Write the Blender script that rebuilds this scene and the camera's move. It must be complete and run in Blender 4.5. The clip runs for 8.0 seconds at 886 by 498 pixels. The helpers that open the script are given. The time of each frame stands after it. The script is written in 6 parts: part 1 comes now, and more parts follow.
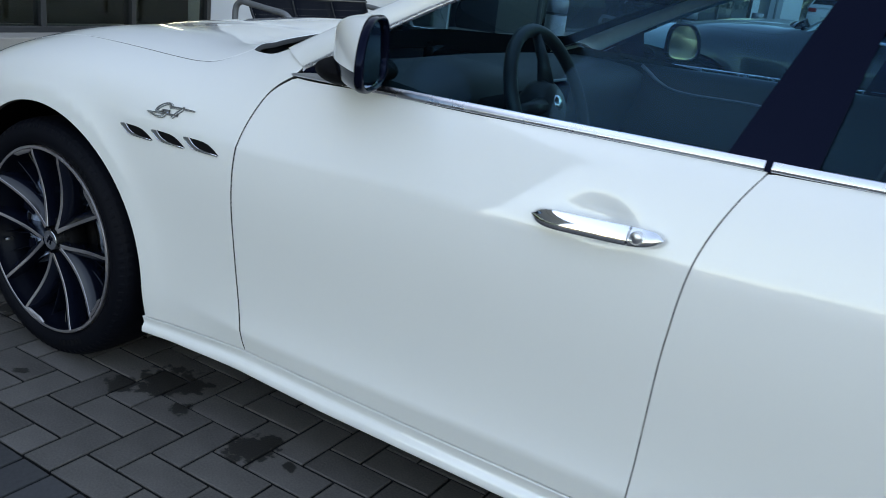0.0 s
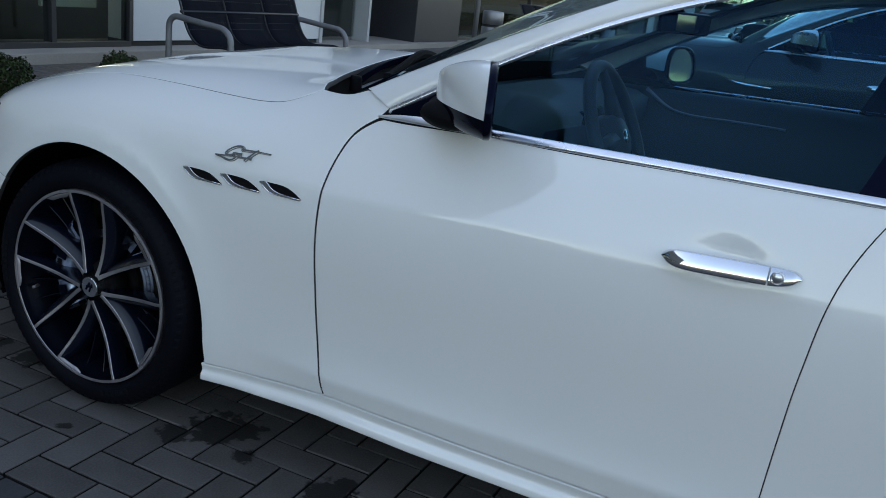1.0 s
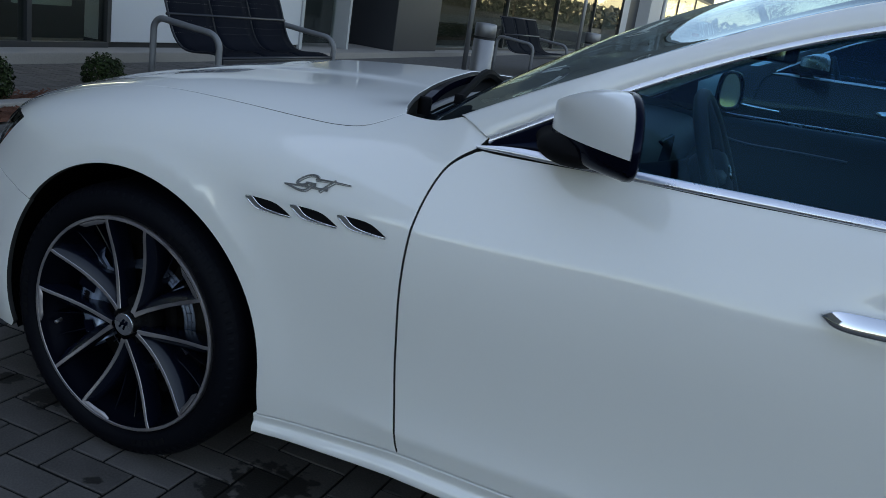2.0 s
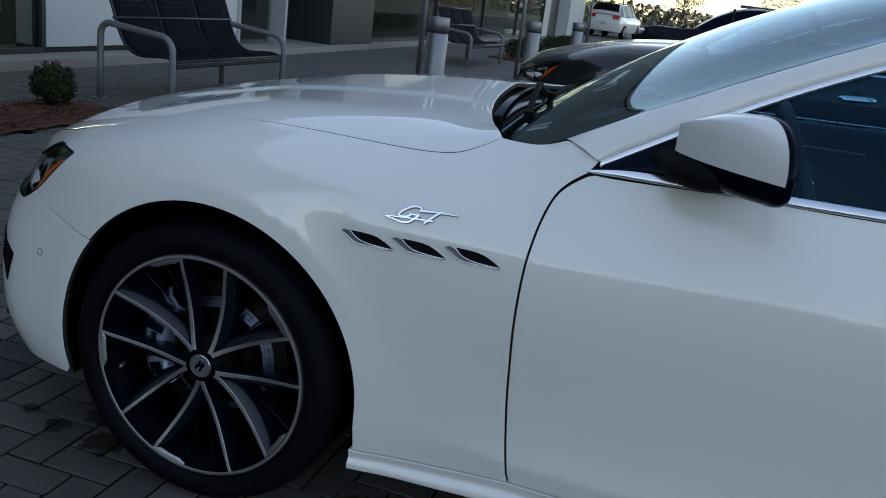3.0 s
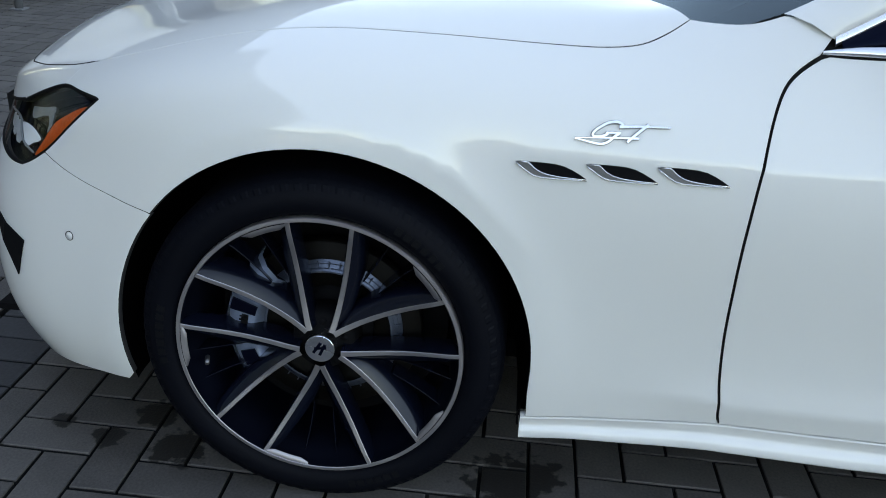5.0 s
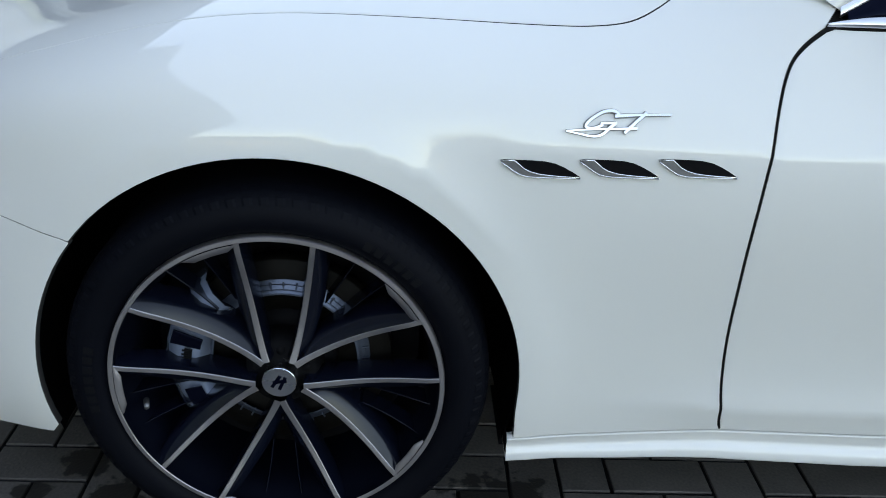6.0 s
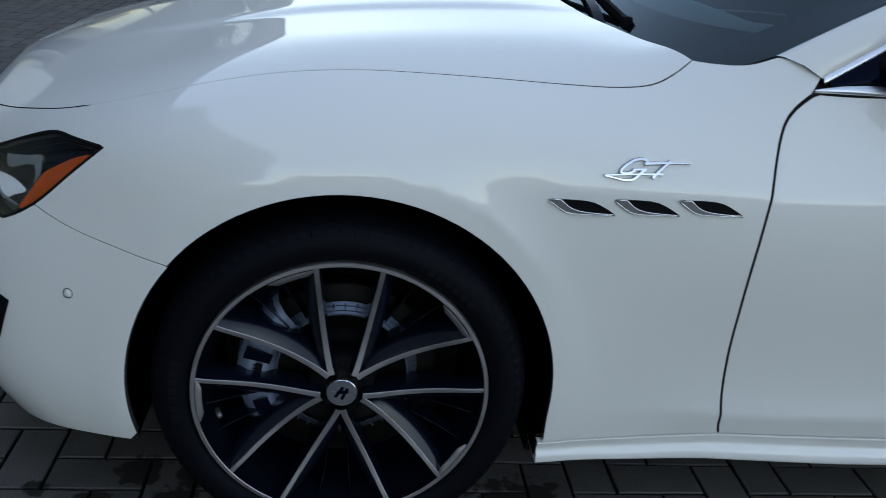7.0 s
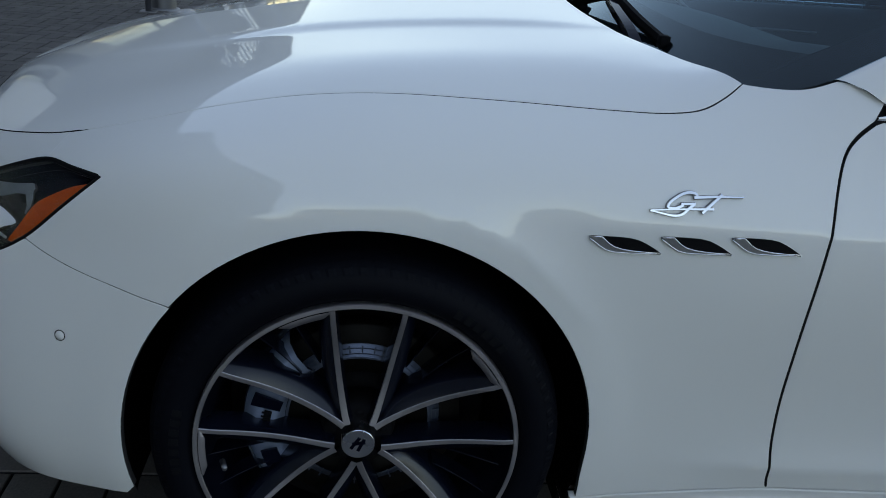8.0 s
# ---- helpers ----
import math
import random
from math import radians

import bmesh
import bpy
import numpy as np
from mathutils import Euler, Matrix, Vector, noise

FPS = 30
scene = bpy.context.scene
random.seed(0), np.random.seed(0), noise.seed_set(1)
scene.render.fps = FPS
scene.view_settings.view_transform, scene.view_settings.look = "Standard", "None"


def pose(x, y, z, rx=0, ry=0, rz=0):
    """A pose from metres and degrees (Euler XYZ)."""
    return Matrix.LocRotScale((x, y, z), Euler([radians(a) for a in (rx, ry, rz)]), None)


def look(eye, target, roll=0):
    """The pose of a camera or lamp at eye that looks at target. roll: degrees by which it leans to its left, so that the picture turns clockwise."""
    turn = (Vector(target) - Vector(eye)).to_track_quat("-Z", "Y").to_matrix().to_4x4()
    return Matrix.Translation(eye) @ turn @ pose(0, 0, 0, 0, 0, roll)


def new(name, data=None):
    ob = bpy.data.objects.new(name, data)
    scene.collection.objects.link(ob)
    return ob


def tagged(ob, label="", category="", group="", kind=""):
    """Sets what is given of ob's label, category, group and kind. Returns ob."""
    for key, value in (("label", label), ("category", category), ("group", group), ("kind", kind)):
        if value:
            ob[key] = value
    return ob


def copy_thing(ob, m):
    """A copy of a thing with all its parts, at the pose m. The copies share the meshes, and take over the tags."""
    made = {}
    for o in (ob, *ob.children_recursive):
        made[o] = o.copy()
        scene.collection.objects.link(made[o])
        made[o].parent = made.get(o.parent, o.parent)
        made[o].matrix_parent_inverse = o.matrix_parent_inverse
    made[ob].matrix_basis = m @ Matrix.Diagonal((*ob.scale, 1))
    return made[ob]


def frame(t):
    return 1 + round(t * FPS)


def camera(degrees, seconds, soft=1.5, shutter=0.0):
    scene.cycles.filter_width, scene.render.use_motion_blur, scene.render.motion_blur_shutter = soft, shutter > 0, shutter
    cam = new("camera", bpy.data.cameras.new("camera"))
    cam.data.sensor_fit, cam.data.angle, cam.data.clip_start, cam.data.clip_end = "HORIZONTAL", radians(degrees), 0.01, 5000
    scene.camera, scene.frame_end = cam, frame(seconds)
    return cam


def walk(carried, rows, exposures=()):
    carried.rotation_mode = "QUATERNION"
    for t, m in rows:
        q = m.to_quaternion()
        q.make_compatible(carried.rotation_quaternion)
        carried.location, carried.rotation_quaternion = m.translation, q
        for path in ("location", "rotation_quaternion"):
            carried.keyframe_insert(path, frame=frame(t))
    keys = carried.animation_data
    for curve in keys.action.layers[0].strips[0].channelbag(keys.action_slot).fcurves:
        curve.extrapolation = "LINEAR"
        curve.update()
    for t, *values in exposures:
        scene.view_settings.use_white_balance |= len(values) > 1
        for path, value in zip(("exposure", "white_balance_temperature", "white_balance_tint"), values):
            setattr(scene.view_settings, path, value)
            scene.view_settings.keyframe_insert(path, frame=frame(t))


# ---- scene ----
cam = camera(54.9, 8.0, soft=0.75, shutter=0.25)
PATH = [
    (0, (2.095, -1.379, 1.212), (1.139, 0.261, 0.581), 7.0),
    (0.5, (1.873, -1.392, 1.208), (0.975, 0.293, 0.611), 7.2),
    (1, (1.716, -1.57, 1.239), (0.951, 0.18, 0.644), 6.9),
    (1.2, (1.656, -1.601, 1.238), (0.915, 0.164, 0.657), 7.6),
    (2.5, (1.172, -1.443, 1.205), (0.545, 0.372, 0.645), 8.3),
    (3, (0.995, -1.574, 1.235), (0.473, 0.27, 0.666), 7.3),
    (3.5, (0.813, -1.517, 1.204), (0.376, 0.34, 0.604), 7.3),
    (4, (0.636, -1.299, 1.171), (0.279, 0.552, 0.501), 6.7),
    (4.2, (0.585, -1.272, 1.174), (0.248, 0.574, 0.482), 6.3),
    (4.5, (0.469, -1.296, 1.161), (0.182, 0.554, 0.458), 5.8),
    (4.7, (0.4, -1.335, 1.193), (0.179, 0.5, 0.429), 4.5),
    (5.8, (0.216, -1.181, 1.169), (0.241, 0.614, 0.286), 3.4),
    (6, (0.202, -1.144, 1.162), (0.285, 0.652, 0.285), 3.0),
    (6.5, (0.1, -1.236, 1.197), (0.375, 0.566, 0.375), 3.2),
    (6.8, (0.016, -1.287, 1.214), (0.313, 0.518, 0.404), 4.9),
    (7, (-0.013, -1.318, 1.226), (0.225, 0.501, 0.428), 5.4),
    (7.5, (-0.061, -1.297, 1.248), (0.136, 0.526, 0.45), 5.6),
    (7.8, (-0.058, -1.222, 1.229), (0.183, 0.599, 0.437), 5.4),
    (8, (-0.038, -1.181, 1.21), (0.19, 0.651, 0.44), 5.6),
]
EXPOSURES = [(0, 2.39, 9950), (0.5, 1.95, 9100), (1, 1.83, 9000), (1.2, 1.77, 9000), (2.5, 1.45, 8900), (3, 1.43, 8900), (3.5, 1.39, 8800), (4, 1.87, 9200), (4.5, 2.35, 9700), (4.7, 2.37, 9900), (5.8, 2.45, 10500), (6, 2.43, 10500), (6.5, 2.27, 10200), (7, 1.82, 9600), (7.5, 1.47, 9450), (8, 1.45, 9400)]
walk(cam, [(t, look(eye, target, roll)) for t, eye, target, roll in PATH], [(t, stops, kelvin, 13) for t, stops, kelvin in EXPOSURES])

from mathutils.geometry import delaunay_2d_cdt

# ---- light ----
world = bpy.data.worlds.new("sky")
scene.world = world
world.use_nodes = True
wn = world.node_tree.nodes
sky = wn.new("ShaderNodeTexSky")
sky.sky_type, sky.sun_disc = "NISHITA", False
sky.dust_density, sky.air_density, sky.ozone_density = 0.25, 1.0, 2.0
sky.sun_elevation, sky.sun_rotation = radians(32), radians(-98)
wn["Background"].inputs["Strength"].default_value = 0.15
world.node_tree.links.new(sky.outputs[0], wn["Background"].inputs["Color"])
sun = new("sun", bpy.data.lights.new("sun", "SUN"))
sun.data.energy, sun.data.angle, sun.data.color = 3.0, radians(0.6), (1.0, 0.93, 0.84)
SUN_WAY = Vector((math.sin(radians(-98)) * math.cos(radians(32)), math.cos(radians(-98)) * math.cos(radians(32)), math.sin(radians(32))))
sun.matrix_world = look(SUN_WAY * 40, (0, 0, 0))


# ---- materials ----
def mat(name, color, rough=0.5, metal=0.0, vary=0.12, scale=6.0, grain=120.0, bump=0.0, coat=0.0, coat_rough=0.03, emit=0.0, spec=0.5, rvary=0.0, random_part=0.0, island=0.0, aniso=0.0):
    """A procedural surface: base colour with two scales of variation, roughness variation and fine relief."""
    m = bpy.data.materials.new(name)
    m.use_nodes = True
    n, l = m.node_tree.nodes, m.node_tree.links
    b = n["Principled BSDF"]
    b.inputs["Roughness"].default_value = rough
    b.inputs["Metallic"].default_value = metal
    b.inputs["Coat Weight"].default_value = coat
    b.inputs["Coat Roughness"].default_value = coat_rough
    b.inputs["Specular IOR Level"].default_value = spec
    b.inputs["Anisotropic"].default_value = aniso
    co = n.new("ShaderNodeTexCoord")
    big = n.new("ShaderNodeTexNoise")
    big.inputs["Scale"].default_value, big.inputs["Detail"].default_value = scale, 4
    fine = n.new("ShaderNodeTexNoise")
    fine.inputs["Scale"].default_value, fine.inputs["Detail"].default_value = grain, 3
    l.new(co.outputs["Object"], big.inputs["Vector"])
    l.new(co.outputs["Object"], fine.inputs["Vector"])
    both = n.new("ShaderNodeMath")
    both.operation = "ADD"
    l.new(big.outputs["Fac"], both.inputs[0])
    l.new(fine.outputs["Fac"], both.inputs[1])
    level = both.outputs[0]
    for amount, node, out in ((random_part, "ShaderNodeObjectInfo", "Random"), (island, "ShaderNodeNewGeometry", "Random Per Island")):
        if amount:
            info = n.new(node)
            mul = n.new("ShaderNodeMath")
            mul.operation = "MULTIPLY_ADD"
            l.new(info.outputs[out], mul.inputs[0])
            mul.inputs[1].default_value = amount
            l.new(level, mul.inputs[2])
            sub = n.new("ShaderNodeMath")
            sub.operation = "SUBTRACT"
            l.new(mul.outputs[0], sub.inputs[0])
            sub.inputs[1].default_value = amount / 2
            level = sub.outputs[0]
    ramp = n.new("ShaderNodeMapRange")
    ramp.inputs["From Min"].default_value, ramp.inputs["From Max"].default_value = 0.5, 1.5
    ramp.inputs["To Min"].default_value, ramp.inputs["To Max"].default_value = 1 - vary, 1 + vary
    ramp.clamp = False
    l.new(level, ramp.inputs["Value"])
    tint = n.new("ShaderNodeMix")
    tint.data_type, tint.blend_type = "RGBA", "MULTIPLY"
    tint.inputs["Factor"].default_value = 1.0
    tint.inputs["A"].default_value = (*color, 1)
    l.new(ramp.outputs[0], tint.inputs["B"])
    l.new(tint.outputs["Result"], b.inputs["Base Color"])
    if rvary:
        rr = n.new("ShaderNodeMapRange")
        rr.inputs["From Min"].default_value, rr.inputs["From Max"].default_value = 0.3, 0.7
        rr.inputs["To Min"].default_value, rr.inputs["To Max"].default_value = max(rough - rvary, 0.02), rough + rvary
        l.new(big.outputs["Fac"], rr.inputs["Value"])
        l.new(rr.outputs[0], b.inputs["Roughness"])
    if bump:
        bm_ = n.new("ShaderNodeBump")
        bm_.inputs["Strength"].default_value, bm_.inputs["Distance"].default_value = 1.0, bump
        l.new(fine.outputs["Fac"], bm_.inputs["Height"])
        l.new(bm_.outputs[0], b.inputs["Normal"])
    if emit:
        b.inputs["Emission Color"].default_value = (*color, 1)
        b.inputs["Emission Strength"].default_value = emit
    return m


def glass(name, color, rough=0.0, ior=1.45, amount=1.0, sheen=(1.0, 1.0, 1.0)):
    m = bpy.data.materials.new(name)
    m.use_nodes = True
    n, l = m.node_tree.nodes, m.node_tree.links
    b = n["Principled BSDF"]
    out = n["Material Output"]
    clear = n.new("ShaderNodeBsdfTransparent")
    clear.inputs["Color"].default_value = (*color, 1)
    gloss = n.new("ShaderNodeBsdfGlossy")
    gloss.inputs["Roughness"].default_value = rough
    gloss.inputs["Color"].default_value = (*sheen, 1)
    # reflection of a thin pane, the same from both sides: least head-on, full at a glancing view
    least = 2 * ((ior - 1) / (ior + 1)) ** 2
    face = n.new("ShaderNodeLayerWeight")
    face.inputs["Blend"].default_value = 0.5
    fres = n.new("ShaderNodeMath")
    fres.operation = "POWER"
    fres.inputs[1].default_value = 5.0
    l.new(face.outputs["Facing"], fres.inputs[0])
    scaled = n.new("ShaderNodeMath")
    scaled.operation = "MULTIPLY_ADD"
    scaled.use_clamp = True
    scaled.inputs[1].default_value = (1 - least) * amount
    scaled.inputs[2].default_value = least * amount
    mix = n.new("ShaderNodeMixShader")
    l.new(fres.outputs[0], scaled.inputs[0])
    l.new(scaled.outputs[0], mix.inputs[0])
    l.new(clear.outputs[0], mix.inputs[1])
    l.new(gloss.outputs[0], mix.inputs[2])
    l.new(mix.outputs[0], out.inputs["Surface"])
    n.remove(b)
    return m


PAINT = mat("white_pearl_paint", (0.765, 0.765, 0.75), 0.42, 0.0, 0.015, 2.0, 900, 0.0, 1.0, 0.03)
PAINT.node_tree.nodes["Principled BSDF"].inputs["Coat IOR"].default_value = 1.62
GAPDARK = mat("dark_gap", (0.012, 0.012, 0.013), 0.8, 0, 0.3)
RUBBER = mat("tyre_rubber", (0.0022, 0.0029, 0.0056), 0.60, 0, 0.3, 9, 300, 0.0003, spec=0.09)
TYREMARK = mat("tyre_lettering_rubber", (0.0034, 0.0040, 0.0056), 0.6, 0, 0.3, 9, 300, 0.0003, spec=0.12)
BLACKGLOSS = mat("gloss_black_plastic", (0.0020, 0.0028, 0.0080), 0.10, 0, 0.2, 8, 300, 0, 0.0, spec=0.09)
BLACKGLOSS.node_tree.nodes["Principled BSDF"].inputs["Specular Tint"].default_value = (0.35, 0.5, 1.0, 1.0)
BLACKMATT = mat("matt_black_plastic", (0.0045, 0.0045, 0.0055), 0.8, 0, 0.25, 8, 400, 0.0002, spec=0.10)
HATSTEEL = mat("blue_grey_disc_hat", (0.13, 0.16, 0.22), 0.38, 0.7, 0.2, 30, 300, 0)
LINER = mat("felted_arch_liner", (0.0022, 0.0022, 0.0026), 0.95, 0, 0.3, 20, 300, 0.0005, spec=0.02)
CHROME = mat("bright_chrome", (0.82, 0.83, 0.85), 0.06, 1.0, 0.03, 12, 500, 0, rvary=0.02)
DARKMIRROR = mat("dark_reflection_mirror_glass", (0.16, 0.22, 0.26), 0.03, 1.0, 0.02, 12, 500, 0)
SATIN = mat("satin_chrome_trim", (0.76, 0.77, 0.82), 0.28, 1.0, 0.04, 10, 600, 0, rvary=0.05)
MACHINED = mat("machined_rim_face", (0.43, 0.41, 0.435), 0.5, 1.0, 0.05, 14, 500, 0, rvary=0.06)
LAMPWHITE = mat("white_lamp_reflector", (0.90, 0.91, 0.92), 0.2, 0.0, 0.04, 30, 300, 0, 0.5)
LAMPSILVER = mat("silvered_lamp_cell", (0.62, 0.64, 0.66), 0.35, 0.4, 0.1, 60, 300, 0)
LAMPGREY = mat("grey_lamp_trim", (0.20, 0.215, 0.22), 0.4, 0.2, 0.15, 60, 300, 0)
# barrel darkened: the shade inside the rim is put into its colour
BARREL = mat("shade_dark_barrel_paint", (0.002, 0.003, 0.007), 0.30, 0.0, 0.15, 12, 500, 0, 0.0, spec=0.08)
DARKSATIN = mat("dark_satin_metal", (0.20, 0.205, 0.215), 0.5, 0.7, 0.1, 20, 500, 0)
RIMDARK = mat("dark_grey_rim_paint", (0.0030, 0.0048, 0.0115), 0.20, 0.0, 0.15, 12, 500, 0, 0.0, spec=0.45)
# near-black disc: the shade behind the spokes is put into its colour
DISC = mat("shade_dark_disc_steel", (0.006, 0.0050, 0.0042), 0.6, 0.0, 0.3, 30, 200, 0.0002, spec=0.15)
CALIPER = mat("silver_blue_caliper", (0.30, 0.38, 0.54), 0.26, 0.6, 0.12, 20, 300, 0, 0.5)
AMBER = mat("amber_reflector", (0.60, 0.075, 0.004), 0.3, 0, 0.2, 30, 160, 0.001, 0.0, spec=0.2)
SIDEGLASS = glass("tinted_side_glass", (0.34, 0.63, 0.74), 0.0, 1.2, 1.15, (0.20, 0.58, 1.0))
SCREENGLASS = glass("windscreen_glass", (0.50, 0.64, 0.70), 0.0, 1.2, 1.15, (0.72, 0.90, 1.0))
LAMPGLASS = glass("clear_lamp_lens", (0.94, 0.95, 0.96), 0.0, 1.5, 0.5)
LEATHER = mat("black_leather", (0.007, 0.008, 0.011), 0.5, 0, 0.25, 10, 260, 0.0002)
GREYLEATHER = mat("grey_dashboard_leather", (0.007, 0.0082, 0.0105), 0.65, 0, 0.2, 10, 260, 0.0002)
PAVER = mat("grey_concrete_paver", (0.086, 0.078, 0.074), 0.75, 0, 0.42, 7, 170, 0.0014, random_part=0.5, island=0.4)
PAVERDARK = mat("charcoal_paver", (0.036, 0.037, 0.041), 0.85, 0, 0.3, 5, 90, 0.0012, random_part=0.5, island=0.4)
SANDJOINT = mat("dark_joint_sand", (0.009, 0.009, 0.009), 0.95, 0, 0.3, 20, 300, 0.002)
CONCRETE = mat("pale_concrete", (0.25, 0.228, 0.21), 0.85, 0, 0.18, 1.5, 90, 0.0015)
ASPHALT = mat("asphalt", (0.055, 0.055, 0.058), 0.9, 0, 0.3, 2, 200, 0.002)
PANELGREY = mat("pale_grey_metal_panel", (0.47, 0.48, 0.50), 0.5, 0.0, 0.05, 1.0, 60, 0)
PANELDARK = mat("charcoal_metal_panel", (0.018, 0.020, 0.024), 0.42, 0.0, 0.1, 1.0, 60, 0)
STEELGREY = mat("grey_painted_steel", (0.16, 0.165, 0.175), 0.45, 0.2, 0.12, 8, 300, 0.0002)
BENCHDARK = mat("dark_blue_grey_mesh_steel", (0.010, 0.013, 0.020), 0.45, 0.2, 0.15, 8, 300, 0.0002)
STAINLESS = mat("brushed_stainless", (0.27, 0.27, 0.28), 0.52, 1.0, 0.06, 5, 400, 0, rvary=0.08)
SHOPGLASS = glass("shop_window_glass", (0.72, 0.78, 0.76), 0.0, 1.5, 0.6)
MULCH = mat("red_brown_mulch", (0.115, 0.036, 0.018), 0.95, 0, 0.5, 25, 180, 0.012)
LEAFDARK = mat("dark_green_leaf", (0.016, 0.027, 0.008), 0.6, 0, 0.5, 20, 80, 0, island=1.4, spec=0.15)
LEAFMID = mat("green_leaf", (0.036, 0.062, 0.022), 0.6, 0, 0.4, 20, 80, 0, island=1.2, spec=0.2)
BARK = mat("bark", (0.10, 0.075, 0.055), 0.9, 0, 0.4, 12, 60, 0.01)


def stained(m, spots):
    """Adds dark drip stains with ragged edges at spots (x, y, radius) on the ground."""
    n, l = m.node_tree.nodes, m.node_tree.links
    geo = n.new("ShaderNodeNewGeometry")
    rag = n.new("ShaderNodeTexNoise")
    rag.inputs["Scale"].default_value, rag.inputs["Detail"].default_value = 34, 5
    l.new(geo.outputs["Position"], rag.inputs["Vector"])
    total = None
    for x, y, r in spots:
        d = n.new("ShaderNodeVectorMath")
        d.operation = "DISTANCE"
        d.inputs[1].default_value = (x, y, 0)
        l.new(geo.outputs["Position"], d.inputs[0])
        e = n.new("ShaderNodeMath")
        e.operation = "MULTIPLY_ADD"
        e.inputs[1].default_value = 1 / r
        l.new(d.outputs["Value"], e.inputs[0])
        w_ = n.new("ShaderNodeMath")
        w_.operation = "MULTIPLY"
        w_.inputs[1].default_value = -2.2
        l.new(rag.outputs["Fac"], w_.inputs[0])
        l.new(w_.outputs[0], e.inputs[2])
        if total is None:
            total = e.outputs[0]
        else:
            mn = n.new("ShaderNodeMath")
            mn.operation = "MINIMUM"
            l.new(total, mn.inputs[0])
            l.new(e.outputs[0], mn.inputs[1])
            total = mn.outputs[0]
    ramp = n.new("ShaderNodeMapRange")
    ramp.inputs["From Min"].default_value, ramp.inputs["From Max"].default_value = -0.25, 0.0
    ramp.inputs["To Min"].default_value, ramp.inputs["To Max"].default_value = 0.95, 0.0
    l.new(total, ramp.inputs["Value"])
    b = n["Principled BSDF"]
    old = b.inputs["Base Color"].links[0].from_socket
    mix = n.new("ShaderNodeMix")
    mix.data_type = "RGBA"
    l.new(ramp.outputs[0], mix.inputs["Factor"])
    l.new(old, mix.inputs["A"])
    mix.inputs["B"].default_value = (0.007, 0.0055, 0.004, 1)
    l.new(mix.outputs["Result"], b.inputs["Base Color"])
    return m


stained(PAVER, ((0.375, 0.115, 0.085), (0.44, 0.15, 0.05), (0.30, 0.02, 0.045), (0.52, 0.04, 0.03), (0.79, 0.02, 0.062), (0.80, 0.075, 0.034), (0.915, 0.03, 0.018), (-0.50, 0.12, 0.035), (-0.42, 0.22, 0.05), (-0.33, 0.11, 0.06), (-0.30, 0.20, 0.04), (-0.62, 0.16, 0.025), (-0.72, 0.05, 0.022), (0.05, -0.12, 0.02)))


# ---- building helpers ----
def part(name, bm, material, parent=None, label="", smooth=False):
    """Links a bmesh as one mesh object under a thing or a part."""
    me = bpy.data.meshes.new(name)
    bm.to_mesh(me)
    bm.free()
    me.materials.append(material)
    if smooth:
        me.shade_smooth()
    ob = new(name, me)
    ob.parent = parent
    if label:
        ob["label"] = label
    return ob


def thing(name, label, category, at=(0, 0, 0), turn=0.0, group="", kind=""):
    ob = new(name)
    ob.matrix_basis = pose(*at, 0, 0, turn)
    return tagged(ob, label, category, group, kind)


def structure(name, bm, material, label, category, smooth=False):
    return tagged(part(name, bm, material, None, "", smooth), label, category, "", "structure")


def box_bm(x0, x1, y0, y1, z0, z1, bevel=0.0, seg=2, bm=None):
    bm = bm or bmesh.new()
    vs = bmesh.ops.create_cube(bm, size=1)["verts"]
    for v in vs:
        v.co = Vector(((x0 + x1) / 2 + v.co.x * (x1 - x0), (y0 + y1) / 2 + v.co.y * (y1 - y0), (z0 + z1) / 2 + v.co.z * (z1 - z0)))
    if bevel:
        es = list({e for v in vs for e in v.link_edges})
        bmesh.ops.bevel(bm, geom=es, offset=bevel, segments=seg, affect="EDGES", profile=0.5)
    return bm


def tube_bm(points, radius, sides=10, bm=None, closed=False, caps=True):
    """A round tube along points; radius may be a list."""
    bm = bm or bmesh.new()
    pts = [Vector(p) for p in points]
    n = len(pts)
    radii = radius if isinstance(radius, (list, tuple)) else [radius] * n
    rings, side = [], None
    for i, p in enumerate(pts):
        a, b = pts[(i - 1) % n if closed else max(i - 1, 0)], pts[(i + 1) % n if closed else min(i + 1, n - 1)]
        d = (b - a).normalized()
        if side is None:
            side = d.orthogonal().normalized()
        side = (side - side.dot(d) * d).normalized()
        up = d.cross(side)
        rings.append([bm.verts.new(p + radii[i] * (math.cos(2 * math.pi * k / sides) * side + math.sin(2 * math.pi * k / sides) * up)) for k in range(sides)])
    for i in range(n if closed else n - 1):
        r, q = rings[i], rings[(i + 1) % n]
        for k in range(sides):
            bm.faces.new((r[k], r[(k + 1) % sides], q[(k + 1) % sides], q[k]))
    if caps and not closed:
        bm.faces.new(rings[0][::-1])
        bm.faces.new(rings[-1])
    return bm


def arc(centre, r, a0, a1, n, plane="xz"):
    out = []
    for i in range(n + 1):
        a = radians(a0 + (a1 - a0) * i / n)
        c, s_ = r * math.cos(a), r * math.sin(a)
        o = {"xz": (c, 0, s_), "xy": (c, s_, 0), "yz": (0, c, s_)}[plane]
        out.append(Vector(centre) + Vector(o))
    return out


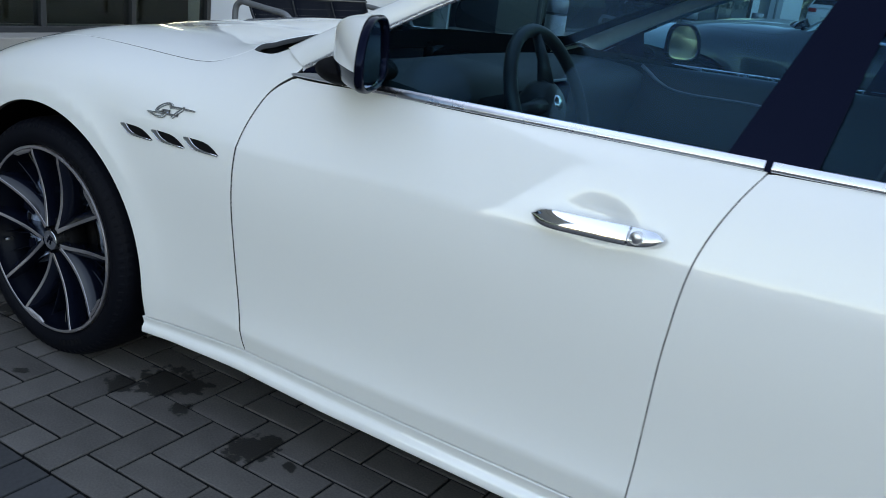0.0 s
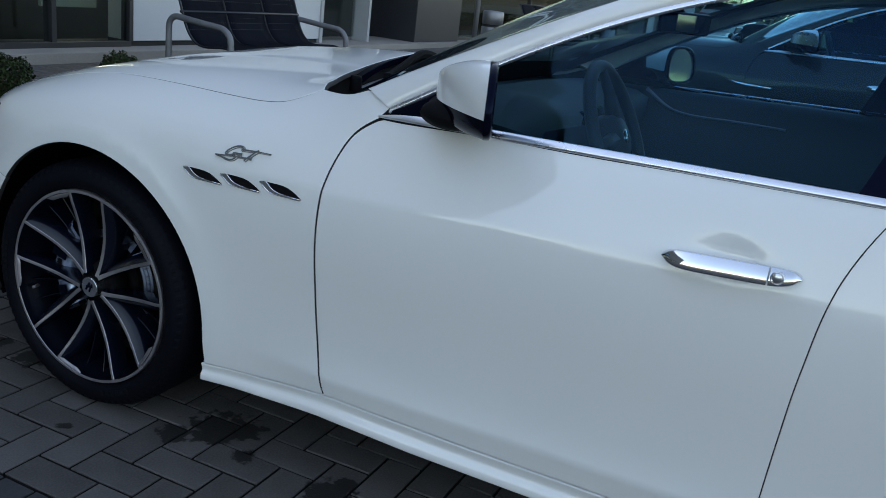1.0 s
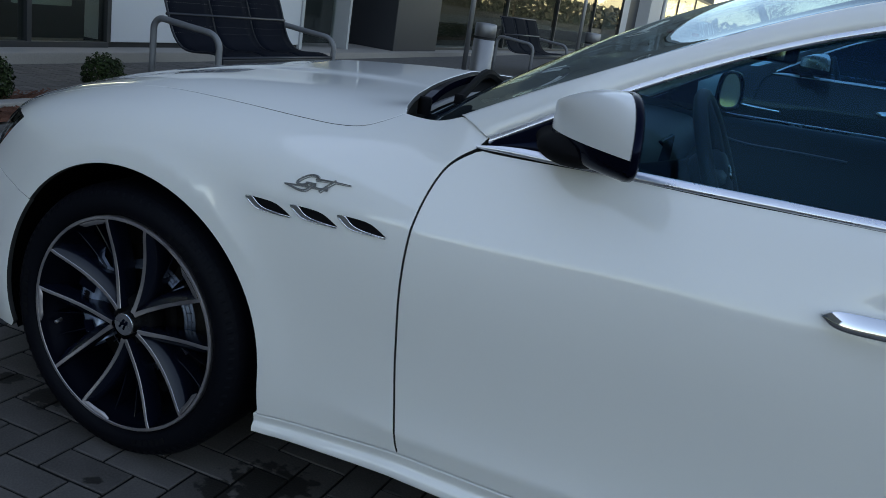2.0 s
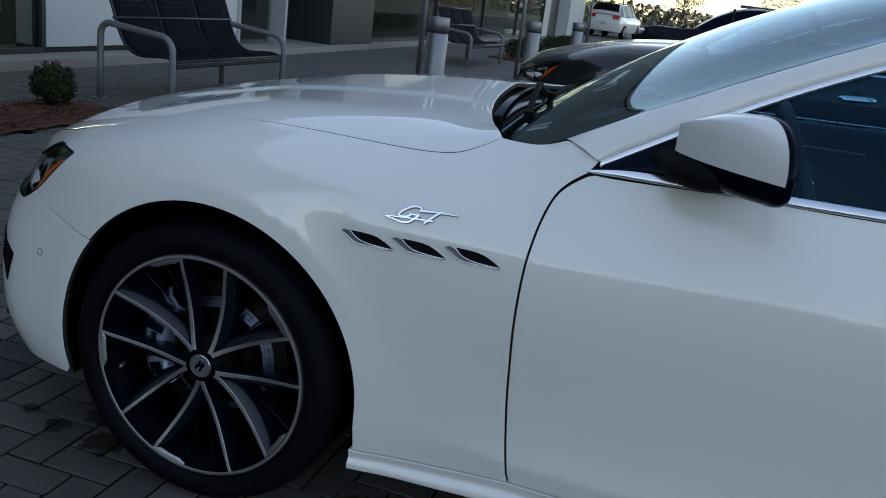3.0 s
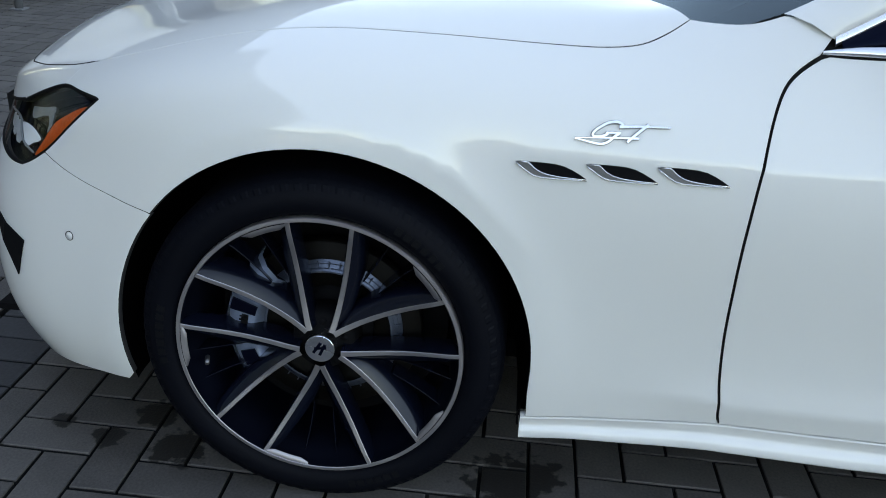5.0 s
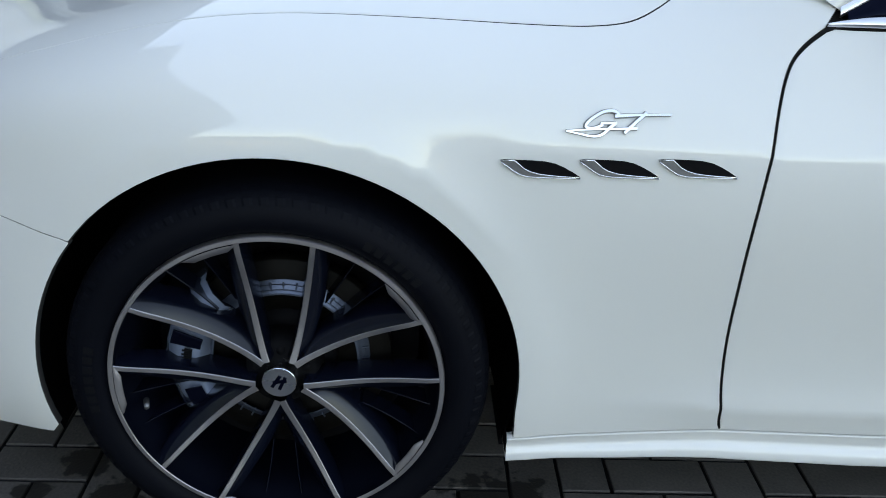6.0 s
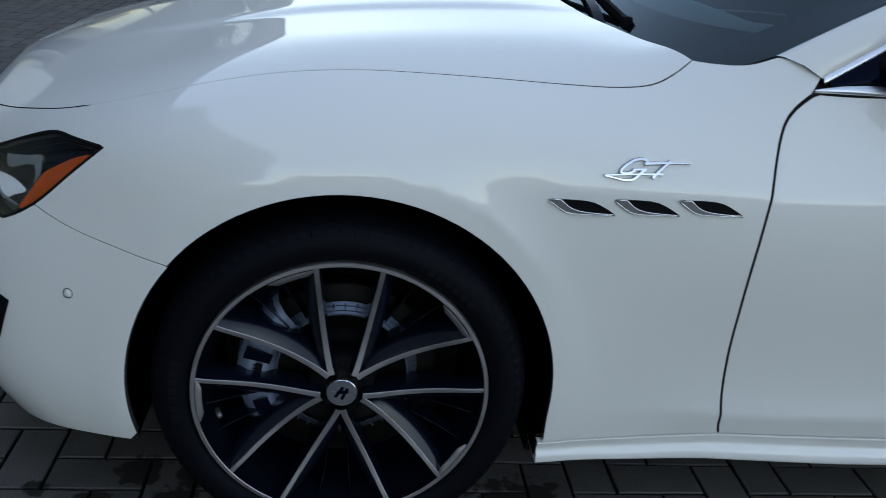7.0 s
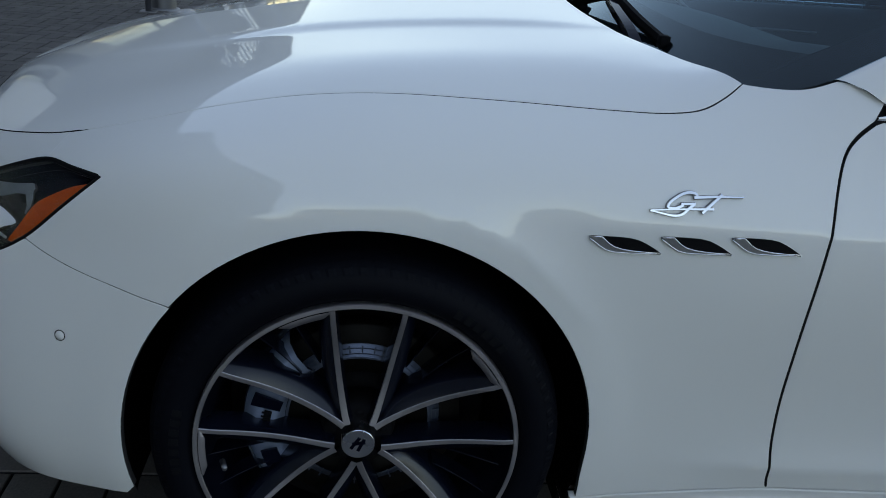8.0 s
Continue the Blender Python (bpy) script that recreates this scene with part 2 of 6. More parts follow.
def prism_bm(outline, thick, way=(0, 1, 0), bevel=0.0, bm=None):
    """A flat outline of 3D points pushed out by thick along way, edges bevelled."""
    bm = bm or bmesh.new()
    w = Vector(way) * thick
    a = [bm.verts.new(Vector(p)) for p in outline]
    b = [bm.verts.new(Vector(p) + w) for p in outline]
    n = len(a)
    fs = [bm.faces.new(a[::-1]), bm.faces.new(b)]
    fs += [bm.faces.new((a[i], a[(i + 1) % n], b[(i + 1) % n], b[i])) for i in range(n)]
    bmesh.ops.recalc_face_normals(bm, faces=fs)
    if bevel:
        bmesh.ops.bevel(bm, geom=list({e for f in fs[:2] for e in f.edges}), offset=bevel, segments=2, affect="EDGES", profile=0.5)
    return bm


def turned_bm(profile, sides=64, axis="y", bm=None, a0=0.0, a1=360.0):
    """A profile of (radius, along) turned round an axis through the origin."""
    bm = bm or bmesh.new()
    full = abs(a1 - a0) >= 360
    count = sides if full else sides + 1
    rings = []
    for k in range(count):
        a = radians(a0 + (a1 - a0) * k / sides)
        c, s_ = math.cos(a), math.sin(a)
        rings.append([bm.verts.new((r * c, h, r * s_) if axis == "y" else (r * c, r * s_, h)) for r, h in profile])
    for k in range(sides):
        p, q = rings[k], rings[(k + 1) % count]
        for i in range(len(profile) - 1):
            bm.faces.new((p[i], p[i + 1], q[i + 1], q[i]))
    bmesh.ops.remove_doubles(bm, verts=bm.verts, dist=1e-6)
    bmesh.ops.recalc_face_normals(bm, faces=bm.faces)
    return bm


# ---- the car's skin: guide rails along the body, joined by cubic splines ----
def spline_basis(knots):
    """Weights of the natural cubic spline through the knots: f(t) gives one weight for each knot."""
    k = np.array(knots, float)
    n, h = len(k), np.diff(k)
    a, r = np.zeros((n, n)), np.zeros((n, n))
    a[0, 0] = a[-1, -1] = 1
    for i in range(1, n - 1):
        a[i, i - 1 : i + 2] = h[i - 1], 2 * (h[i - 1] + h[i]), h[i]
        r[i, i - 1 : i + 2] = 6 / h[i - 1], -6 / h[i - 1] - 6 / h[i], 6 / h[i]
    second = np.linalg.solve(a, r)

    def weights(t):
        t = np.clip(np.atleast_1d(np.asarray(t, float)), k[0], k[-1])
        i = np.clip(np.searchsorted(k, t, side="right") - 1, 0, n - 2)
        hh = h[i]
        p, q = (k[i + 1] - t) / hh, (t - k[i]) / hh
        e = np.eye(n)
        return p[:, None] * e[i] + q[:, None] * e[i + 1] + ((p**3 - p) * hh**2 / 6)[:, None] * second[i] + ((q**3 - q) * hh**2 / 6)[:, None] * second[i + 1]

    return weights


MID = 0.95  # the car's middle plane
ALONG = (-1.75, -1.3, -0.95, -0.55, -0.25, 0.0, 0.3, 0.6, 0.8, 1.3, 1.85, 2.5, 3.0, 3.5, 4.1, 4.9)
ACROSS = (0.0, 0.11, 0.31, 0.54, 0.66, 0.78, 1.06, 1.64)
RAIL_X = (
    (-0.84, -0.788, -0.682, -0.496, -0.25, 0.0, 0.3, 0.6, 0.8, 1.3, 1.85, 2.5, 3.0, 3.5, 3.9, 4.02),
    (-0.89, -0.838, -0.722, -0.526, -0.25, 0.0, 0.3, 0.6, 0.8, 1.3, 1.85, 2.5, 3.0, 3.5, 3.93, 4.06),
    (-0.9, -0.848, -0.732, -0.516, -0.25, 0.0, 0.3, 0.6, 0.8, 1.3, 1.85, 2.5, 3.0, 3.5, 3.92, 4.07),
    (-0.88, -0.809, -0.664, -0.447, -0.25, 0.0, 0.3, 0.6, 0.8, 1.3, 1.85, 2.5, 3.0, 3.5, 3.9, 4.07),
    (-0.875, -0.792, -0.609, -0.408, -0.22, 0.0, 0.3, 0.6, 0.8, 1.3, 1.85, 2.5, 3.0, 3.5, 3.87, 4.07),
    (-0.85, -0.758, -0.574, -0.38, -0.2, 0.0, 0.3, 0.58, 0.8, 1.3, 1.85, 2.5, 3.0, 3.5, 3.82, 4.05),
    (-0.82, -0.695, -0.5, -0.34, -0.18, 0.0, 0.3, 0.58, 0.78, 1.3, 1.85, 2.5, 3.0, 3.5, 3.8, 4.03),
    (-0.78, -0.6, -0.44, -0.3, -0.15, 0.0, 0.3, 0.55, 0.75, 1.3, 1.85, 2.5, 3.0, 3.5, 3.78, 4.0),
)
RAIL_Y = (
    (0.95, 0.512, 0.238, 0.066, 0.02, 0.02, 0.034, 0.028, 0.02, 0.016, 0.014, 0.02, 0.03, 0.05, 0.25, 0.95),
    (0.95, 0.512, 0.218, 0.051, 0.008, 0.004, 0.015, 0.025, 0.025, 0.022, 0.02, 0.015, 0.0, 0.03, 0.22, 0.95),
    (0.95, 0.512, 0.218, 0.054, 0.002, -0.006, 0.002, 0.008, 0.008, 0.004, 0.0, -0.01, -0.02, 0.01, 0.2, 0.95),
    (0.95, 0.491, 0.216, 0.067, 0.014, -0.006, 0.0, 0.0, 0.0, -0.005, -0.005, -0.015, -0.025, 0.0, 0.2, 0.95),
    (0.95, 0.468, 0.221, 0.088, 0.045, 0.034, 0.034, 0.042, 0.045, 0.028, 0.02, 0.01, 0.005, 0.04, 0.22, 0.95),
    (0.95, 0.444, 0.246, 0.165, 0.145, 0.14, 0.142, 0.142, 0.136, 0.082, 0.067, 0.08, 0.12, 0.18, 0.3, 0.95),
    (0.95, 0.56, 0.42, 0.39, 0.38, 0.38, 0.38, 0.38, 0.38, 0.37, 0.37, 0.37, 0.37, 0.4, 0.5, 0.95),
    (0.95, 0.95, 0.95, 0.95, 0.95, 0.95, 0.95, 0.95, 0.95, 0.95, 0.95, 0.95, 0.95, 0.95, 0.95, 0.95),
)
RAIL_Z = (
    (0.19, 0.19, 0.20, 0.21, 0.22, 0.22, 0.20, 0.19, 0.19, 0.18, 0.18, 0.19, 0.22, 0.25, 0.28, 0.29),
    (0.30, 0.30, 0.30, 0.30, 0.30, 0.30, 0.30, 0.30, 0.30, 0.305, 0.31, 0.31, 0.32, 0.34, 0.36, 0.37),
    (0.50, 0.50, 0.51, 0.51, 0.52, 0.52, 0.52, 0.52, 0.52, 0.54, 0.55, 0.56, 0.57, 0.58, 0.60, 0.60),
    (0.62, 0.63, 0.65, 0.68, 0.72, 0.74, 0.745, 0.75, 0.755, 0.775, 0.79, 0.81, 0.82, 0.82, 0.82, 0.80),
    (0.68, 0.69, 0.725, 0.775, 0.818, 0.845, 0.848, 0.850, 0.855, 0.875, 0.895, 0.91, 0.92, 0.93, 0.93, 0.92),
    (0.71, 0.722, 0.772, 0.830, 0.876, 0.909, 0.920, 0.945, 0.986, 0.964, 0.97, 0.985, 1.00, 1.02, 1.03, 1.03),
    (0.742, 0.783, 0.834, 0.874, 0.914, 0.944, 0.968, 0.984, 1.000, 1.02, 1.03, 1.05, 1.06, 1.07, 1.07, 1.05),
    (0.76, 0.838, 0.882, 0.908, 0.938, 0.965, 0.997, 1.018, 1.03, 1.05, 1.06, 1.08, 1.09, 1.10, 1.10, 1.06),
)
RAILS = np.stack([np.array(RAIL_X), np.array(RAIL_Y), np.array(RAIL_Z)], -1)
w_along, w_across = spline_basis(ALONG), spline_basis(ACROSS)


def skin(su):
    """Points of the car's outer skin for rows of (along, across)."""
    su = np.asarray(su, float)
    p = np.einsum("ni,nj,jik->nk", w_along(su[:, 0]), w_across(su[:, 1]), RAILS)
    # cups behind the door handles
    for x, z in ((1.594, 0.825), (2.60, 0.853)):
        d = ((p[:, 0] - x) / 0.056) ** 2 + ((p[:, 2] - z) / 0.027) ** 2
        p[:, 1] += 0.012 * np.exp(-(d**1.5)) * (su[:, 0] > 1)
    # a crease that runs back from the vents
    rise = 1 / (1 + np.exp(-np.clip((p[:, 0] - 0.338) / 0.012, -30, 30)))
    off = p[:, 2] - (0.7585 + 0.02 * (p[:, 0] - 0.3))
    p[:, 1] -= 0.0046 * rise * np.exp(-np.sqrt(off**2 + 0.0025**2) / 0.028) * (su[:, 1] < 0.8)
    # flared lips round the wheel arches
    for x in (0.002, 3.002):
        r = np.hypot((p[:, 0] - x) / 0.982, p[:, 2] - 0.345)
        p[:, 1] -= 0.0070 / (1 + np.exp(np.clip((r - 0.452) / 0.017, -30, 30))) * (su[:, 1] < 0.9)
        p[:, 1] -= 0.0034 * np.clip((p[:, 2] - 0.55) / 0.14, 0, 1) * np.exp(-np.sqrt((r - 0.438) ** 2 + 0.003**2) / 0.022) * (su[:, 1] < 0.9)
    # the doors tuck in below a crease near the sill
    fade = 1 / (1 + np.exp(-np.clip((p[:, 0] - 0.62) / 0.05, -30, 30))) / (1 + np.exp(np.clip((p[:, 0] - 2.5) / 0.03, -30, 30)))
    low_crease = 0.312
    p[:, 1] -= 0.0085 * fade * np.exp(-np.clip(p[:, 2] - low_crease, 0, 1) / 0.045) * (su[:, 1] < 0.5)
    p[:, 1] += 0.24 * fade * 0.004 * np.log1p(np.exp(np.clip((low_crease - p[:, 2]) / 0.004, -30, 30))) * (su[:, 1] < 0.4)
    # raised middle of the bonnet between two creases
    inner = 1 / (1 + np.exp(-np.clip((0.37 - np.abs(p[:, 1] - MID) + 0.06 * p[:, 0]) / 0.010, -30, 30)))
    long = 1 / (1 + np.exp(-np.clip((p[:, 0] + 0.40) / 0.06, -30, 30))) / (1 + np.exp(np.clip((p[:, 0] - 0.40) / 0.05, -30, 30)))
    p[:, 2] += 0.007 * inner * long * (su[:, 1] > 0.85)
    # the bonnet's rear corner lies flat
    p[:, 2] -= 0.013 * np.exp(-(((p[:, 0] - 0.60) / 0.15) ** 2) - ((np.minimum(p[:, 1], 2 * MID - p[:, 1]) - 0.28) / 0.09) ** 2) * (su[:, 1] > 0.6)
    # the fender lifts to the foot of the windscreen pillar
    p[:, 2] += 0.015 * np.exp(-(((p[:, 0] - 0.765) / 0.055) ** 2) - ((np.minimum(p[:, 1], 2 * MID - p[:, 1]) - 0.14) / 0.05) ** 2) * (su[:, 1] > 0.6)
    return p


def skin_normal(su):
    su, e = np.asarray(su, float), 0.004
    ds = skin(su + (e, 0)) - skin(su - (e, 0))
    du = skin(su + (0, e)) - skin(su - (0, e))
    n = np.cross(ds, du)
    return n / np.maximum(np.linalg.norm(n, axis=1, keepdims=True), 1e-9)


GRID_S, GRID_U = np.meshgrid(np.linspace(-1.74, 4.89, 500), np.linspace(0.0, 1.63, 140), indexing="ij")
GRID = np.stack([GRID_S.ravel(), GRID_U.ravel()], -1)
GRID_P = skin(GRID)


def find(kind, x, v):
    """(along, across) of the skin point seen at (x, z) from the side, kind 'z', or at (x, y) from above, kind 'y'."""
    axis = 2 if kind == "z" else 1
    ok = GRID[:, 1] <= 0.80 if kind == "z" else GRID[:, 1] >= 0.60
    d = (GRID_P[:, 0] - x) ** 2 + (GRID_P[:, axis] - v) ** 2 + (~ok) * 9 + (GRID_P[:, 1] > 0.96) * 4
    p = GRID[np.argmin(d)].copy()
    for _ in range(8):
        now = skin([p])[0][[0, axis]]
        e = 0.002
        ja = (skin([p + (e, 0)])[0][[0, axis]] - now) / e
        jb = (skin([p + (0, e)])[0][[0, axis]] - now) / e
        step = np.linalg.lstsq(np.stack([ja, jb], 1), np.array([x, v]) - now, rcond=0.05)[0]
        p += np.clip(step, -0.05, 0.05)
        p = np.clip(p, (ALONG[0], 0.0), (ALONG[-1], ACROSS[-1]))
    return p


def curve(rows, step=0.02):
    """A dense line on the skin through rows of (kind, x, v) or ('s', along, across); smooth between rows by Catmull-Rom."""
    su = np.array([row[1:] if row[0] == "s" else find(*row) for row in rows], float)
    out = []
    for i in range(len(su) - 1):
        a, b, c, d = su[max(i - 1, 0)], su[i], su[i + 1], su[min(i + 2, len(su) - 1)]
        n = max(int(np.linalg.norm(c - b) / step), 1)
        for k in range(n):
            t = k / n
            out.append(0.5 * ((2 * b) + (c - a) * t + (2 * a - 5 * b + 4 * c - d) * t * t + (3 * b - a - 3 * c + d) * t**3))
    out.append(su[-1])
    return out


def shrink(loop, d):
    """A closed outline moved inwards by d."""
    p = np.array(loop)
    keep = [0]
    for i in range(1, len(p)):
        if np.linalg.norm(p[i] - p[keep[-1]]) > 0.003:
            keep.append(i)
    p = p[keep]
    if np.linalg.norm(p[0] - p[-1]) < 0.003:
        p = p[:-1]
    area = 0.5 * np.sum(p[:, 0] * np.roll(p[:, 1], -1) - np.roll(p[:, 0], -1) * p[:, 1])
    t1 = p - np.roll(p, 1, 0)
    t2 = np.roll(p, -1, 0) - p
    t1 /= np.linalg.norm(t1, axis=1, keepdims=True)
    t2 /= np.linalg.norm(t2, axis=1, keepdims=True)
    n = np.stack([-(t1[:, 1] + t2[:, 1]), t1[:, 0] + t2[:, 0]], 1)
    n /= np.maximum(np.linalg.norm(n, axis=1, keepdims=True), 1e-6)
    if area < 0:
        n = -n
    return p + n * d


def sheet(loop, place, normal, step=0.03, lip=0.014, gap=0.0036, flip=False):
    """Verts, faces and normals of a curved sheet: a closed outline in two parameters, filled, with rounded, folded edges."""
    p = shrink(loop, gap)
    n = len(p)
    lo, hi = p.min(0), p.max(0)
    gx, gy = np.meshgrid(np.arange(lo[0], hi[0], step), np.arange(lo[1], hi[1], step), indexing="ij")
    inner = np.stack([gx.ravel(), gy.ravel()], 1)
    q = np.roll(p, -1, 0)
    inside = np.zeros(len(inner), bool)
    near = np.full(len(inner), 9.0)
    for a, b in zip(p, q):
        c = (a[1] > inner[:, 1]) != (b[1] > inner[:, 1])
        with np.errstate(divide="ignore", invalid="ignore"):
            xx = (b[0] - a[0]) * (inner[:, 1] - a[1]) / (b[1] - a[1]) + a[0]
        inside ^= c & (inner[:, 0] < xx)
        ab = b - a
        t = np.clip(((inner - a) @ ab) / max(ab @ ab, 1e-12), 0, 1)
        near = np.minimum(near, np.linalg.norm(inner - a - t[:, None] * ab, axis=1))
    inner = inner[inside & (near > step * 0.35)]
    co = [Vector(v) for v in np.concatenate([p, inner])]
    vs, _, fs, _, _, _ = delaunay_2d_cdt(co, [], [list(range(n))], 1, 1e-6)
    uv = np.array([(v.x, v.y) for v in vs])
    pos, nor = place(uv), normal(uv)
    faces = [list(f) for f in fs]
    if faces:
        f = faces[len(faces) // 2]
        if np.cross(pos[f[1]] - pos[f[0]], pos[f[2]] - pos[f[0]]) @ nor[f[0]] < 0:
            faces = [f[::-1] for f in faces]
    edges = {}
    for f in faces:
        for a, b in zip(f, f[1:] + f[:1]):
            edges[(a, b)] = edges.get((a, b), 0) + 1
    rim = [(a, b) for (a, b) in edges if (b, a) not in edges]
    P, N, F, dark = list(pos), list(nor), faces, []
    if lip:
        nxt = dict(rim)
        prv = {b: a for a, b in rim}
        ring = {}
        for a in nxt:
            if a not in prv:
                continue
            t = pos[nxt[a]] - pos[prv[a]]
            o = np.cross(t, nor[a])
            o /= max(np.linalg.norm(o), 1e-9)
            m = (nor[a] + o) / math.sqrt(2)
            ring[a] = (len(P), len(P) + 1)
            P += [pos[a] + o * 0.0012 - nor[a] * 0.0016, pos[a] + o * 0.0014 - nor[a] * lip]
            N += [m, o]
        for a, b in rim:
            if a in ring and b in ring:
                F.append([b, a, ring[a][0], ring[b][0]])
                # the fold's inner face is dark: shade in the panel gap put into colour
                dark.append(len(F))
                F.append([ring[b][0], ring[a][0], ring[a][1], ring[b][1]])
    return np.array(P), F, np.array(N), dark


def sheet_part(name, data, material, parent, label="", mirror=False):
    P, F, N, dark = data
    if mirror:
        P, N = P * (1, -1, 1) + (0, 2 * MID, 0), N * (1, -1, 1)
        F = [f[::-1] for f in F]
    me = bpy.data.meshes.new(name)
    me.from_pydata(P.tolist(), [], F)
    me.materials.append(material)
    me.materials.append(GAPDARK)
    for i in dark:
        me.polygons[i].material_index = 1
    me.shade_smooth()
    me.normals_split_custom_set_from_vertices(N.tolist())
    ob = new(name, me)
    ob.parent = parent
    if label:
        ob["label"] = label
    return ob


def loft(rows, material, name, parent, label="", smooth=True, mirror=False, thick=0.0):
    """A quad sheet through rows of points, thickened if asked."""
    P = np.array([[tuple(p) for p in row] for row in rows], float)
    h, w = P.shape[:2]
    if mirror:
        P = P * (1, -1, 1) + (0, 2 * MID, 0)
    bm = bmesh.new()
    vs = [[bm.verts.new(P[i, j]) for j in range(w)] for i in range(h)]
    for i in range(h - 1):
        for j in range(w - 1):
            q = (vs[i][j], vs[i][j + 1], vs[i + 1][j + 1], vs[i + 1][j])
            try:
                bm.faces.new(q if not mirror else q[::-1])
            except ValueError:
                pass
    bmesh.ops.remove_doubles(bm, verts=bm.verts, dist=1e-5)
    if thick:
        bmesh.ops.solidify(bm, geom=bm.faces[:], thickness=thick)
    return part(name, bm, material, parent, label, smooth)


def smooth_line(points, n):
    """n points along a natural cubic spline through the points."""
    p = np.array([tuple(q) for q in points], float)
    t = np.r_[0, np.cumsum(np.linalg.norm(np.diff(p, axis=0), axis=1))]
    return spline_basis(t)(np.linspace(0, t[-1], n)) @ p


def strip(rows, width_way, material, name, parent, thick=0.006, label="", mirror=False):
    """A trim strip: a line of points, its width as vectors (one or one a point), its thickness outwards (towards -y)."""
    p = np.array(rows, float)
    w = np.broadcast_to(np.array(width_way, float), p.shape)
    t = np.gradient(p, axis=0)
    o = np.cross(t, w)
    o /= np.linalg.norm(o, axis=1, keepdims=True)
    if o[len(o) // 2, 1] > 0:
        o = -o
    prof = ((0, 0), (0.06, 0.7), (0.2, 1.0), (0.8, 1.0), (0.94, 0.7), (1, 0))
    return loft([[p[i] + w[i] * a + o[i] * thick * b for a, b in prof] for i in range(len(p))], material, name, parent, label, True, mirror)


# ---- the white car ----
car = thing("parked_car", "white pearl four-door saloon parked on grey block paving", "car")
FRONT, REAR, ARCH = 0.0, 3.0, 0.345


def arch_rows(cx, a0, a1, n=18, r=0.394, rx=0.387):
    """The wheel arch's edge; behind the wheel it drops straight below the hub."""
    rows = []
    for a in np.linspace(a0, a1, n):
        c, q = math.cos(radians(a)), math.sin(radians(a))
        if c > 0 and q < 0:
            c = 1 - 0.25 * (1 - c)
        rows.append(("z", cx + 0.002 + rx * c, ARCH + r * q))
    return rows


def sill_z(x):
    """Height of the seam between the doors and the side skirt."""
    if x < 0.746:
        return 0.2355 + 0.0225 * max(0.0, x - 0.391) / 0.355
    return 0.258 - 0.0065 * min(1.0, (x - 0.746) / 0.45)


SEAM = 180 - math.degrees(math.asin((0.592 - ARCH) / 0.394))
SEAM_END = arch_rows(0, SEAM, 0)[0]
HOOD_END = ("y", -0.485, 0.204)
HOOD_LINE = [("y", 0.598, 0.172), ("y", 0.565, 0.149), ("y", 0.52, 0.129), ("y", 0.46, 0.1245), ("y", 0.38, 0.1285), ("y", 0.25, 0.1355), ("y", 0.132, 0.1405), ("y", 0.0, 0.149), ("y", -0.14, 0.160), ("y", -0.25, 0.166), ("y", -0.34, 0.1695), ("y", -0.42, 0.182), HOOD_END]
HOOD_TIP = ("s", -1.241, 0.851)
HOOD_NOSE = [HOOD_END, ("y", -0.528, 0.228), ("y", -0.609, 0.290), ("y", -0.674, 0.358), HOOD_TIP]
HOOD_FRONT = [HOOD_TIP, ("s", -1.31, 0.882), ("s", -1.41, 0.926), ("s", -1.56, 1.0), ("s", -1.74, 1.05)]
DOOR_FRONT = [("z", 0.797, 0.932), ("z", 0.764, 0.908), ("z", 0.745, 0.884), ("z", 0.733, 0.850), ("z", 0.725, 0.810), ("z", 0.719, 0.755), ("z", 0.7155, 0.69), ("z", 0.7145, 0.62), ("z", 0.717, 0.54), ("z", 0.7215, 0.45), ("z", 0.731, 0.36), ("z", 0.739, 0.31), ("z", 0.743, 0.28), ("z", 0.750, 0.258)]
DOOR_REAR = [("z", 1.737, sill_z(1.737)), ("z", 1.742, 0.33), ("z", 1.748, 0.49), ("z", 1.757, 0.647), ("z", 1.780, 0.812), ("z", 1.846, 0.953)]
belt_z = lambda x: 0.936 + 0.0195 * (x - 0.8)
BELT = [("z", x, belt_z(x) + 0.001) for x in (1.846, 1.5, 1.2, 0.95, 0.797)]
LAMP_JOINT = ("s", -0.701, 0.521)
LAMP_UP = [("s", -0.993, 0.643), ("s", -0.894, 0.684), ("s", -0.791, 0.702), ("s", -0.668, 0.676), ("s", -0.549, 0.650)]
LAMP_LOW = [("s", -0.549, 0.650), ("s", -0.637, 0.588), LAMP_JOINT, ("s", -0.743, 0.486), ("s", -0.768, 0.471)]
LAMP_IN = [("s", -0.768, 0.471), ("s", -0.842, 0.470), ("s", -0.954, 0.486), ("s", -1.12, 0.515), ("s", -1.21, 0.545), ("s", -1.30, 0.586)]
LAMP_TOP_IN = [("s", -1.30, 0.586), ("s", -1.25, 0.594), ("s", -1.074, 0.626), ("s", -0.993, 0.643)]
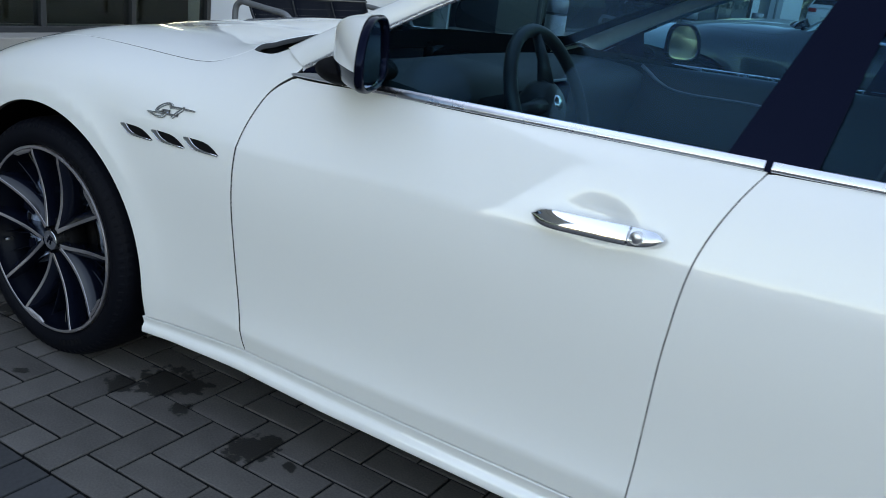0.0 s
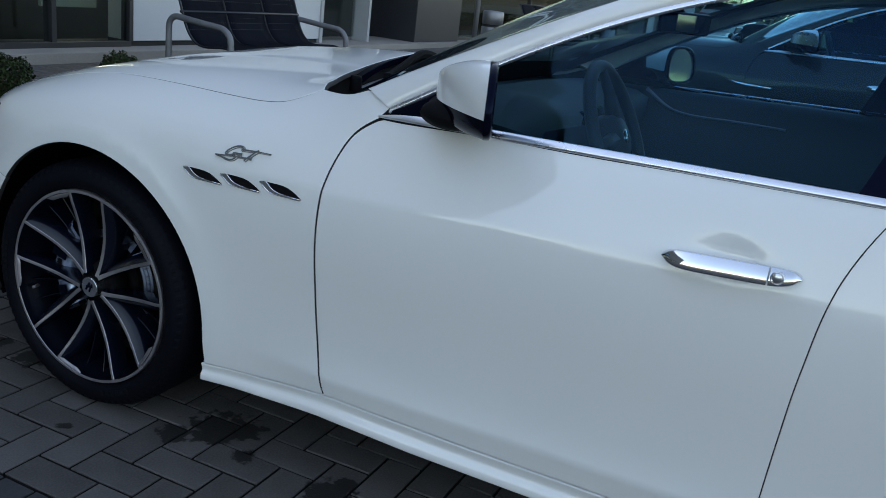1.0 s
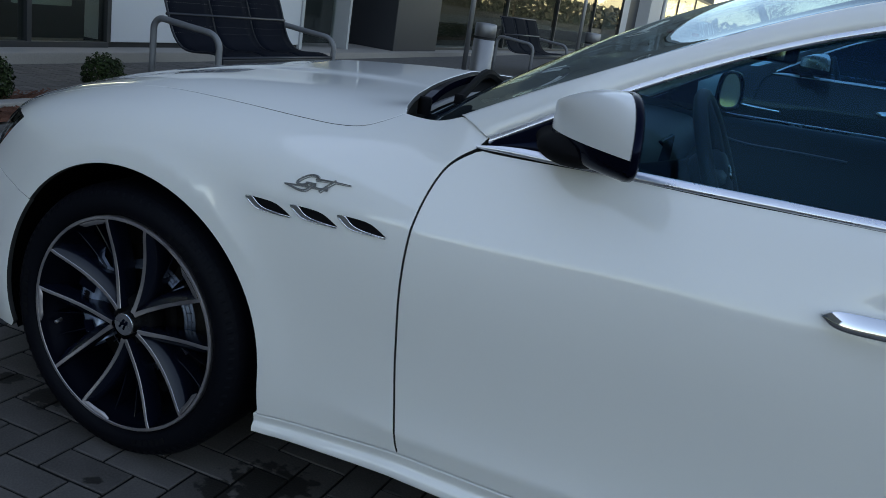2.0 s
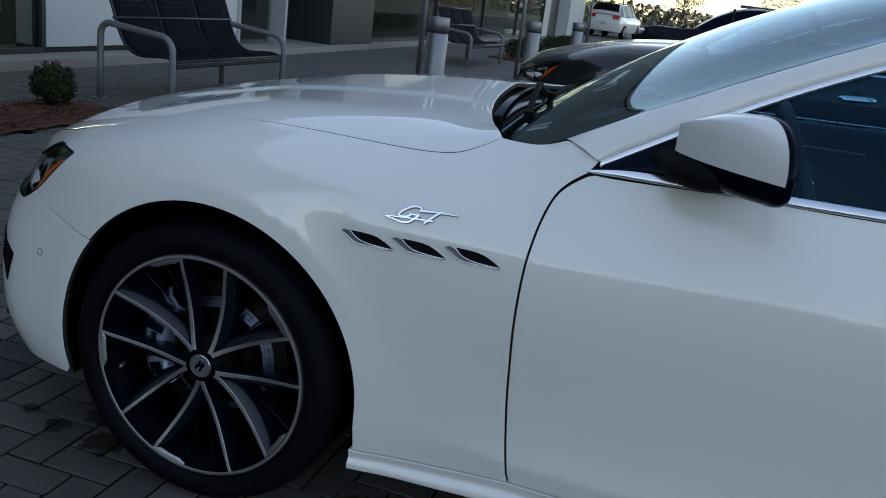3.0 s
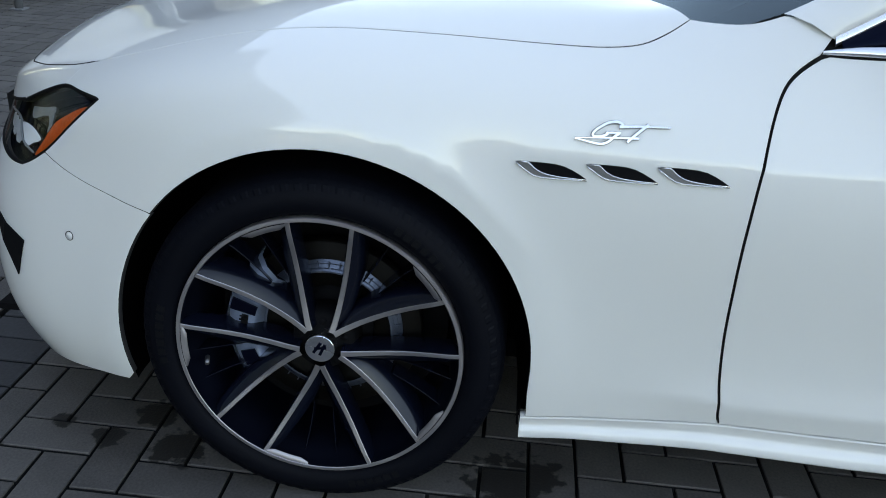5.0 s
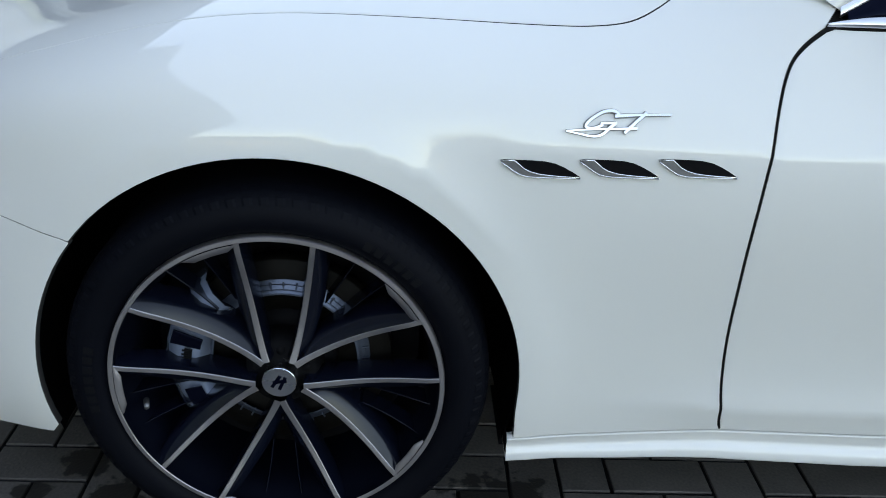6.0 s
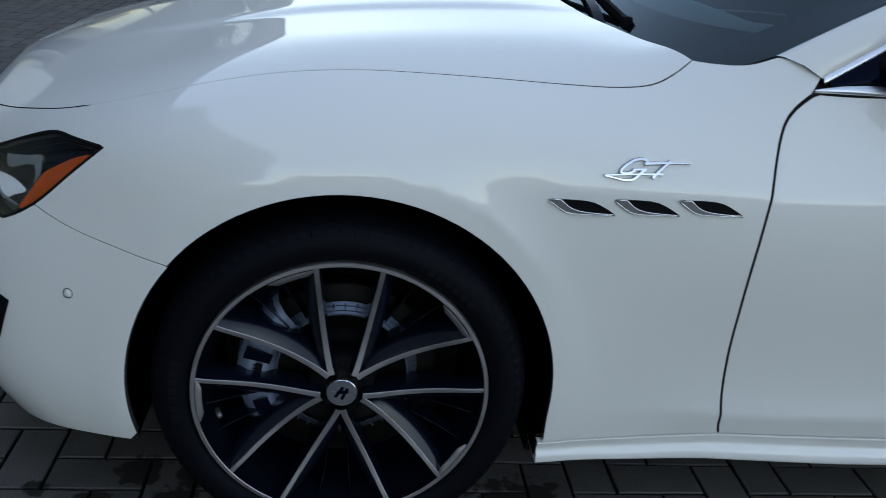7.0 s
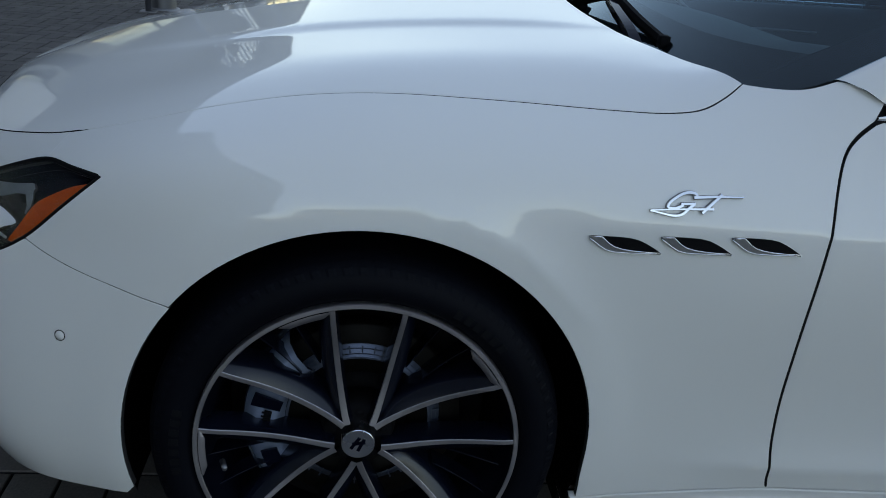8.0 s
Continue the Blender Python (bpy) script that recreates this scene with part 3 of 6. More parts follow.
for side_ in (False, True):
    # front fender
    loop = curve(arch_rows(0, SEAM, -14.5, 22)[:-1] + [("z", 0.391, sill_z(0.391))])[:-1]
    loop += curve([("z", x, sill_z(x)) for x in (0.391, 0.57, 0.746)])[:-1]
    loop += curve(DOOR_FRONT[::-1], 0.007)[:-1]
    loop += curve([("z", 0.797, 0.932), ("y", 0.817, 0.110)])[:-1]
    loop += curve([("y", 0.817, 0.110), ("y", 0.74, 0.138)], 0.01)[:-1]
    loop += curve([("y", 0.74, 0.138), ("y", 0.705, 0.140), ("y", 0.67, 0.146), ("y", 0.63, 0.158), ("y", 0.598, 0.172)], 0.01)[:-1]
    loop += curve(HOOD_LINE, 0.009)[:-1]
    loop += curve([HOOD_END, LAMP_UP[2]])[:-1]
    loop += curve(LAMP_UP[2:])[:-1] + curve(LAMP_LOW[:3])[:-1]
    loop += curve([LAMP_JOINT, ("z", -0.43, 0.621), SEAM_END])[:-1]
    sheet_part("front_fender", sheet(loop, skin, skin_normal, 0.022), PAINT, car, "", side_)
    # front door
    loop = curve(DOOR_FRONT, 0.007)[:-1]
    loop += curve([("z", x, sill_z(x)) for x in (0.746, 1.0, 1.25, 1.5, 1.737)])[:-1]
    loop += curve(DOOR_REAR)[:-1] + curve(BELT)[:-1]
    front_door = sheet_part("front_door", sheet(loop, skin, skin_normal, 0.02), PAINT, car, "", side_)
    # rear door
    loop = curve(DOOR_REAR[::-1])[:-1]
    loop += curve([("z", 1.737, sill_z(1.737)), ("z", 2.2, sill_z(2.2)), ("z", 2.55, 0.245)])[:-1]
    loop += curve([("z", 2.55, 0.245), ("z", 2.57, 0.45), ("z", 2.66, 0.62), ("z", 2.80, 0.78), ("z", 2.86, belt_z(2.86))])[:-1]
    loop += curve([("z", 2.86, belt_z(2.86)), ("z", 2.4, belt_z(2.4)), ("z", 1.846, belt_z(1.846) - 0.002)])[:-1]
    rear_door = sheet_part("rear_door", sheet(loop, skin, skin_normal, 0.05, gap=0.0012), PAINT, car, "", side_)
    # rear quarter with bumper side
    loop = curve([("z", 2.86, belt_z(2.86)), ("z", 2.80, 0.78), ("z", 2.66, 0.62), ("z", 2.57, 0.45), ("z", 2.55, 0.245)])[:-1]
    loop += curve([("z", 2.55, 0.245), ("z", 2.612, 0.275)])[:-1] + curve(arch_rows(3.0, 188, -8, 22))[:-1]
    loop += curve([("z", 3.375, 0.29), ("s", 3.6, 0.04), ("s", 4.1, 0.02), ("s", 4.89, 0.02)])[:-1]
    loop += curve([("s", 4.89, 0.02), ("s", 4.89, 0.4), ("s", 4.89, 0.8), ("s", 4.89, 1.2)])[:-1]
    loop += curve([("s", 4.89, 1.2), ("s", 4.3, 1.3), ("s", 3.7, 1.3), ("s", 3.45, 1.0), ("s", 3.3, 0.82), ("s", 2.9, 0.79)])[:-1]
    sheet_part("rear_quarter", sheet(loop, skin, skin_normal, 0.07), PAINT, car, "", side_)
    # front bumper half: outer skin round the headlight, down to the splitter
    loop = curve(arch_rows(0, 195, SEAM, 14))[:-1]
    loop += curve([SEAM_END, ("z", -0.43, 0.621), LAMP_JOINT])[:-1]
    loop += curve(LAMP_LOW[2:])[:-1] + curve(LAMP_IN)[:-1] + curve(LAMP_TOP_IN)[:-1] + curve(LAMP_UP[:3])[:-1]
    loop += curve([LAMP_UP[2], HOOD_END])[:-1]
    loop += curve(HOOD_NOSE)[:-1]
    loop += curve(HOOD_FRONT[:-1] + [("s", -1.72, 1.047)])[:-1]
    loop += curve([("s", -1.72, 1.047), ("s", -1.72, 0.8), ("s", -1.72, 0.60)])[:-1]
    loop += curve([("s", -1.72, 0.60), ("s", -1.5, 0.58), ("s", -1.36, 0.50), ("s", -1.33, 0.40), ("s", -1.42, 0.28), ("s", -1.72, 0.25)])[:-1]
    loop += curve([("s", -1.72, 0.25), ("s", -1.72, 0.01)])[:-1]
    loop += curve([("s", -1.72, 0.01), ("s", -1.2, 0.01), ("s", -0.8, 0.01), ("z", -0.374, 0.227)])[:-1]
    bumper = sheet_part("front_bumper", sheet(loop, skin, skin_normal, 0.025, gap=0.0007), PAINT, car, "", side_)
# bonnet, one sheet over the full width
half = curve(HOOD_LINE, 0.009)[:-1] + curve(HOOD_NOSE)[:-1] + curve([(k, a, b + 0.006) if k == "s" else (k, a, b) for k, a, b in HOOD_FRONT])
HOOD_BACK = lambda y: 0.442 + 0.156 * (abs(MID - y) / 0.782) ** 2.2
top_edge = curve([("s", -1.74, 1.63), ("s", -0.9, 1.63), ("s", 0.0, 1.63), ("y", 0.44, 0.946)])
back_edge = curve([("y", HOOD_BACK(y), y) for y in (0.946, 0.8, 0.65, 0.5, 0.38, 0.27, 0.205)] + [("y", 0.598, 0.172)], 0.009)
P_, F_, N_, dark_faces = sheet(half + top_edge[:-1] + back_edge[:-1], skin, skin_normal, 0.018, gap=0.0013)
P_[P_[:, 1] > MID - 0.016, 1] = MID
n_half = len(P_)
bonnet_faces = F_ + [[i + n_half for i in f[::-1]] for f in F_]
both_P = np.concatenate([P_, P_ * (1, -1, 1) + (0, 2 * MID, 0)])
both_N = np.concatenate([N_, N_ * (1, -1, 1)])
bonnet = sheet_part("bonnet", (both_P, bonnet_faces, both_N, dark_faces + [i + len(F_) for i in dark_faces]), PAINT, car)



# dark tube along the gap round the bonnet's nose
seal = np.array(curve([("y", -0.455, 0.193)] + HOOD_NOSE[:-1] + HOOD_FRONT, 0.012))
nose_gap_P = skin(seal) - skin_normal(seal) * 0.0012
for side_ in (False, True):
    pts = nose_gap_P * (1, -1, 1) + (0, 2 * MID, 0) if side_ else nose_gap_P
    part("bonnet_seal", tube_bm([tuple(p) for p in pts], [0.0006] * 3 + [0.0021] * (len(pts) - 3), 6), BLACKMATT, car, "black tube in the bonnet gap", True)

# dark shell added under the panels: shade in the gaps, seen only through them
def shell_rows(s0, s1, n, u0=0.0, u1=0.765, m=14, inset=0.016):
    rows = []
    for s_ in np.linspace(s0, s1, n):
        su = np.array([(s_, u) for u in np.linspace(u0, u1, m)])
        rows.append(skin(su) - skin_normal(su) * inset)
    return rows


for side_ in (False, True):
    loft(shell_rows(0.40, 2.58, 50), GAPDARK, "inner_shell", car, "", True, side_)
    loft(shell_rows(-1.72, 0.40, 40, 0.718, 0.95, 8), GAPDARK, "bonnet_channel", car, "", True, side_)


# wheel: tyre, rim, spokes, brake
def wheel_at(x, mirror):
    w = new("wheel")
    w.parent = car
    y = 0.012 if not mirror else 2 * MID - 0.012
    w.matrix_basis = pose(x, y, ARCH, 0, 0, 180 if mirror else 0)
    # tyre
    R = 0.345
    prof = [(0.262, 0.225), (0.30, 0.235), (0.325, 0.23), (R - 0.004, 0.205), (R, 0.18), (R, 0.035), (R - 0.003, 0.015), (R - 0.012, -0.004), (R - 0.03, -0.016), (0.30, -0.02), (0.283, -0.016), (0.274, -0.008), (0.269, 0.004)]
    part("tyre", turned_bm(prof, 96), RUBBER, w, "worn black road tyre", True)
    bm = bmesh.new()
    for k in range(84):
        a = 2 * math.pi * k / 84
        rows_ = [[(r * math.cos(a + da + sl), yy, r * math.sin(a + da + sl)) for da in (0.0, 0.012, 0.036, 0.048)] for r, yy, sl in ((0.3200, -0.0131, 0.0), (0.3300, -0.0066, 0.006), (0.3370, 0.0036, 0.014), (0.3425, 0.0170, 0.024))]
        for i in range(4):
            for j in (1, 2):
                r_, y_, z_ = rows_[i][j]
                rows_[i][j] = (r_, y_ - 0.0012, z_)
        g_ = [[bm.verts.new(p) for p in row] for row in rows_]
        for i in range(3):
            for j in range(3):
                bm.faces.new((g_[i][j], g_[i][j + 1], g_[i + 1][j + 1], g_[i + 1][j]))
    part("tread_shoulder", bm, RUBBER, w, "ribbed tyre shoulder")
    # raised lettering on the side wall, as plain bars
    for a0, n_bars in ((42, 6), (166, 7), (282, 6)):
        for k in range(n_bars):
            pts = [Vector((r * math.cos(radians(a)), -0.0193, r * math.sin(radians(a)))) for r, a in ((0.290, a0 + 3.6 * k), (0.290, a0 + 3.6 * k + 2.4), (0.305, a0 + 3.6 * k + 2.4), (0.305, a0 + 3.6 * k))]
            part("lettering_bar", prism_bm(pts, 0.0014, (0, -1, 0), 0.0004), TYREMARK, w)
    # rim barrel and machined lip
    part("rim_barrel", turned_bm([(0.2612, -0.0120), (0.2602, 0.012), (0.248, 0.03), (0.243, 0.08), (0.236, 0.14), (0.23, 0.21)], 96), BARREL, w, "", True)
    part("rim_lip", turned_bm([(0.2702, 0.004), (0.2698, -0.0105), (0.2686, -0.0132), (0.2622, -0.0132), (0.2612, -0.0122)], 160), MACHINED, w, "machined aluminium rim lip", False)
    # five V pairs: machined faces that meet near the cap, dark flanks that fall into the V
    spread = 23.4
    for k in range(5):
        base = 53.1 + 4.5 * (0 if not mirror else 2) + 72 * k
        for sgn in (-1, 1):
            face, flank, back_, web = [], [], [], []
            for f in np.linspace(0, 1, 14):
                # the arm leaves the apex and spreads outwards
                be, bd = 0.2622 * math.cos(radians(spread)), 0.2622 * math.sin(radians(spread))
                off, along = 0.0035 + (bd - 0.0035) * f**1.13, 0.040 + (be - 0.040) * f
                ca, sa = math.cos(radians(base)), math.sin(radians(base))
                e, d = Vector((ca, 0, sa)), Vector((-sa, 0, ca)) * sgn
                c = e * along + d * off
                t = (e * (be - 0.040) + d * (bd - 0.0035) * 1.13 * max(f, 0.02) ** 0.13).normalized()
                n_out = Vector((t.z, 0, -t.x))
                if n_out.dot(d) < 0:
                    n_out = -n_out
                hw = 0.0045 + 0.0013 * (1 - f) ** 2
                y = 0.006 + 0.010 * math.sin(math.pi * min(1, f * 1.1)) - 0.018 * f ** 2
                up_ = Vector((0, y, 0))
                face.append([c - n_out * hw + up_ + Vector((0, 0.0012, 0)), c - n_out * (hw - 0.001) + up_, c + n_out * (hw - 0.001) + up_, c + n_out * hw + up_ + Vector((0, 0.0012, 0))])
                bev = (0.003 + 0.017 * math.sin(math.pi * (0.10 + 0.72 * f))) * min(1, f * 6 + 0.1)
                flank.append([c - n_out * a_ + up_ + Vector((0, d_, 0)) for a_, d_ in ((hw, 0.0013), (hw + bev * 0.5, 0.007), (hw + bev, 0.016), (hw + bev + 0.0025, 0.026), (hw + bev + 0.003, 0.065))])
                if f > 0.4:
                    g_ = hw + bev + 0.001 + 0.060 * ((f - 0.4) / 0.6) ** 1.1
                    web.append([c - n_out * (g_ + a_) + up_ + Vector((0, d_, 0)) for a_, d_ in ((0.0012, 0.070), (0.0012, 0.0305), (0.0006, 0.0298), (-0.0006, 0.0298), (-0.0012, 0.0305), (-0.0012, 0.070))])
                back_.append([c + n_out * hw + up_ + Vector((0, 0.0013, 0)), c + n_out * (hw + 0.004) + up_ + Vector((0, 0.020, 0)), c + n_out * (hw + 0.001) + up_ + Vector((0, 0.055, 0))])
            loft(face, MACHINED, "spoke", w, "machined aluminium spoke face", False)
            for rows_, nm in ((flank, "spoke_flank"), (back_, "spoke_back"), (web, "spoke_web")):
                loft(rows_, RIMDARK, nm, w, "dark grey painted flank", nm != "spoke_web")
        # thicker stretch of the lip on one side of each pair
        for a0, a1 in ((base - spread, base - 4),):
            rows = [[(r * math.cos(radians(a)), yy, r * math.sin(radians(a))) for r, yy in ((0.2600, -0.0129), (0.2590 - 0.009 * min(1, math.sin((a - a0) / (a1 - a0) * math.pi) * 1.8), -0.0124), (0.2580 - 0.009 * min(1, math.sin((a - a0) / (a1 - a0) * math.pi) * 1.8), -0.0095))] for a in np.linspace(a0, a1, 12)]
            loft(rows, MACHINED, "lip_step", w, "", True)
    hub = part("hub", turned_bm([(0.0, 0.03), (0.056, 0.03), (0.060, 0.042), (0.066, 0.075), (0.0, 0.078)], 48), BLACKMATT, w, "", True)
    cap = part("centre_cap", turned_bm([(0.0, 0.0015), (0.0270, 0.0015), (0.0280, 0.0025), (0.0283, 0.006), (0.0283, 0.03)], 48), SATIN, w, "brushed silver centre cap with a dark emblem", False)
    # emblem as a plain dark shape
    for m in ((-0.012, -0.009, 0.002, 0.013), (0.0, -0.013, 0.010, 0.010), (-0.010, 0.0, 0.012, 0.004)):
        d = Vector((m[2] - m[0], 0, m[3] - m[1])).normalized()
        o = Vector((-d.z, 0, d.x)) * 0.0028
        a, b = Vector((m[0], 0.0013, m[1])), Vector((m[2], 0.0013, m[3]))
        part("emblem", prism_bm([a - o, b - o, b + o, a + o], 0.001, (0, -1, 0)), BLACKGLOSS, w)
    for k in range(5):
        a = radians(90 + 72 * k)
        bm = turned_bm([(0.0, 0.012), (0.007, 0.012), (0.008, 0.018), (0.008, 0.034)], 12)
        bmesh.ops.translate(bm, verts=bm.verts, vec=(0.045 * math.cos(a), 0.014, 0.045 * math.sin(a)))
        part("wheel_bolt", bm, BLACKMATT, w, "", True)
    # valve
    a = radians(195)
    bm = tube_bm([(0.236 * math.cos(a), 0.03, 0.236 * math.sin(a)), (0.228 * math.cos(a), 0.006, 0.228 * math.sin(a))], [0.005, 0.0045], 10)
    part("valve", bm, STAINLESS, w, "", True)
    # brake disc, its shade put into the colour, and caliper
    part("brake_disc", turned_bm([(0.085, 0.105), (0.088, 0.092), (0.178, 0.092), (0.180, 0.095), (0.180, 0.120), (0.085, 0.122)], 72), DISC, w, "worn brake disc with the shade behind the spokes in its colour", True)
    part("disc_bell", turned_bm([(0.0, 0.088), (0.07, 0.088), (0.085, 0.094), (0.085, 0.12)], 48), BLACKMATT, w, "", True)
    rows = []
    for f in np.linspace(0, 1, 15):
        a = radians(128 + 92 * f)
        bulge = 0.75 + 0.25 * math.cos(6.28 * 2 * f)
        rows.append([Vector((r * math.cos(a), yy, r * math.sin(a))) for r, yy in ((0.125, 0.088), (0.127, 0.074 - 0.008 * bulge), (0.145, 0.058 - 0.010 * bulge), (0.175, 0.056 - 0.010 * bulge), (0.196, 0.066 - 0.004 * bulge), (0.200, 0.09), (0.200, 0.13))])
    loft(rows, CALIPER, "brake_caliper", w, "silver-blue painted brake caliper", True)
    def caliper_pad(a0, a1, r0, r1, yy):
        """A raised plate on the caliper's face."""
        pts = [Vector((r * math.cos(radians(a)), yy, r * math.sin(radians(a)))) for r, aa in ((r0, (a0, a1)), (r1, (a1, a0))) for a in np.linspace(aa[0], aa[1], 6)]
        return prism_bm(pts, 0.004, (0, -1, 0), 0.001)
    for a0, a1, r0, r1 in ((140, 152, 0.143, 0.172), (158, 166, 0.138, 0.188), (176, 184, 0.138, 0.178), (196, 207, 0.143, 0.172)):
        part("caliper_recess", caliper_pad(a0, a1, r0, r1, 0.0445), BLACKGLOSS, w, "black caliper recess")
    for k in range(6):
        part("lettering_bar", caliper_pad(167.4 + 1.35 * k, 168.2 + 1.35 * k, 0.150, 0.163 + 0.004 * (k % 2), 0.0435), BLACKMATT, w)
    # chamfered hat of the disc, turned bright
    part("disc_hat", turned_bm([(0.122, 0.076), (0.125, 0.076), (0.129, 0.079), (0.130, 0.081), (0.136, 0.085), (0.137, 0.087), (0.143, 0.091), (0.144, 0.095)], 72), HATSTEEL, w, "dull blue-grey turned edge of the disc hat", False)
    for k in range(40):
        a = radians(9 * k)
        part("hat_rib", box_bm(-0.0012, 0.0012, -0.0015, 0.0015, -0.0085, 0.0085), HATSTEEL, w).matrix_basis = pose(0.134 * math.cos(a), 0.082, 0.134 * math.sin(a), 0, 90 - 9 * k, 0)
    part("backing_plate", turned_bm([(0.0, 0.15), (0.215, 0.15), (0.228, 0.14)], 48), BLACKMATT, w, "", True)
    return w


for x in (FRONT, REAR):
    for side_ in (False, True):
        wheel_at(x, side_)
# wheel houses
for x in (FRONT, REAR):
    for side_ in (False, True):
        rows = []
        for a in np.linspace(-18, 198, 40):
            c, s_ = math.cos(radians(a)), math.sin(radians(a))
            edge = skin([find("z", x + 0.002 + 0.387 * c, max(ARCH + 0.394 * s_, 0.2))])[0][1]
            rows.append([(x + 0.002 + rr * c * 0.987, yy, ARCH + rr * s_) for rr, yy in ((0.394, edge + 0.010), (0.398, edge + 0.022), (0.400, edge + 0.05), (0.398, 0.2), (0.39, 0.32), (0.1, 0.33))])
        loft(rows, LINER, "wheel_liner", car, "black plastic wheel arch liner", True, side_)

# side skirts: an upright face below the doors, then a blade that swells out along the bottom
for side_ in (False, True):
    rows = []
    for x in np.linspace(0.383, 2.62, 70):
        top = sill_z(x)
        low_ = np.interp(x, (0.37, 0.5, 0.74, 1.0, 1.5, 2.6), (0.188, 0.194, 0.199, 0.190, 0.187, 0.192))
        y = skin([find("z", x, top)])[0][1]
        back = 1 / (1 + math.exp(-(x - 0.62) / 0.05))
        out = 0.002 + 0.014 * min(1, max(0, (x - 0.42) / 0.35)) - 0.0125 * back
        tall = top - low_
        swell = ((0.10, 0.0010 + 0.0006 * back), (0.26, 0.0036 + 0.0028 * back), (0.40, 0.0050 + 0.0042 * back), (0.48, 0.0046 + 0.0042 * back), (0.56, 0.0026 + 0.0030 * back - 0.15 * out), (0.66, -0.50 * out), (0.76, -0.82 * out), (0.85, -out), (0.92, -0.98 * out), (0.97, -0.80 * out), (1.0, -0.50 * out))
        prof = [(y + 0.02, top - 0.0010), (y + 0.0016, top - 0.0012), (y + 0.0002, top - 0.0028)] + [(y + dy, top - f * tall) for f, dy in swell] + [(y + 0.02, low_ - 0.001), (y + 0.09, low_ + 0.002)]
        rows.append([(x, yy, zz) for yy, zz in prof])
    loft([[(0.3835, yy, zz) for yy, zz in ((0.036, 0.232), (0.034, 0.210), (0.042, 0.189))], [(0.3835, yy, zz) for yy, zz in ((0.14, 0.232), (0.14, 0.210), (0.14, 0.189))]], BLACKMATT, "skirt_end", car, "", False, side_)
    loft(rows, PAINT, "side_skirt", car, "", True, side_)
    loft([[(x, 0.085, 0.205), (x, 0.10, 0.16), (x, 0.3, 0.15)] for x in np.linspace(0.38, 2.62, 4)], BLACKMATT, "underbody_edge", car, "", False, side_)
part("floor_pan", box_bm(0.42, 2.58, 0.12, 2 * MID - 0.12, 0.150, 0.168), LINER, car, "dark covered underside")
part("underbody", box_bm(-0.45, 3.8, 0.34, 2 * MID - 0.34, 0.17, 0.22), BLACKMATT, car)
part("undertray", box_bm(-0.80, -0.42, 0.27, 2 * MID - 0.27, 0.205, 0.22), BLACKMATT, car, "black plastic undertray")
part("engine_bay", box_bm(-0.55, 0.62, 0.36, 2 * MID - 0.36, 0.22, 0.72), GAPDARK, car)

# greenhouse: pillar and roof rails
ROOF_EDGE = [(0.738, 0.136, 0.988), (0.875, 0.150, 1.060), (1.07, 0.168, 1.155), (1.32, 0.198, 1.268), (1.57, 0.232, 1.352), (1.87, 0.262, 1.400), (2.22, 0.275, 1.405), (2.62, 0.272, 1.35), (3.0, 0.25, 1.235), (3.3, 0.225, 1.12), (3.5, 0.21, 1.035)]
GLASS_TOP = [(0.818, 0.106, 0.957), (0.935, 0.122, 1.026), (1.065, 0.140, 1.100), (1.32, 0.172, 1.222), (1.57, 0.205, 1.302), (1.87, 0.232, 1.345), (2.22, 0.245, 1.345), (2.62, 0.235, 1.275), (2.87, 0.20, 1.17), (3.04, 0.15, 1.06)]
edge_line, glass_line = smooth_line(ROOF_EDGE, 80), smooth_line(GLASS_TOP, 80)
for side_ in (False, True):
    # cant rail: from the screen edge to the window top
    rows = []
    for f in np.linspace(0, 1, 70):
        a = edge_line[int(f * 79)]
        b = glass_line[int(f * 79)]
        m = (a + b) / 2 + np.array((0, -0.012, 0.006))
        rows.append([b + np.array((0, 0.01, -0.002)), b, b * 0.75 + m * 0.25 + np.array((0, -0.004, 0.0)), m, a * 0.75 + m * 0.25 + np.array((0, -0.001, 0.002)), a, a + np.array((0.0, 0.012, -0.004))])
    loft(rows, PAINT, "cant_rail", car, "", True, side_)
# roof
rows = []
for f in np.linspace(0, 1, 40):
    x = 1.50 + f * 1.15
    e = np.array([np.interp(x, edge_line[:, 0], edge_line[:, i]) for i in range(3)])
    rows.append([(x - 0.10 * (1 - f) * (1 - (2 * v - 1) ** 2), e[1] + v * 2 * (MID - e[1]), e[2] + 0.075 * (1 - (2 * v - 1) ** 2) ** 0.8) for v in np.linspace(0, 1, 25)])
loft(rows, PAINT, "roof", car)
head_row, tail_row = rows[0], rows[-1]
# windscreen, with a black border
SPREAD = [0.5 - 0.5 * math.cos(math.pi * k / 40) for k in range(41)]


def screen_foot(y):
    """Foot of the windscreen at y: it dips under the bonnet's rear edge."""
    e = min(abs(MID - y) / 0.814, 1.0)
    x = 0.50 + 0.24 * e**16
    return Vector((x, y, 0.988 + 0.48 * (x - 0.74) + 0.07 * (1 - e * e) ** 1.3))


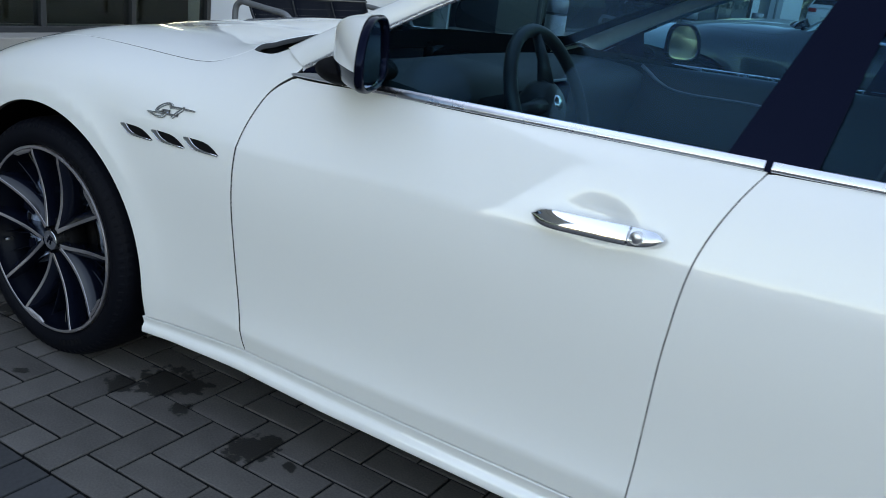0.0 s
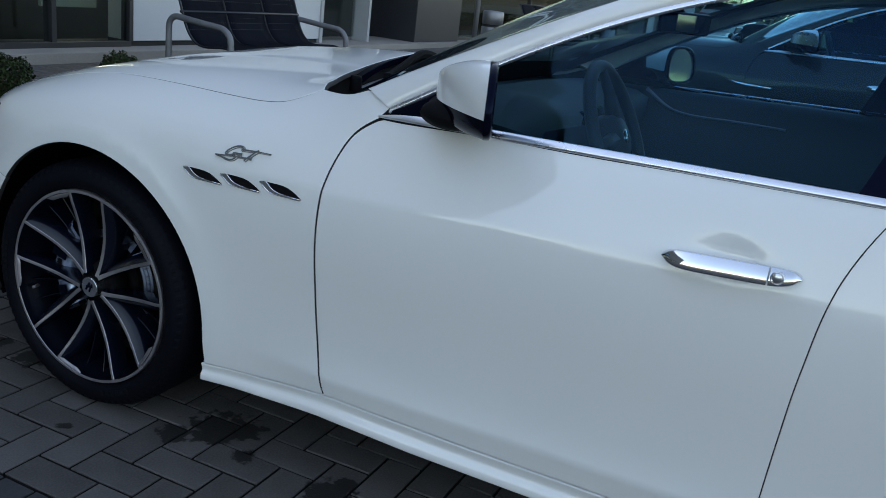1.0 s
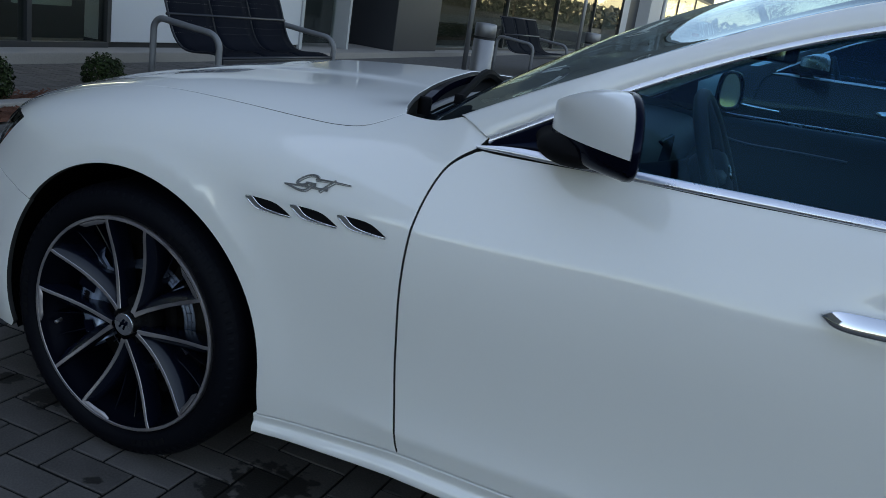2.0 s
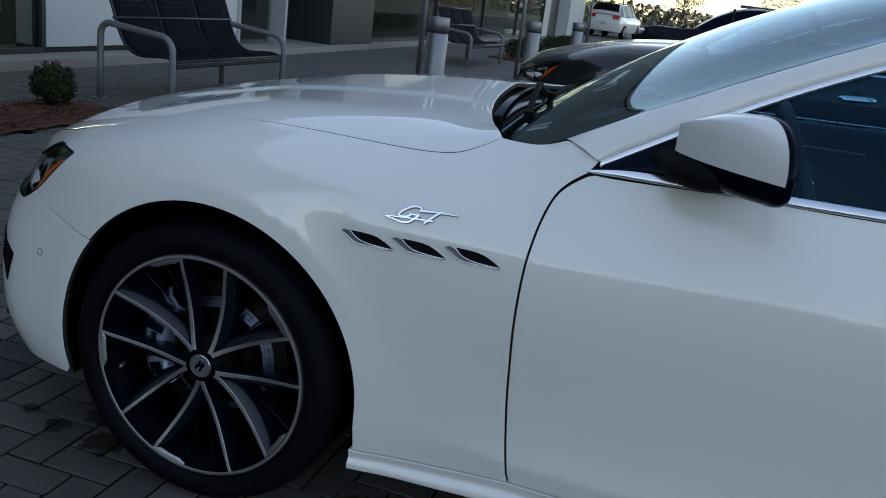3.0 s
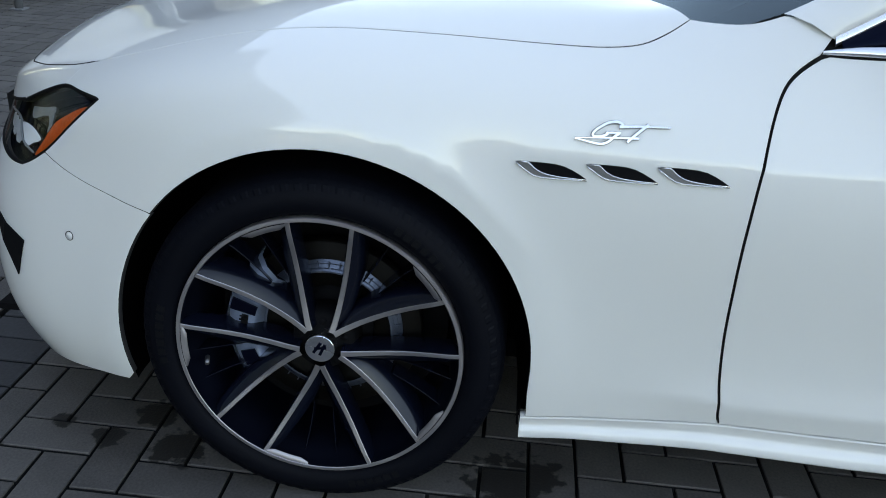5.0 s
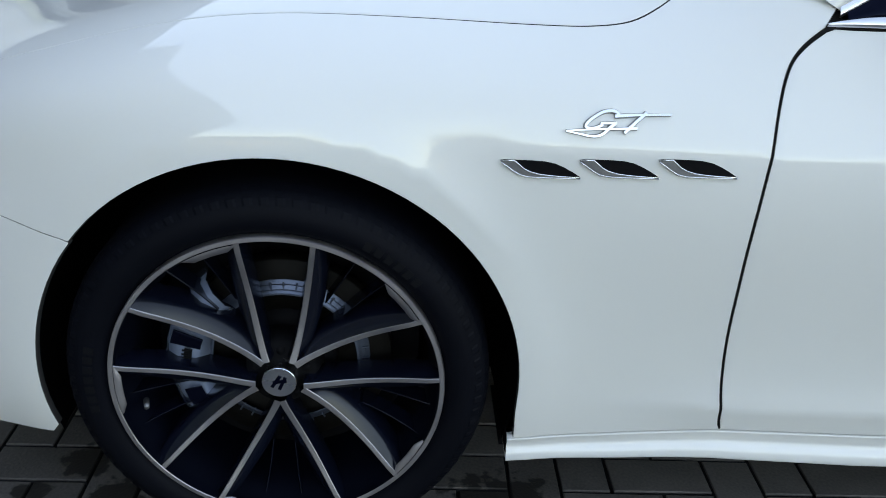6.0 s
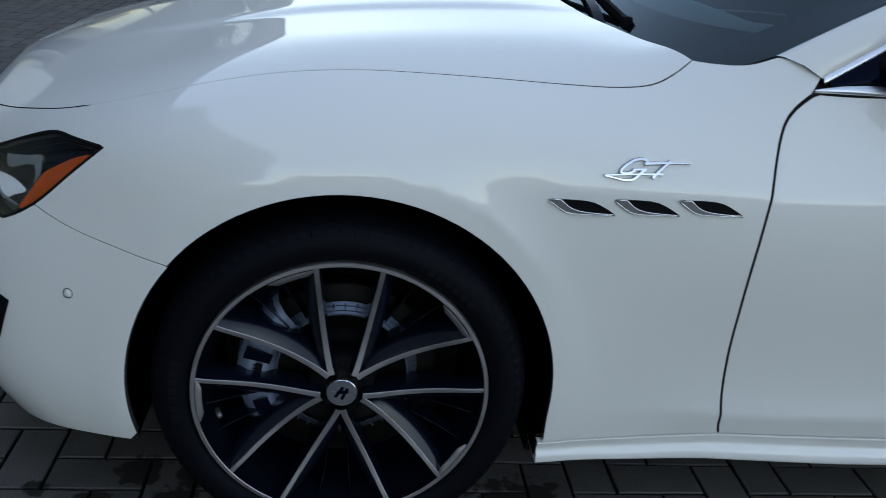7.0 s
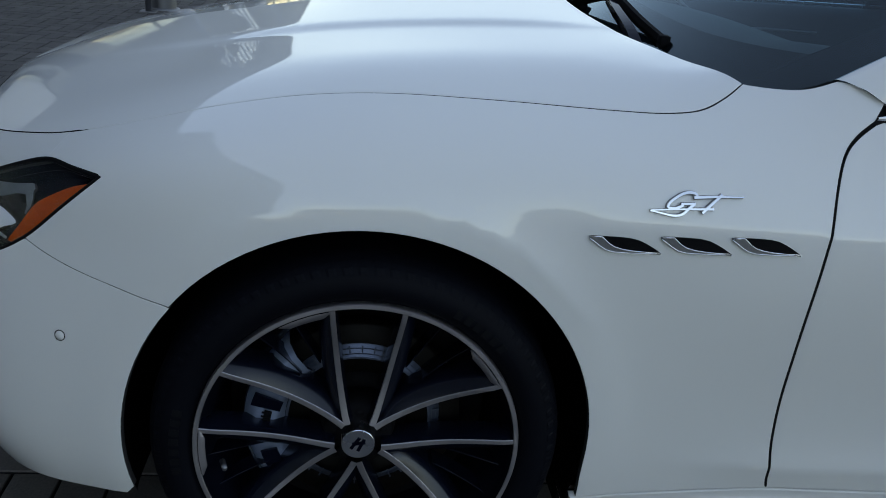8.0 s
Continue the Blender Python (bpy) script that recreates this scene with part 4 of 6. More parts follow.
def screen_at(v, g):
    """A point of the windscreen: v across from this side, g = 0 at the cowl, 1 at the roof."""
    w_ = 1 - (2 * v - 1) ** 2
    xx = 0.740 + (1.5 - 0.740) * g
    e = [np.interp(xx, edge_line[:, 0], edge_line[:, i]) for i in range(3)]
    side = Vector((xx, e[1], e[2]))
    base = screen_foot(0.136 + v * 2 * (MID - 0.136))
    top = Vector([np.interp(v, np.linspace(0, 1, 25), [p[i] for p in head_row]) for i in range(3)])
    p = base.lerp(top, g)
    line = Vector((0.740, 0.136, 0.988)).lerp(Vector(head_row[0]), g)
    k = (1 - w_) ** 6
    shift = side - line
    p += Vector((shift.x, shift.y * (1 if v < 0.5 else -1), shift.z)) * k
    p.z += 0.05 * math.sin(math.pi * g) * w_**0.7
    return p


screen = [[screen_at(v, g) for v in SPREAD] for g in np.linspace(0, 1, 24)]
loft(screen, SCREENGLASS, "windscreen", car, "clear windscreen with a dark border").visible_shadow = False
# black printed border just inside the glass: a band along the foot and up both sides
def border_in(y):
    """Plan position of the border's inner edge at y."""
    e = min(abs(MID - y), 0.72)
    return 0.612 + 0.13 * (e / 0.72) ** 3.2


rows = []
half_v = [k / 60 * 0.5 for k in range(61)]
for v in [0.0005] + half_v[1:] + [1 - q for q in half_v[-2:0:-1]] + [0.9995]:
    gs = np.linspace(0, 1, 60)
    pts = [screen_at(v, g) for g in gs]
    dist = min(v, 1 - v) * 2 * (MID - 0.136)
    stop = np.interp(border_in(pts[0].y), [p.x for p in pts], gs) if dist > 0.09 else 1.0
    rows.append([screen_at(v, f * stop) + Vector((0.002, 0, -0.004)) for f in np.linspace(0, 1, 12)])
loft(rows, BLACKMATT, "screen_border", car, "black printed windscreen border", True)
back = []
for g in np.linspace(0, 1, 12):
    row = []
    for v in np.linspace(0, 1, 25):
        w_ = 1 - (2 * v - 1) ** 2
        a = Vector(tail_row[int(round(v * 24))])
        b = Vector((3.38 + 0.12 * w_ ** 0.6, 0.215 + v * 2 * (MID - 0.215), 1.07 + 0.04 * w_))
        p = a.lerp(b, g)
        p.z += 0.03 * math.sin(math.pi * g) * w_
        row.append(p)
    back.append(row)
loft(back, SCREENGLASS, "rear_window", car).visible_shadow = False
deck = [[(x, 0.2 + v * 2 * (MID - 0.2), 1.05 + 0.055 * (1 - (2 * v - 1) ** 2) ** 0.6 - 0.03 * max(0, (x - 3.4) / 0.55) ** 2) for v in np.linspace(0, 1, 21)] for x in np.linspace(3.3, 3.98, 10)]
loft(deck, PAINT, "boot_lid", car)


# side glass: a tilted sheet from the belt up to the window's top line
belt_x = np.linspace(0.797, 3.04, 60)
belt_pts = np.array([skin([find("z", x, belt_z(x))])[0] for x in belt_x])


def pane_rows(x0, x1, n, inset=0.008):
    rows = []
    for x in np.linspace(x0, x1, n):
        b = np.array([np.interp(x, belt_pts[:, 0], belt_pts[:, i]) for i in range(3)])
        t = np.array([np.interp(x, glass_line[:, 0], glass_line[:, i]) for i in range(3)])
        row = []
        for v in np.linspace(0, 1, 8):
            p = b * (1 - v) + t * v
            p[1] += inset - 0.012 * math.sin(math.pi * v)
            row.append(p)
        rows.append(row)
    return rows


for side_ in (False, True):
    # mirror triangle, front window, pillar cover, rear window
    loft(pane_rows(0.826, 1.00, 8, 0.004), BLACKGLOSS, "quarter_panel", car, "gloss black mirror corner panel", True, side_)
    loft(pane_rows(1.00, 1.84, 24), SIDEGLASS, "front_side_window", car, "dark tinted door glass", True, side_).visible_shadow = False
    b0 = pane_rows(1.0, 2.2, 60, -0.002)
    rows = []
    for v in range(8):
        f = v / 7
        line = [b0[k][v] for k in range(60)]
        xs = np.array([p[0] for p in line])
        def at(x):
            return np.array([np.interp(x, xs, [p[i] for p in line]) for i in range(3)])
        z_here = at(1.84)[2]
        h_ = (z_here - 0.975)
        x0, x1 = 1.775 + 0.36 * h_, 1.918 + 0.15 * h_
        rows.append([at(x0 + (x1 - x0) * k / 6) for k in range(7)])
    loft(rows, BLACKGLOSS, "pillar_cover", car, "gloss black door pillar cover", True, side_, 0.0)
    loft(pane_rows(1.84, 2.72, 24), SIDEGLASS, "rear_side_window", car, "dark tinted door glass", True, side_).visible_shadow = False
    loft(pane_rows(2.72, 2.98, 10, 0.004), BLACKGLOSS, "rear_quarter_panel", car, "", True, side_)
    # bright trim along the belt and the window's upper edge
    for x0, x1, nm in ((0.797, 1.838, "belt_trim"), (1.850, 2.86, "belt_trim")):
        line = np.array([[np.interp(x, belt_pts[:, 0], belt_pts[:, i]) for i in range(3)] for x in np.linspace(x0, x1, 40)])
        line[:, 1] -= 0.002
        taper = np.clip(0.2 + (line[:, :1] - 0.797) / 0.09, 0.2, 1.0)
        strip(line, taper * np.array([[0, 0.0115, 0.0160]]), SATIN, nm, car, 0.006, "satin chrome window trim", side_)
    top = glass_line.copy()
    top += (0, -0.004, -0.010)
    strip(top[:76], (0, 0.010, 0.0155), SATIN, "upper_trim", car, 0.006, "satin chrome window trim", side_)

# door handle
def handle(x0, z0, parent, mirror):
    h = new("door_handle")
    h.parent = parent
    h["label"] = "bright chrome door handle with a round lock"
    for nm, f0, f1 in (("grip", 0.0, 0.772), ("handle_end", 0.785, 1.0)):
        rows = []
        for f in np.linspace(f0, f1, 30 if nm == "grip" else 14):
            x = x0 + 0.243 * f
            w_ = 0.0168 * max(0.02, 1 - abs((0.42 - f) / 0.42) ** 5.0 if f < 0.42 else 1 - abs((f - 0.42) / 0.583) ** 7.0) ** 0.5
            y = -0.010 - 0.026 * (1 - abs(2 * min(max(f, 0.01), 0.99) - 1) ** 4) ** 0.6
            z = z0 + 0.012 * f
            rows.append([(x, y + 0.010 * (1 - math.cos(a)) - 0.006 + 0.42 * w_ * math.sin(a), z + w_ * math.sin(a)) for a in np.linspace(-2.7, 2.7, 18)])
        loft(rows, CHROME, nm, h, "", True, mirror)
    bm = turned_bm([(0.0, -0.003), (0.0085, -0.003), (0.0092, -0.0015), (0.0105, -0.004), (0.0118, -0.003), (0.0118, 0.006)], 28)
    bmesh.ops.translate(bm, verts=bm.verts, vec=(x0 + 0.204, -0.0385 if not mirror else 2 * MID + 0.0385, z0 + 0.0105))
    part("lock", bm, SATIN, h, "round key lock", True)
    return h


for side_ in (False, True):
    handle(1.477, 0.807, car, side_)
    handle(2.49, 0.835, car, side_)

# door mirror
def mirror_at(mirror):
    m = new("door_mirror")
    m.parent = car
    m["label"] = "white door mirror with a gloss black lower half"
    split = lambda f: 1.013 - 0.006 * f
    rows_up, rows_low, rim = [], [], None
    for f in np.linspace(0, 1, 22):
        yi = 0.058 - 0.006 * f
        yo = 0.050 - 0.181 * f ** 0.85
        top = 1.062 + 0.042 * math.sin(f * math.pi / 2)
        low = 0.990 - 0.026 * math.sin(f * math.pi / 2)
        s_ = split(f)
        hh = top - s_
        at_ = lambda y: 0.952 + (1.136 - 0.41 * (y + 0.131) - 0.952) * f
        up, dn = [], []
        for a in np.linspace(0, 1, 25):
            c, q = math.cos(math.pi * a), math.sin(math.pi * a)
            k = 2.15 + 3.0 * (1 - f) if c > 0 else 4.0
            rr = (abs(c) ** k + abs(q) ** k) ** (-1 / k)
            y = (yo + yi) / 2 + (yo - yi) / 2 * c * rr
            up.append((at_(y), y, s_ + hh * q * rr))
        rows_up.append(up)
        for a in np.linspace(0, 1, 19):
            c, q = math.cos(math.pi * a), math.sin(math.pi * a)
            rr = (abs(c) ** 2.8 + abs(q) ** 2.8) ** (-1 / 2.8)
            y = (yo + yi) / 2 + (yo - yi) / 2 * c * rr * 0.985
            dn.append((at_(y) + 0.001, y, s_ - 0.0015 - (s_ - low) * q * rr))
        rows_low.append(dn)
    loft(rows_up, PAINT, "mirror_cap", m, "white mirror cap", True, mirror)
    loft(rows_low, BLACKGLOSS, "mirror_base", m, "gloss black mirror base", True, mirror)
    rim = rows_up[-1] + rows_low[-1][::-1]
    rim.append(rim[0])
    R = np.array(rim)
    c = R.mean(0)
    out_ = np.array((0.925, 0.379, 0.0))
    loft([[tuple(c + (p - c) * g + out_ * dx) for p in R] for g, dx in ((1.0, 0.0), (1.022, 0.003), (1.015, 0.013), (0.95, 0.017), (0.88, 0.014), (0.87, 0.004))], BLACKGLOSS, "mirror_frame", m, "gloss black mirror frame", True, mirror)
    bm = bmesh.new()
    pts = [c + (p - c) * 0.875 + out_ * (0.008 - 0.026 * (p[2] - c[2])) for p in R[:-1]]
    vs = []
    for p in pts:
        q = Vector(p) if not mirror else Vector((p[0], 2 * MID - p[1], p[2]))
        if not vs or (vs[-1].co - q).length > 1e-4:
            vs.append(bm.verts.new(q))
    bm.faces.new(vs if not mirror else vs[::-1])
    bmesh.ops.recalc_face_normals(bm, faces=bm.faces)
    # near glass is darkened: its dark reflection is put into the colour
    part("mirror_glass", bm, CHROME if mirror else DARKMIRROR, m, "bright mirror glass" if mirror else "mirror glass with a dark reflection in its colour")
    arm = [[(0.995 + dx + 0.075 * s_ * math.cos(a), y, 0.984 + 0.031 * s_ * math.sin(a)) for a in np.linspace(0, 2 * math.pi, 25)] for y, dx, s_ in ((0.13, -0.02, 1.05), (0.095, -0.012, 0.95), (0.06, 0.0, 0.92), (0.02, 0.012, 0.95), (-0.02, 0.02, 0.85), (-0.045, 0.026, 0.5), (-0.052, 0.028, 0.25), (-0.054, 0.028, 0.01))]
    loft(arm, BLACKMATT, "mirror_arm", m, "", True, mirror)


for side_ in (False, True):
    mirror_at(side_)

# fender vents
def on_skin(x, z):
    su = find("z", x, z)
    return Vector(skin([su])[0]), Vector(skin_normal([su])[0])


def patch(points, lift):
    out = []
    for x, z in points:
        p, n = on_skin(x, z)
        out.append(p + n * lift)
    return out


def vent(x0, z0, mirror):
    v = new("fender_vent")
    v.parent = car
    v["label"] = "chrome-edged black fender vent"
    flip = (lambda ps: [Vector((p.x, 2 * MID - p.y, p.z)) for p in ps][::-1]) if mirror else (lambda ps: ps)
    way = (0, -1, 0) if not mirror else (0, 1, 0)
    up = [(0.0, 0.0036), (0.006, 0.0047), (0.022, 0.0050), (0.045, 0.0050), (0.064, 0.0042), (0.079, 0.0014), (0.092, -0.0038), (0.104, -0.0100), (0.113, -0.0152), (0.1165, -0.0174)]
    low = [(0.1165, -0.0192), (0.09, -0.0195), (0.064, -0.0197), (0.043, -0.0193), (0.030, -0.0166), (0.019, -0.0106), (0.010, -0.0042), (0.001, 0.0012)]
    hole = patch([(x0 + a, z0 + b) for a, b in up + low], 0.001)
    bm = prism_bm(flip(hole), 0.0012, way)
    part("vent_opening", bm, BLACKMATT, v, "dark vent opening")
    inner = [(0.1165, -0.0176), (0.09, -0.0170), (0.072, -0.0160), (0.056, -0.0143), (0.043, -0.0110), (0.033, -0.0060), (0.026, 0.0000), (0.020, 0.0046)]
    blade = patch([(x0 + a, z0 + b) for a, b in [(0.0, 0.0036), (0.010, 0.0048)] + inner[::-1] + low], 0.0015)
    part("vent_blade", prism_bm(flip(blade), 0.003, way, 0.001), DARKSATIN, v, "dark satin vent blade")
    for line, r_ in (([(0.002, 0.0035)] + inner[::-1], 0.0011), ([(0.1165, -0.0180)] + low, 0.0011)):
        edge = [p for p in flip(patch([(x0 + a, z0 + b) for a, b in line], 0.0042))]
        part("vent_edge", tube_bm(edge, r_, 6), CHROME, v, "bright chrome edge", True)


for side_ in (False, True):
    for k in range(3):
        vent(0.3295 + 0.1130 * k, 0.7445 + 0.0046 * k, side_)

# badge over the vents: two slanted joined letters in chrome
def badge(mirror):
    b = new("fender_badge")
    b.parent = car
    b["label"] = "chrome GT badge in slanted script"
    def stroke(pts, wid):
        line = smooth_line([(x, 0, z) for x, z in pts], 26) if len(pts) > 2 else np.linspace((pts[0][0], 0, pts[0][1]), (pts[1][0], 0, pts[1][1]), 4)
        d = np.gradient(line, axis=0)
        # a bright face with narrow bevels on a wider foot, dark reflections in its colour
        for material, label, prof in ((DARKSATIN, "dark reflection painted along the letter's edge", ((-1.5, 0.0004), (-1.38, 0.0026), (1.38, 0.0026), (1.5, 0.0004))), (CHROME, "", ((-1.08, 0.002), (-0.85, 0.0058), (0.85, 0.0058), (1.08, 0.002)))):
            rows = []
            for i, (p, t) in enumerate(zip(line, d)):
                o = np.array((-t[2], 0, t[0])) / max(np.linalg.norm(t), 1e-9)
                w_ = wid if not isinstance(wid, tuple) else wid[0] + (wid[1] - wid[0]) * i / (len(line) - 1)
                row = []
                for k, lift in prof:
                    q, nn = on_skin(p[0] + o[0] * w_ * k, p[2] + o[2] * w_ * k)
                    row.append(tuple(q + nn * lift))
                rows.append(row)
            loft(rows, material, "letter_stroke" if material == CHROME else "letter_foot", b, label, False, mirror)
    x0, z0 = 0.419, 0.785
    stroke([(x0 + 0.0750, z0 + 0.0300), (x0 + 0.0700, z0 + 0.0332), (x0 + 0.0616, z0 + 0.0341), (x0 + 0.0504, z0 + 0.0316), (x0 + 0.0393, z0 + 0.0254), (x0 + 0.0300, z0 + 0.0178), (x0 + 0.0279, z0 + 0.0132), (x0 + 0.0336, z0 + 0.0112), (x0 + 0.0433, z0 + 0.0123), (x0 + 0.0527, z0 + 0.0163)], 0.0021)
    stroke([(x0 + 0.0486, z0 + 0.0178), (x0 + 0.0718, z0 + 0.0190)], 0.0017)
    stroke([(x0 + 0.0704, z0 + 0.0183), (x0 + 0.0619, z0 + 0.0121), (x0 + 0.0534, z0 + 0.0044), (x0 + 0.0439, z0 + 0.0011), (x0 + 0.0244, z0 + 0.0027), (x0 + 0.0004, z0 + 0.0066)], (0.0025, 0.0011))
    stroke([(x0 + 0.0004, z0 + 0.0072), (x0 + 0.0442, z0 + 0.0101), (x0 + 0.1016, z0 + 0.0127)], (0.0010, 0.0019))
    stroke([(x0 + 0.1145, z0 + 0.0330), (x0 + 0.1003, z0 + 0.0214), (x0 + 0.0835, z0 + 0.0062)], 0.0023)
    stroke([(x0 + 0.0690, z0 + 0.0275), (x0 + 0.1121, z0 + 0.0302), (x0 + 0.1496, z0 + 0.0309)], (0.0023, 0.0010))


for side_ in (False, True):
    badge(side_)

# cowl, wipers
rows = []
for y in np.linspace(0.16, 2 * MID - 0.16, 61):
    e = abs(MID - y) / 0.79
    foot = screen_foot(y)
    xb, zb = HOOD_BACK(y) - 0.03, 0.935 + 0.045 * (1 - e * e)
    xf = max(foot.x + 0.02, xb + 0.05)
    zf = foot.z + 0.48 * (xf - foot.x) - 0.004
    rows.append([(xb, y, zb), (xb + (xf - xb) * 0.3, y, zb - 0.03), (xb + (xf - xb) * 0.55, y, min(zb - 0.028, zf - 0.01)), (xf - 0.012, y, zf - 0.006), (xf, y, zf)])
loft(rows, BLACKMATT, "cowl_panel", car, "black plastic cowl below the windscreen", True)
loft([[tuple(Vector(r[2]) + Vector((-0.018, 0, 0.012))), tuple(Vector(r[2]) + Vector((0.002, 0, 0.016))), tuple(Vector(r[2]) + Vector((0.006, 0, 0.008)))] for r in rows[14:40]], STEELGREY, "cowl_slat", car, "grey cowl edge", True)
for dy, far_y in ((0.0, 1.12), (0.62, 1.66)):
    wiper = new("wiper")
    wiper.parent = car
    lift = 0.0 if dy == 0 else -0.022
    hinge = Vector((0.512, 0.46 + dy, 0.957 + lift))
    top = Vector((0.535, 0.80 + dy, 1.020 + lift * 2))
    mid = hinge.lerp(top, 0.45) + Vector((-0.006, 0, 0.014))
    line = smooth_line([hinge, hinge.lerp(mid, 0.5) + Vector((0, 0, 0.006)), mid, top], 18)
    loft([[tuple(Vector(p) + Vector((dx * (1 - 0.45 * i / 17), 0, dz))) for dx, dz in ((-0.016, -0.010), (-0.013, 0.004), (0.010, 0.006), (0.014, -0.010))] for i, p in enumerate(line)], BLACKGLOSS, "wiper_arm", wiper, "black wiper arm", False)
    ends = [Vector((0.577, 0.52 + dy, 0.972 + lift * 2)), Vector((0.556, 0.66 + dy, 1.0 + lift * 2)), top + Vector((0.004, 0, 0.004)), Vector((0.525, 0.95, 1.000)), Vector((0.520, far_y, 0.975))] if dy == 0 else [Vector((0.535, 1.04, 0.975)), Vector((0.535, 1.2, 0.975)), top + Vector((0.004, 0, 0.004)), Vector((0.57, 1.56, 0.955))]
    line = smooth_line(ends, 24)
    loft([[tuple(Vector(p) + Vector((dx, 0, dz))) for dx, dz in ((-0.004, -0.012), (-0.009, 0.0), (-0.006, 0.011), (0.005, 0.011), (0.008, 0.0), (0.003, -0.012))] for p in line], BLACKMATT, "wiper_blade", wiper, "black rubber wiper blade", False)
    part("blade_end", box_bm(ends[0].x - 0.010, ends[0].x + 0.012, ends[0].y - 0.012, ends[0].y + 0.010, ends[0].z - 0.016, ends[0].z + 0.013, 0.003), BLACKMATT, wiper, "black plastic blade end", True)
    part("wiper_pivot", turned_bm([(0.0, 0.012), (0.014, 0.012), (0.017, 0.006), (0.017, -0.03)], 16, "z"), BLACKMATT, wiper, "", True).location = hinge

# ---- headlamps, grille, sensors ----
def lifted(lift):
    return lambda su: skin(su) + skin_normal(su) * lift


def lamp(mirror):
    h = new("headlamp")
    h.parent = car
    h["label"] = "clear headlamp with an amber side reflector"
    loop = curve(LAMP_UP)[:-1] + curve(LAMP_LOW)[:-1] + curve(LAMP_IN)[:-1] + curve(LAMP_TOP_IN)[:-1]
    sheet_part("lamp_housing", sheet(loop, lifted(-0.036), skin_normal, 0.03, 0.0, 0.001), BLACKGLOSS, h, "black lamp housing", mirror)
    walls = np.array(loop + loop[:1])
    loft([skin(walls) - skin_normal(walls) * 0.003, skin(walls) - skin_normal(walls) * 0.037], BLACKGLOSS, "lamp_wall", h, "", True, mirror)
    sheet_part("lamp_lens", sheet(loop, lifted(-0.001), skin_normal, 0.025, 0.004, 0.003), LAMPGLASS, h, "clear lamp lens", mirror).visible_shadow = False
    edge = [tuple(p) for p in skin(np.array(loop)) - skin_normal(np.array(loop)) * 0.0035]
    if mirror:
        edge = [(x, 2 * MID - y, z) for x, y, z in edge]
    part("lamp_seal", tube_bm(edge, 0.0048, 6, None, True), BLACKMATT, h, "black lamp seal", True)
    def inlay(name, pts, depth, material, label, lip=0.006):
        loop_ = curve([("s", a, b) for a, b in pts + pts[:1]], 0.012)[:-1]
        return sheet_part(name, sheet(loop_, lifted(-depth), skin_normal, 0.012, lip, 0.0004), material, h, label, mirror)
    inlay("amber_reflector", [(-0.578, 0.641), (-0.654, 0.634), (-0.726, 0.610), (-0.750, 0.593), (-0.758, 0.557), (-0.762, 0.507), (-0.732, 0.513), (-0.706, 0.538), (-0.645, 0.598)], 0.010, AMBER, "amber side reflector", 0.008)
    inlay("lamp_reflector", [(-0.947, 0.577), (-0.905, 0.579), (-0.842, 0.572), (-0.772, 0.551), (-0.804, 0.538), (-0.833, 0.521), (-0.872, 0.542)], 0.007, LAMPWHITE, "white lamp reflector")
    for outline in ([(-1.009, 0.571), (-0.974, 0.577), (-0.889, 0.532), (-0.916, 0.52)], [(-1.063, 0.570), (-1.028, 0.576), (-0.962, 0.536), (-0.993, 0.532)], [(-1.119, 0.565), (-1.078, 0.573), (-1.023, 0.546), (-1.06, 0.544)]):
        inlay("lamp_cell", outline, 0.009, LAMPSILVER, "silvered lamp cell")
    inlay("lamp_bar", [(-0.961, 0.629), (-0.878, 0.635), (-0.808, 0.640), (-0.793, 0.618), (-0.853, 0.614), (-0.918, 0.600)], 0.012, LAMPGREY, "grey lamp bar")
    inlay("lamp_rim", [(-0.812, 0.618), (-0.786, 0.620), (-0.764, 0.592), (-0.764, 0.572), (-0.775, 0.590)], 0.010, LAMPGREY, "thin grey lamp divider", 0.004)
    lower = curve([("s", -1.156, 0.572), ("s", -1.049, 0.588), ("s", -0.968, 0.582), ("s", -0.915, 0.557), ("s", -0.864, 0.535), ("s", -0.798, 0.519), ("s", -0.765, 0.512)])
    pts = skin(np.array(lower)) - skin_normal(np.array(lower)) * 0.006
    if mirror:
        pts = pts * (1, -1, 1) + (0, 2 * MID, 0)
    part("lamp_brow", tube_bm([tuple(p) for p in pts], 0.0022, 6), LAMPGREY, h, "grey inner trim", True)


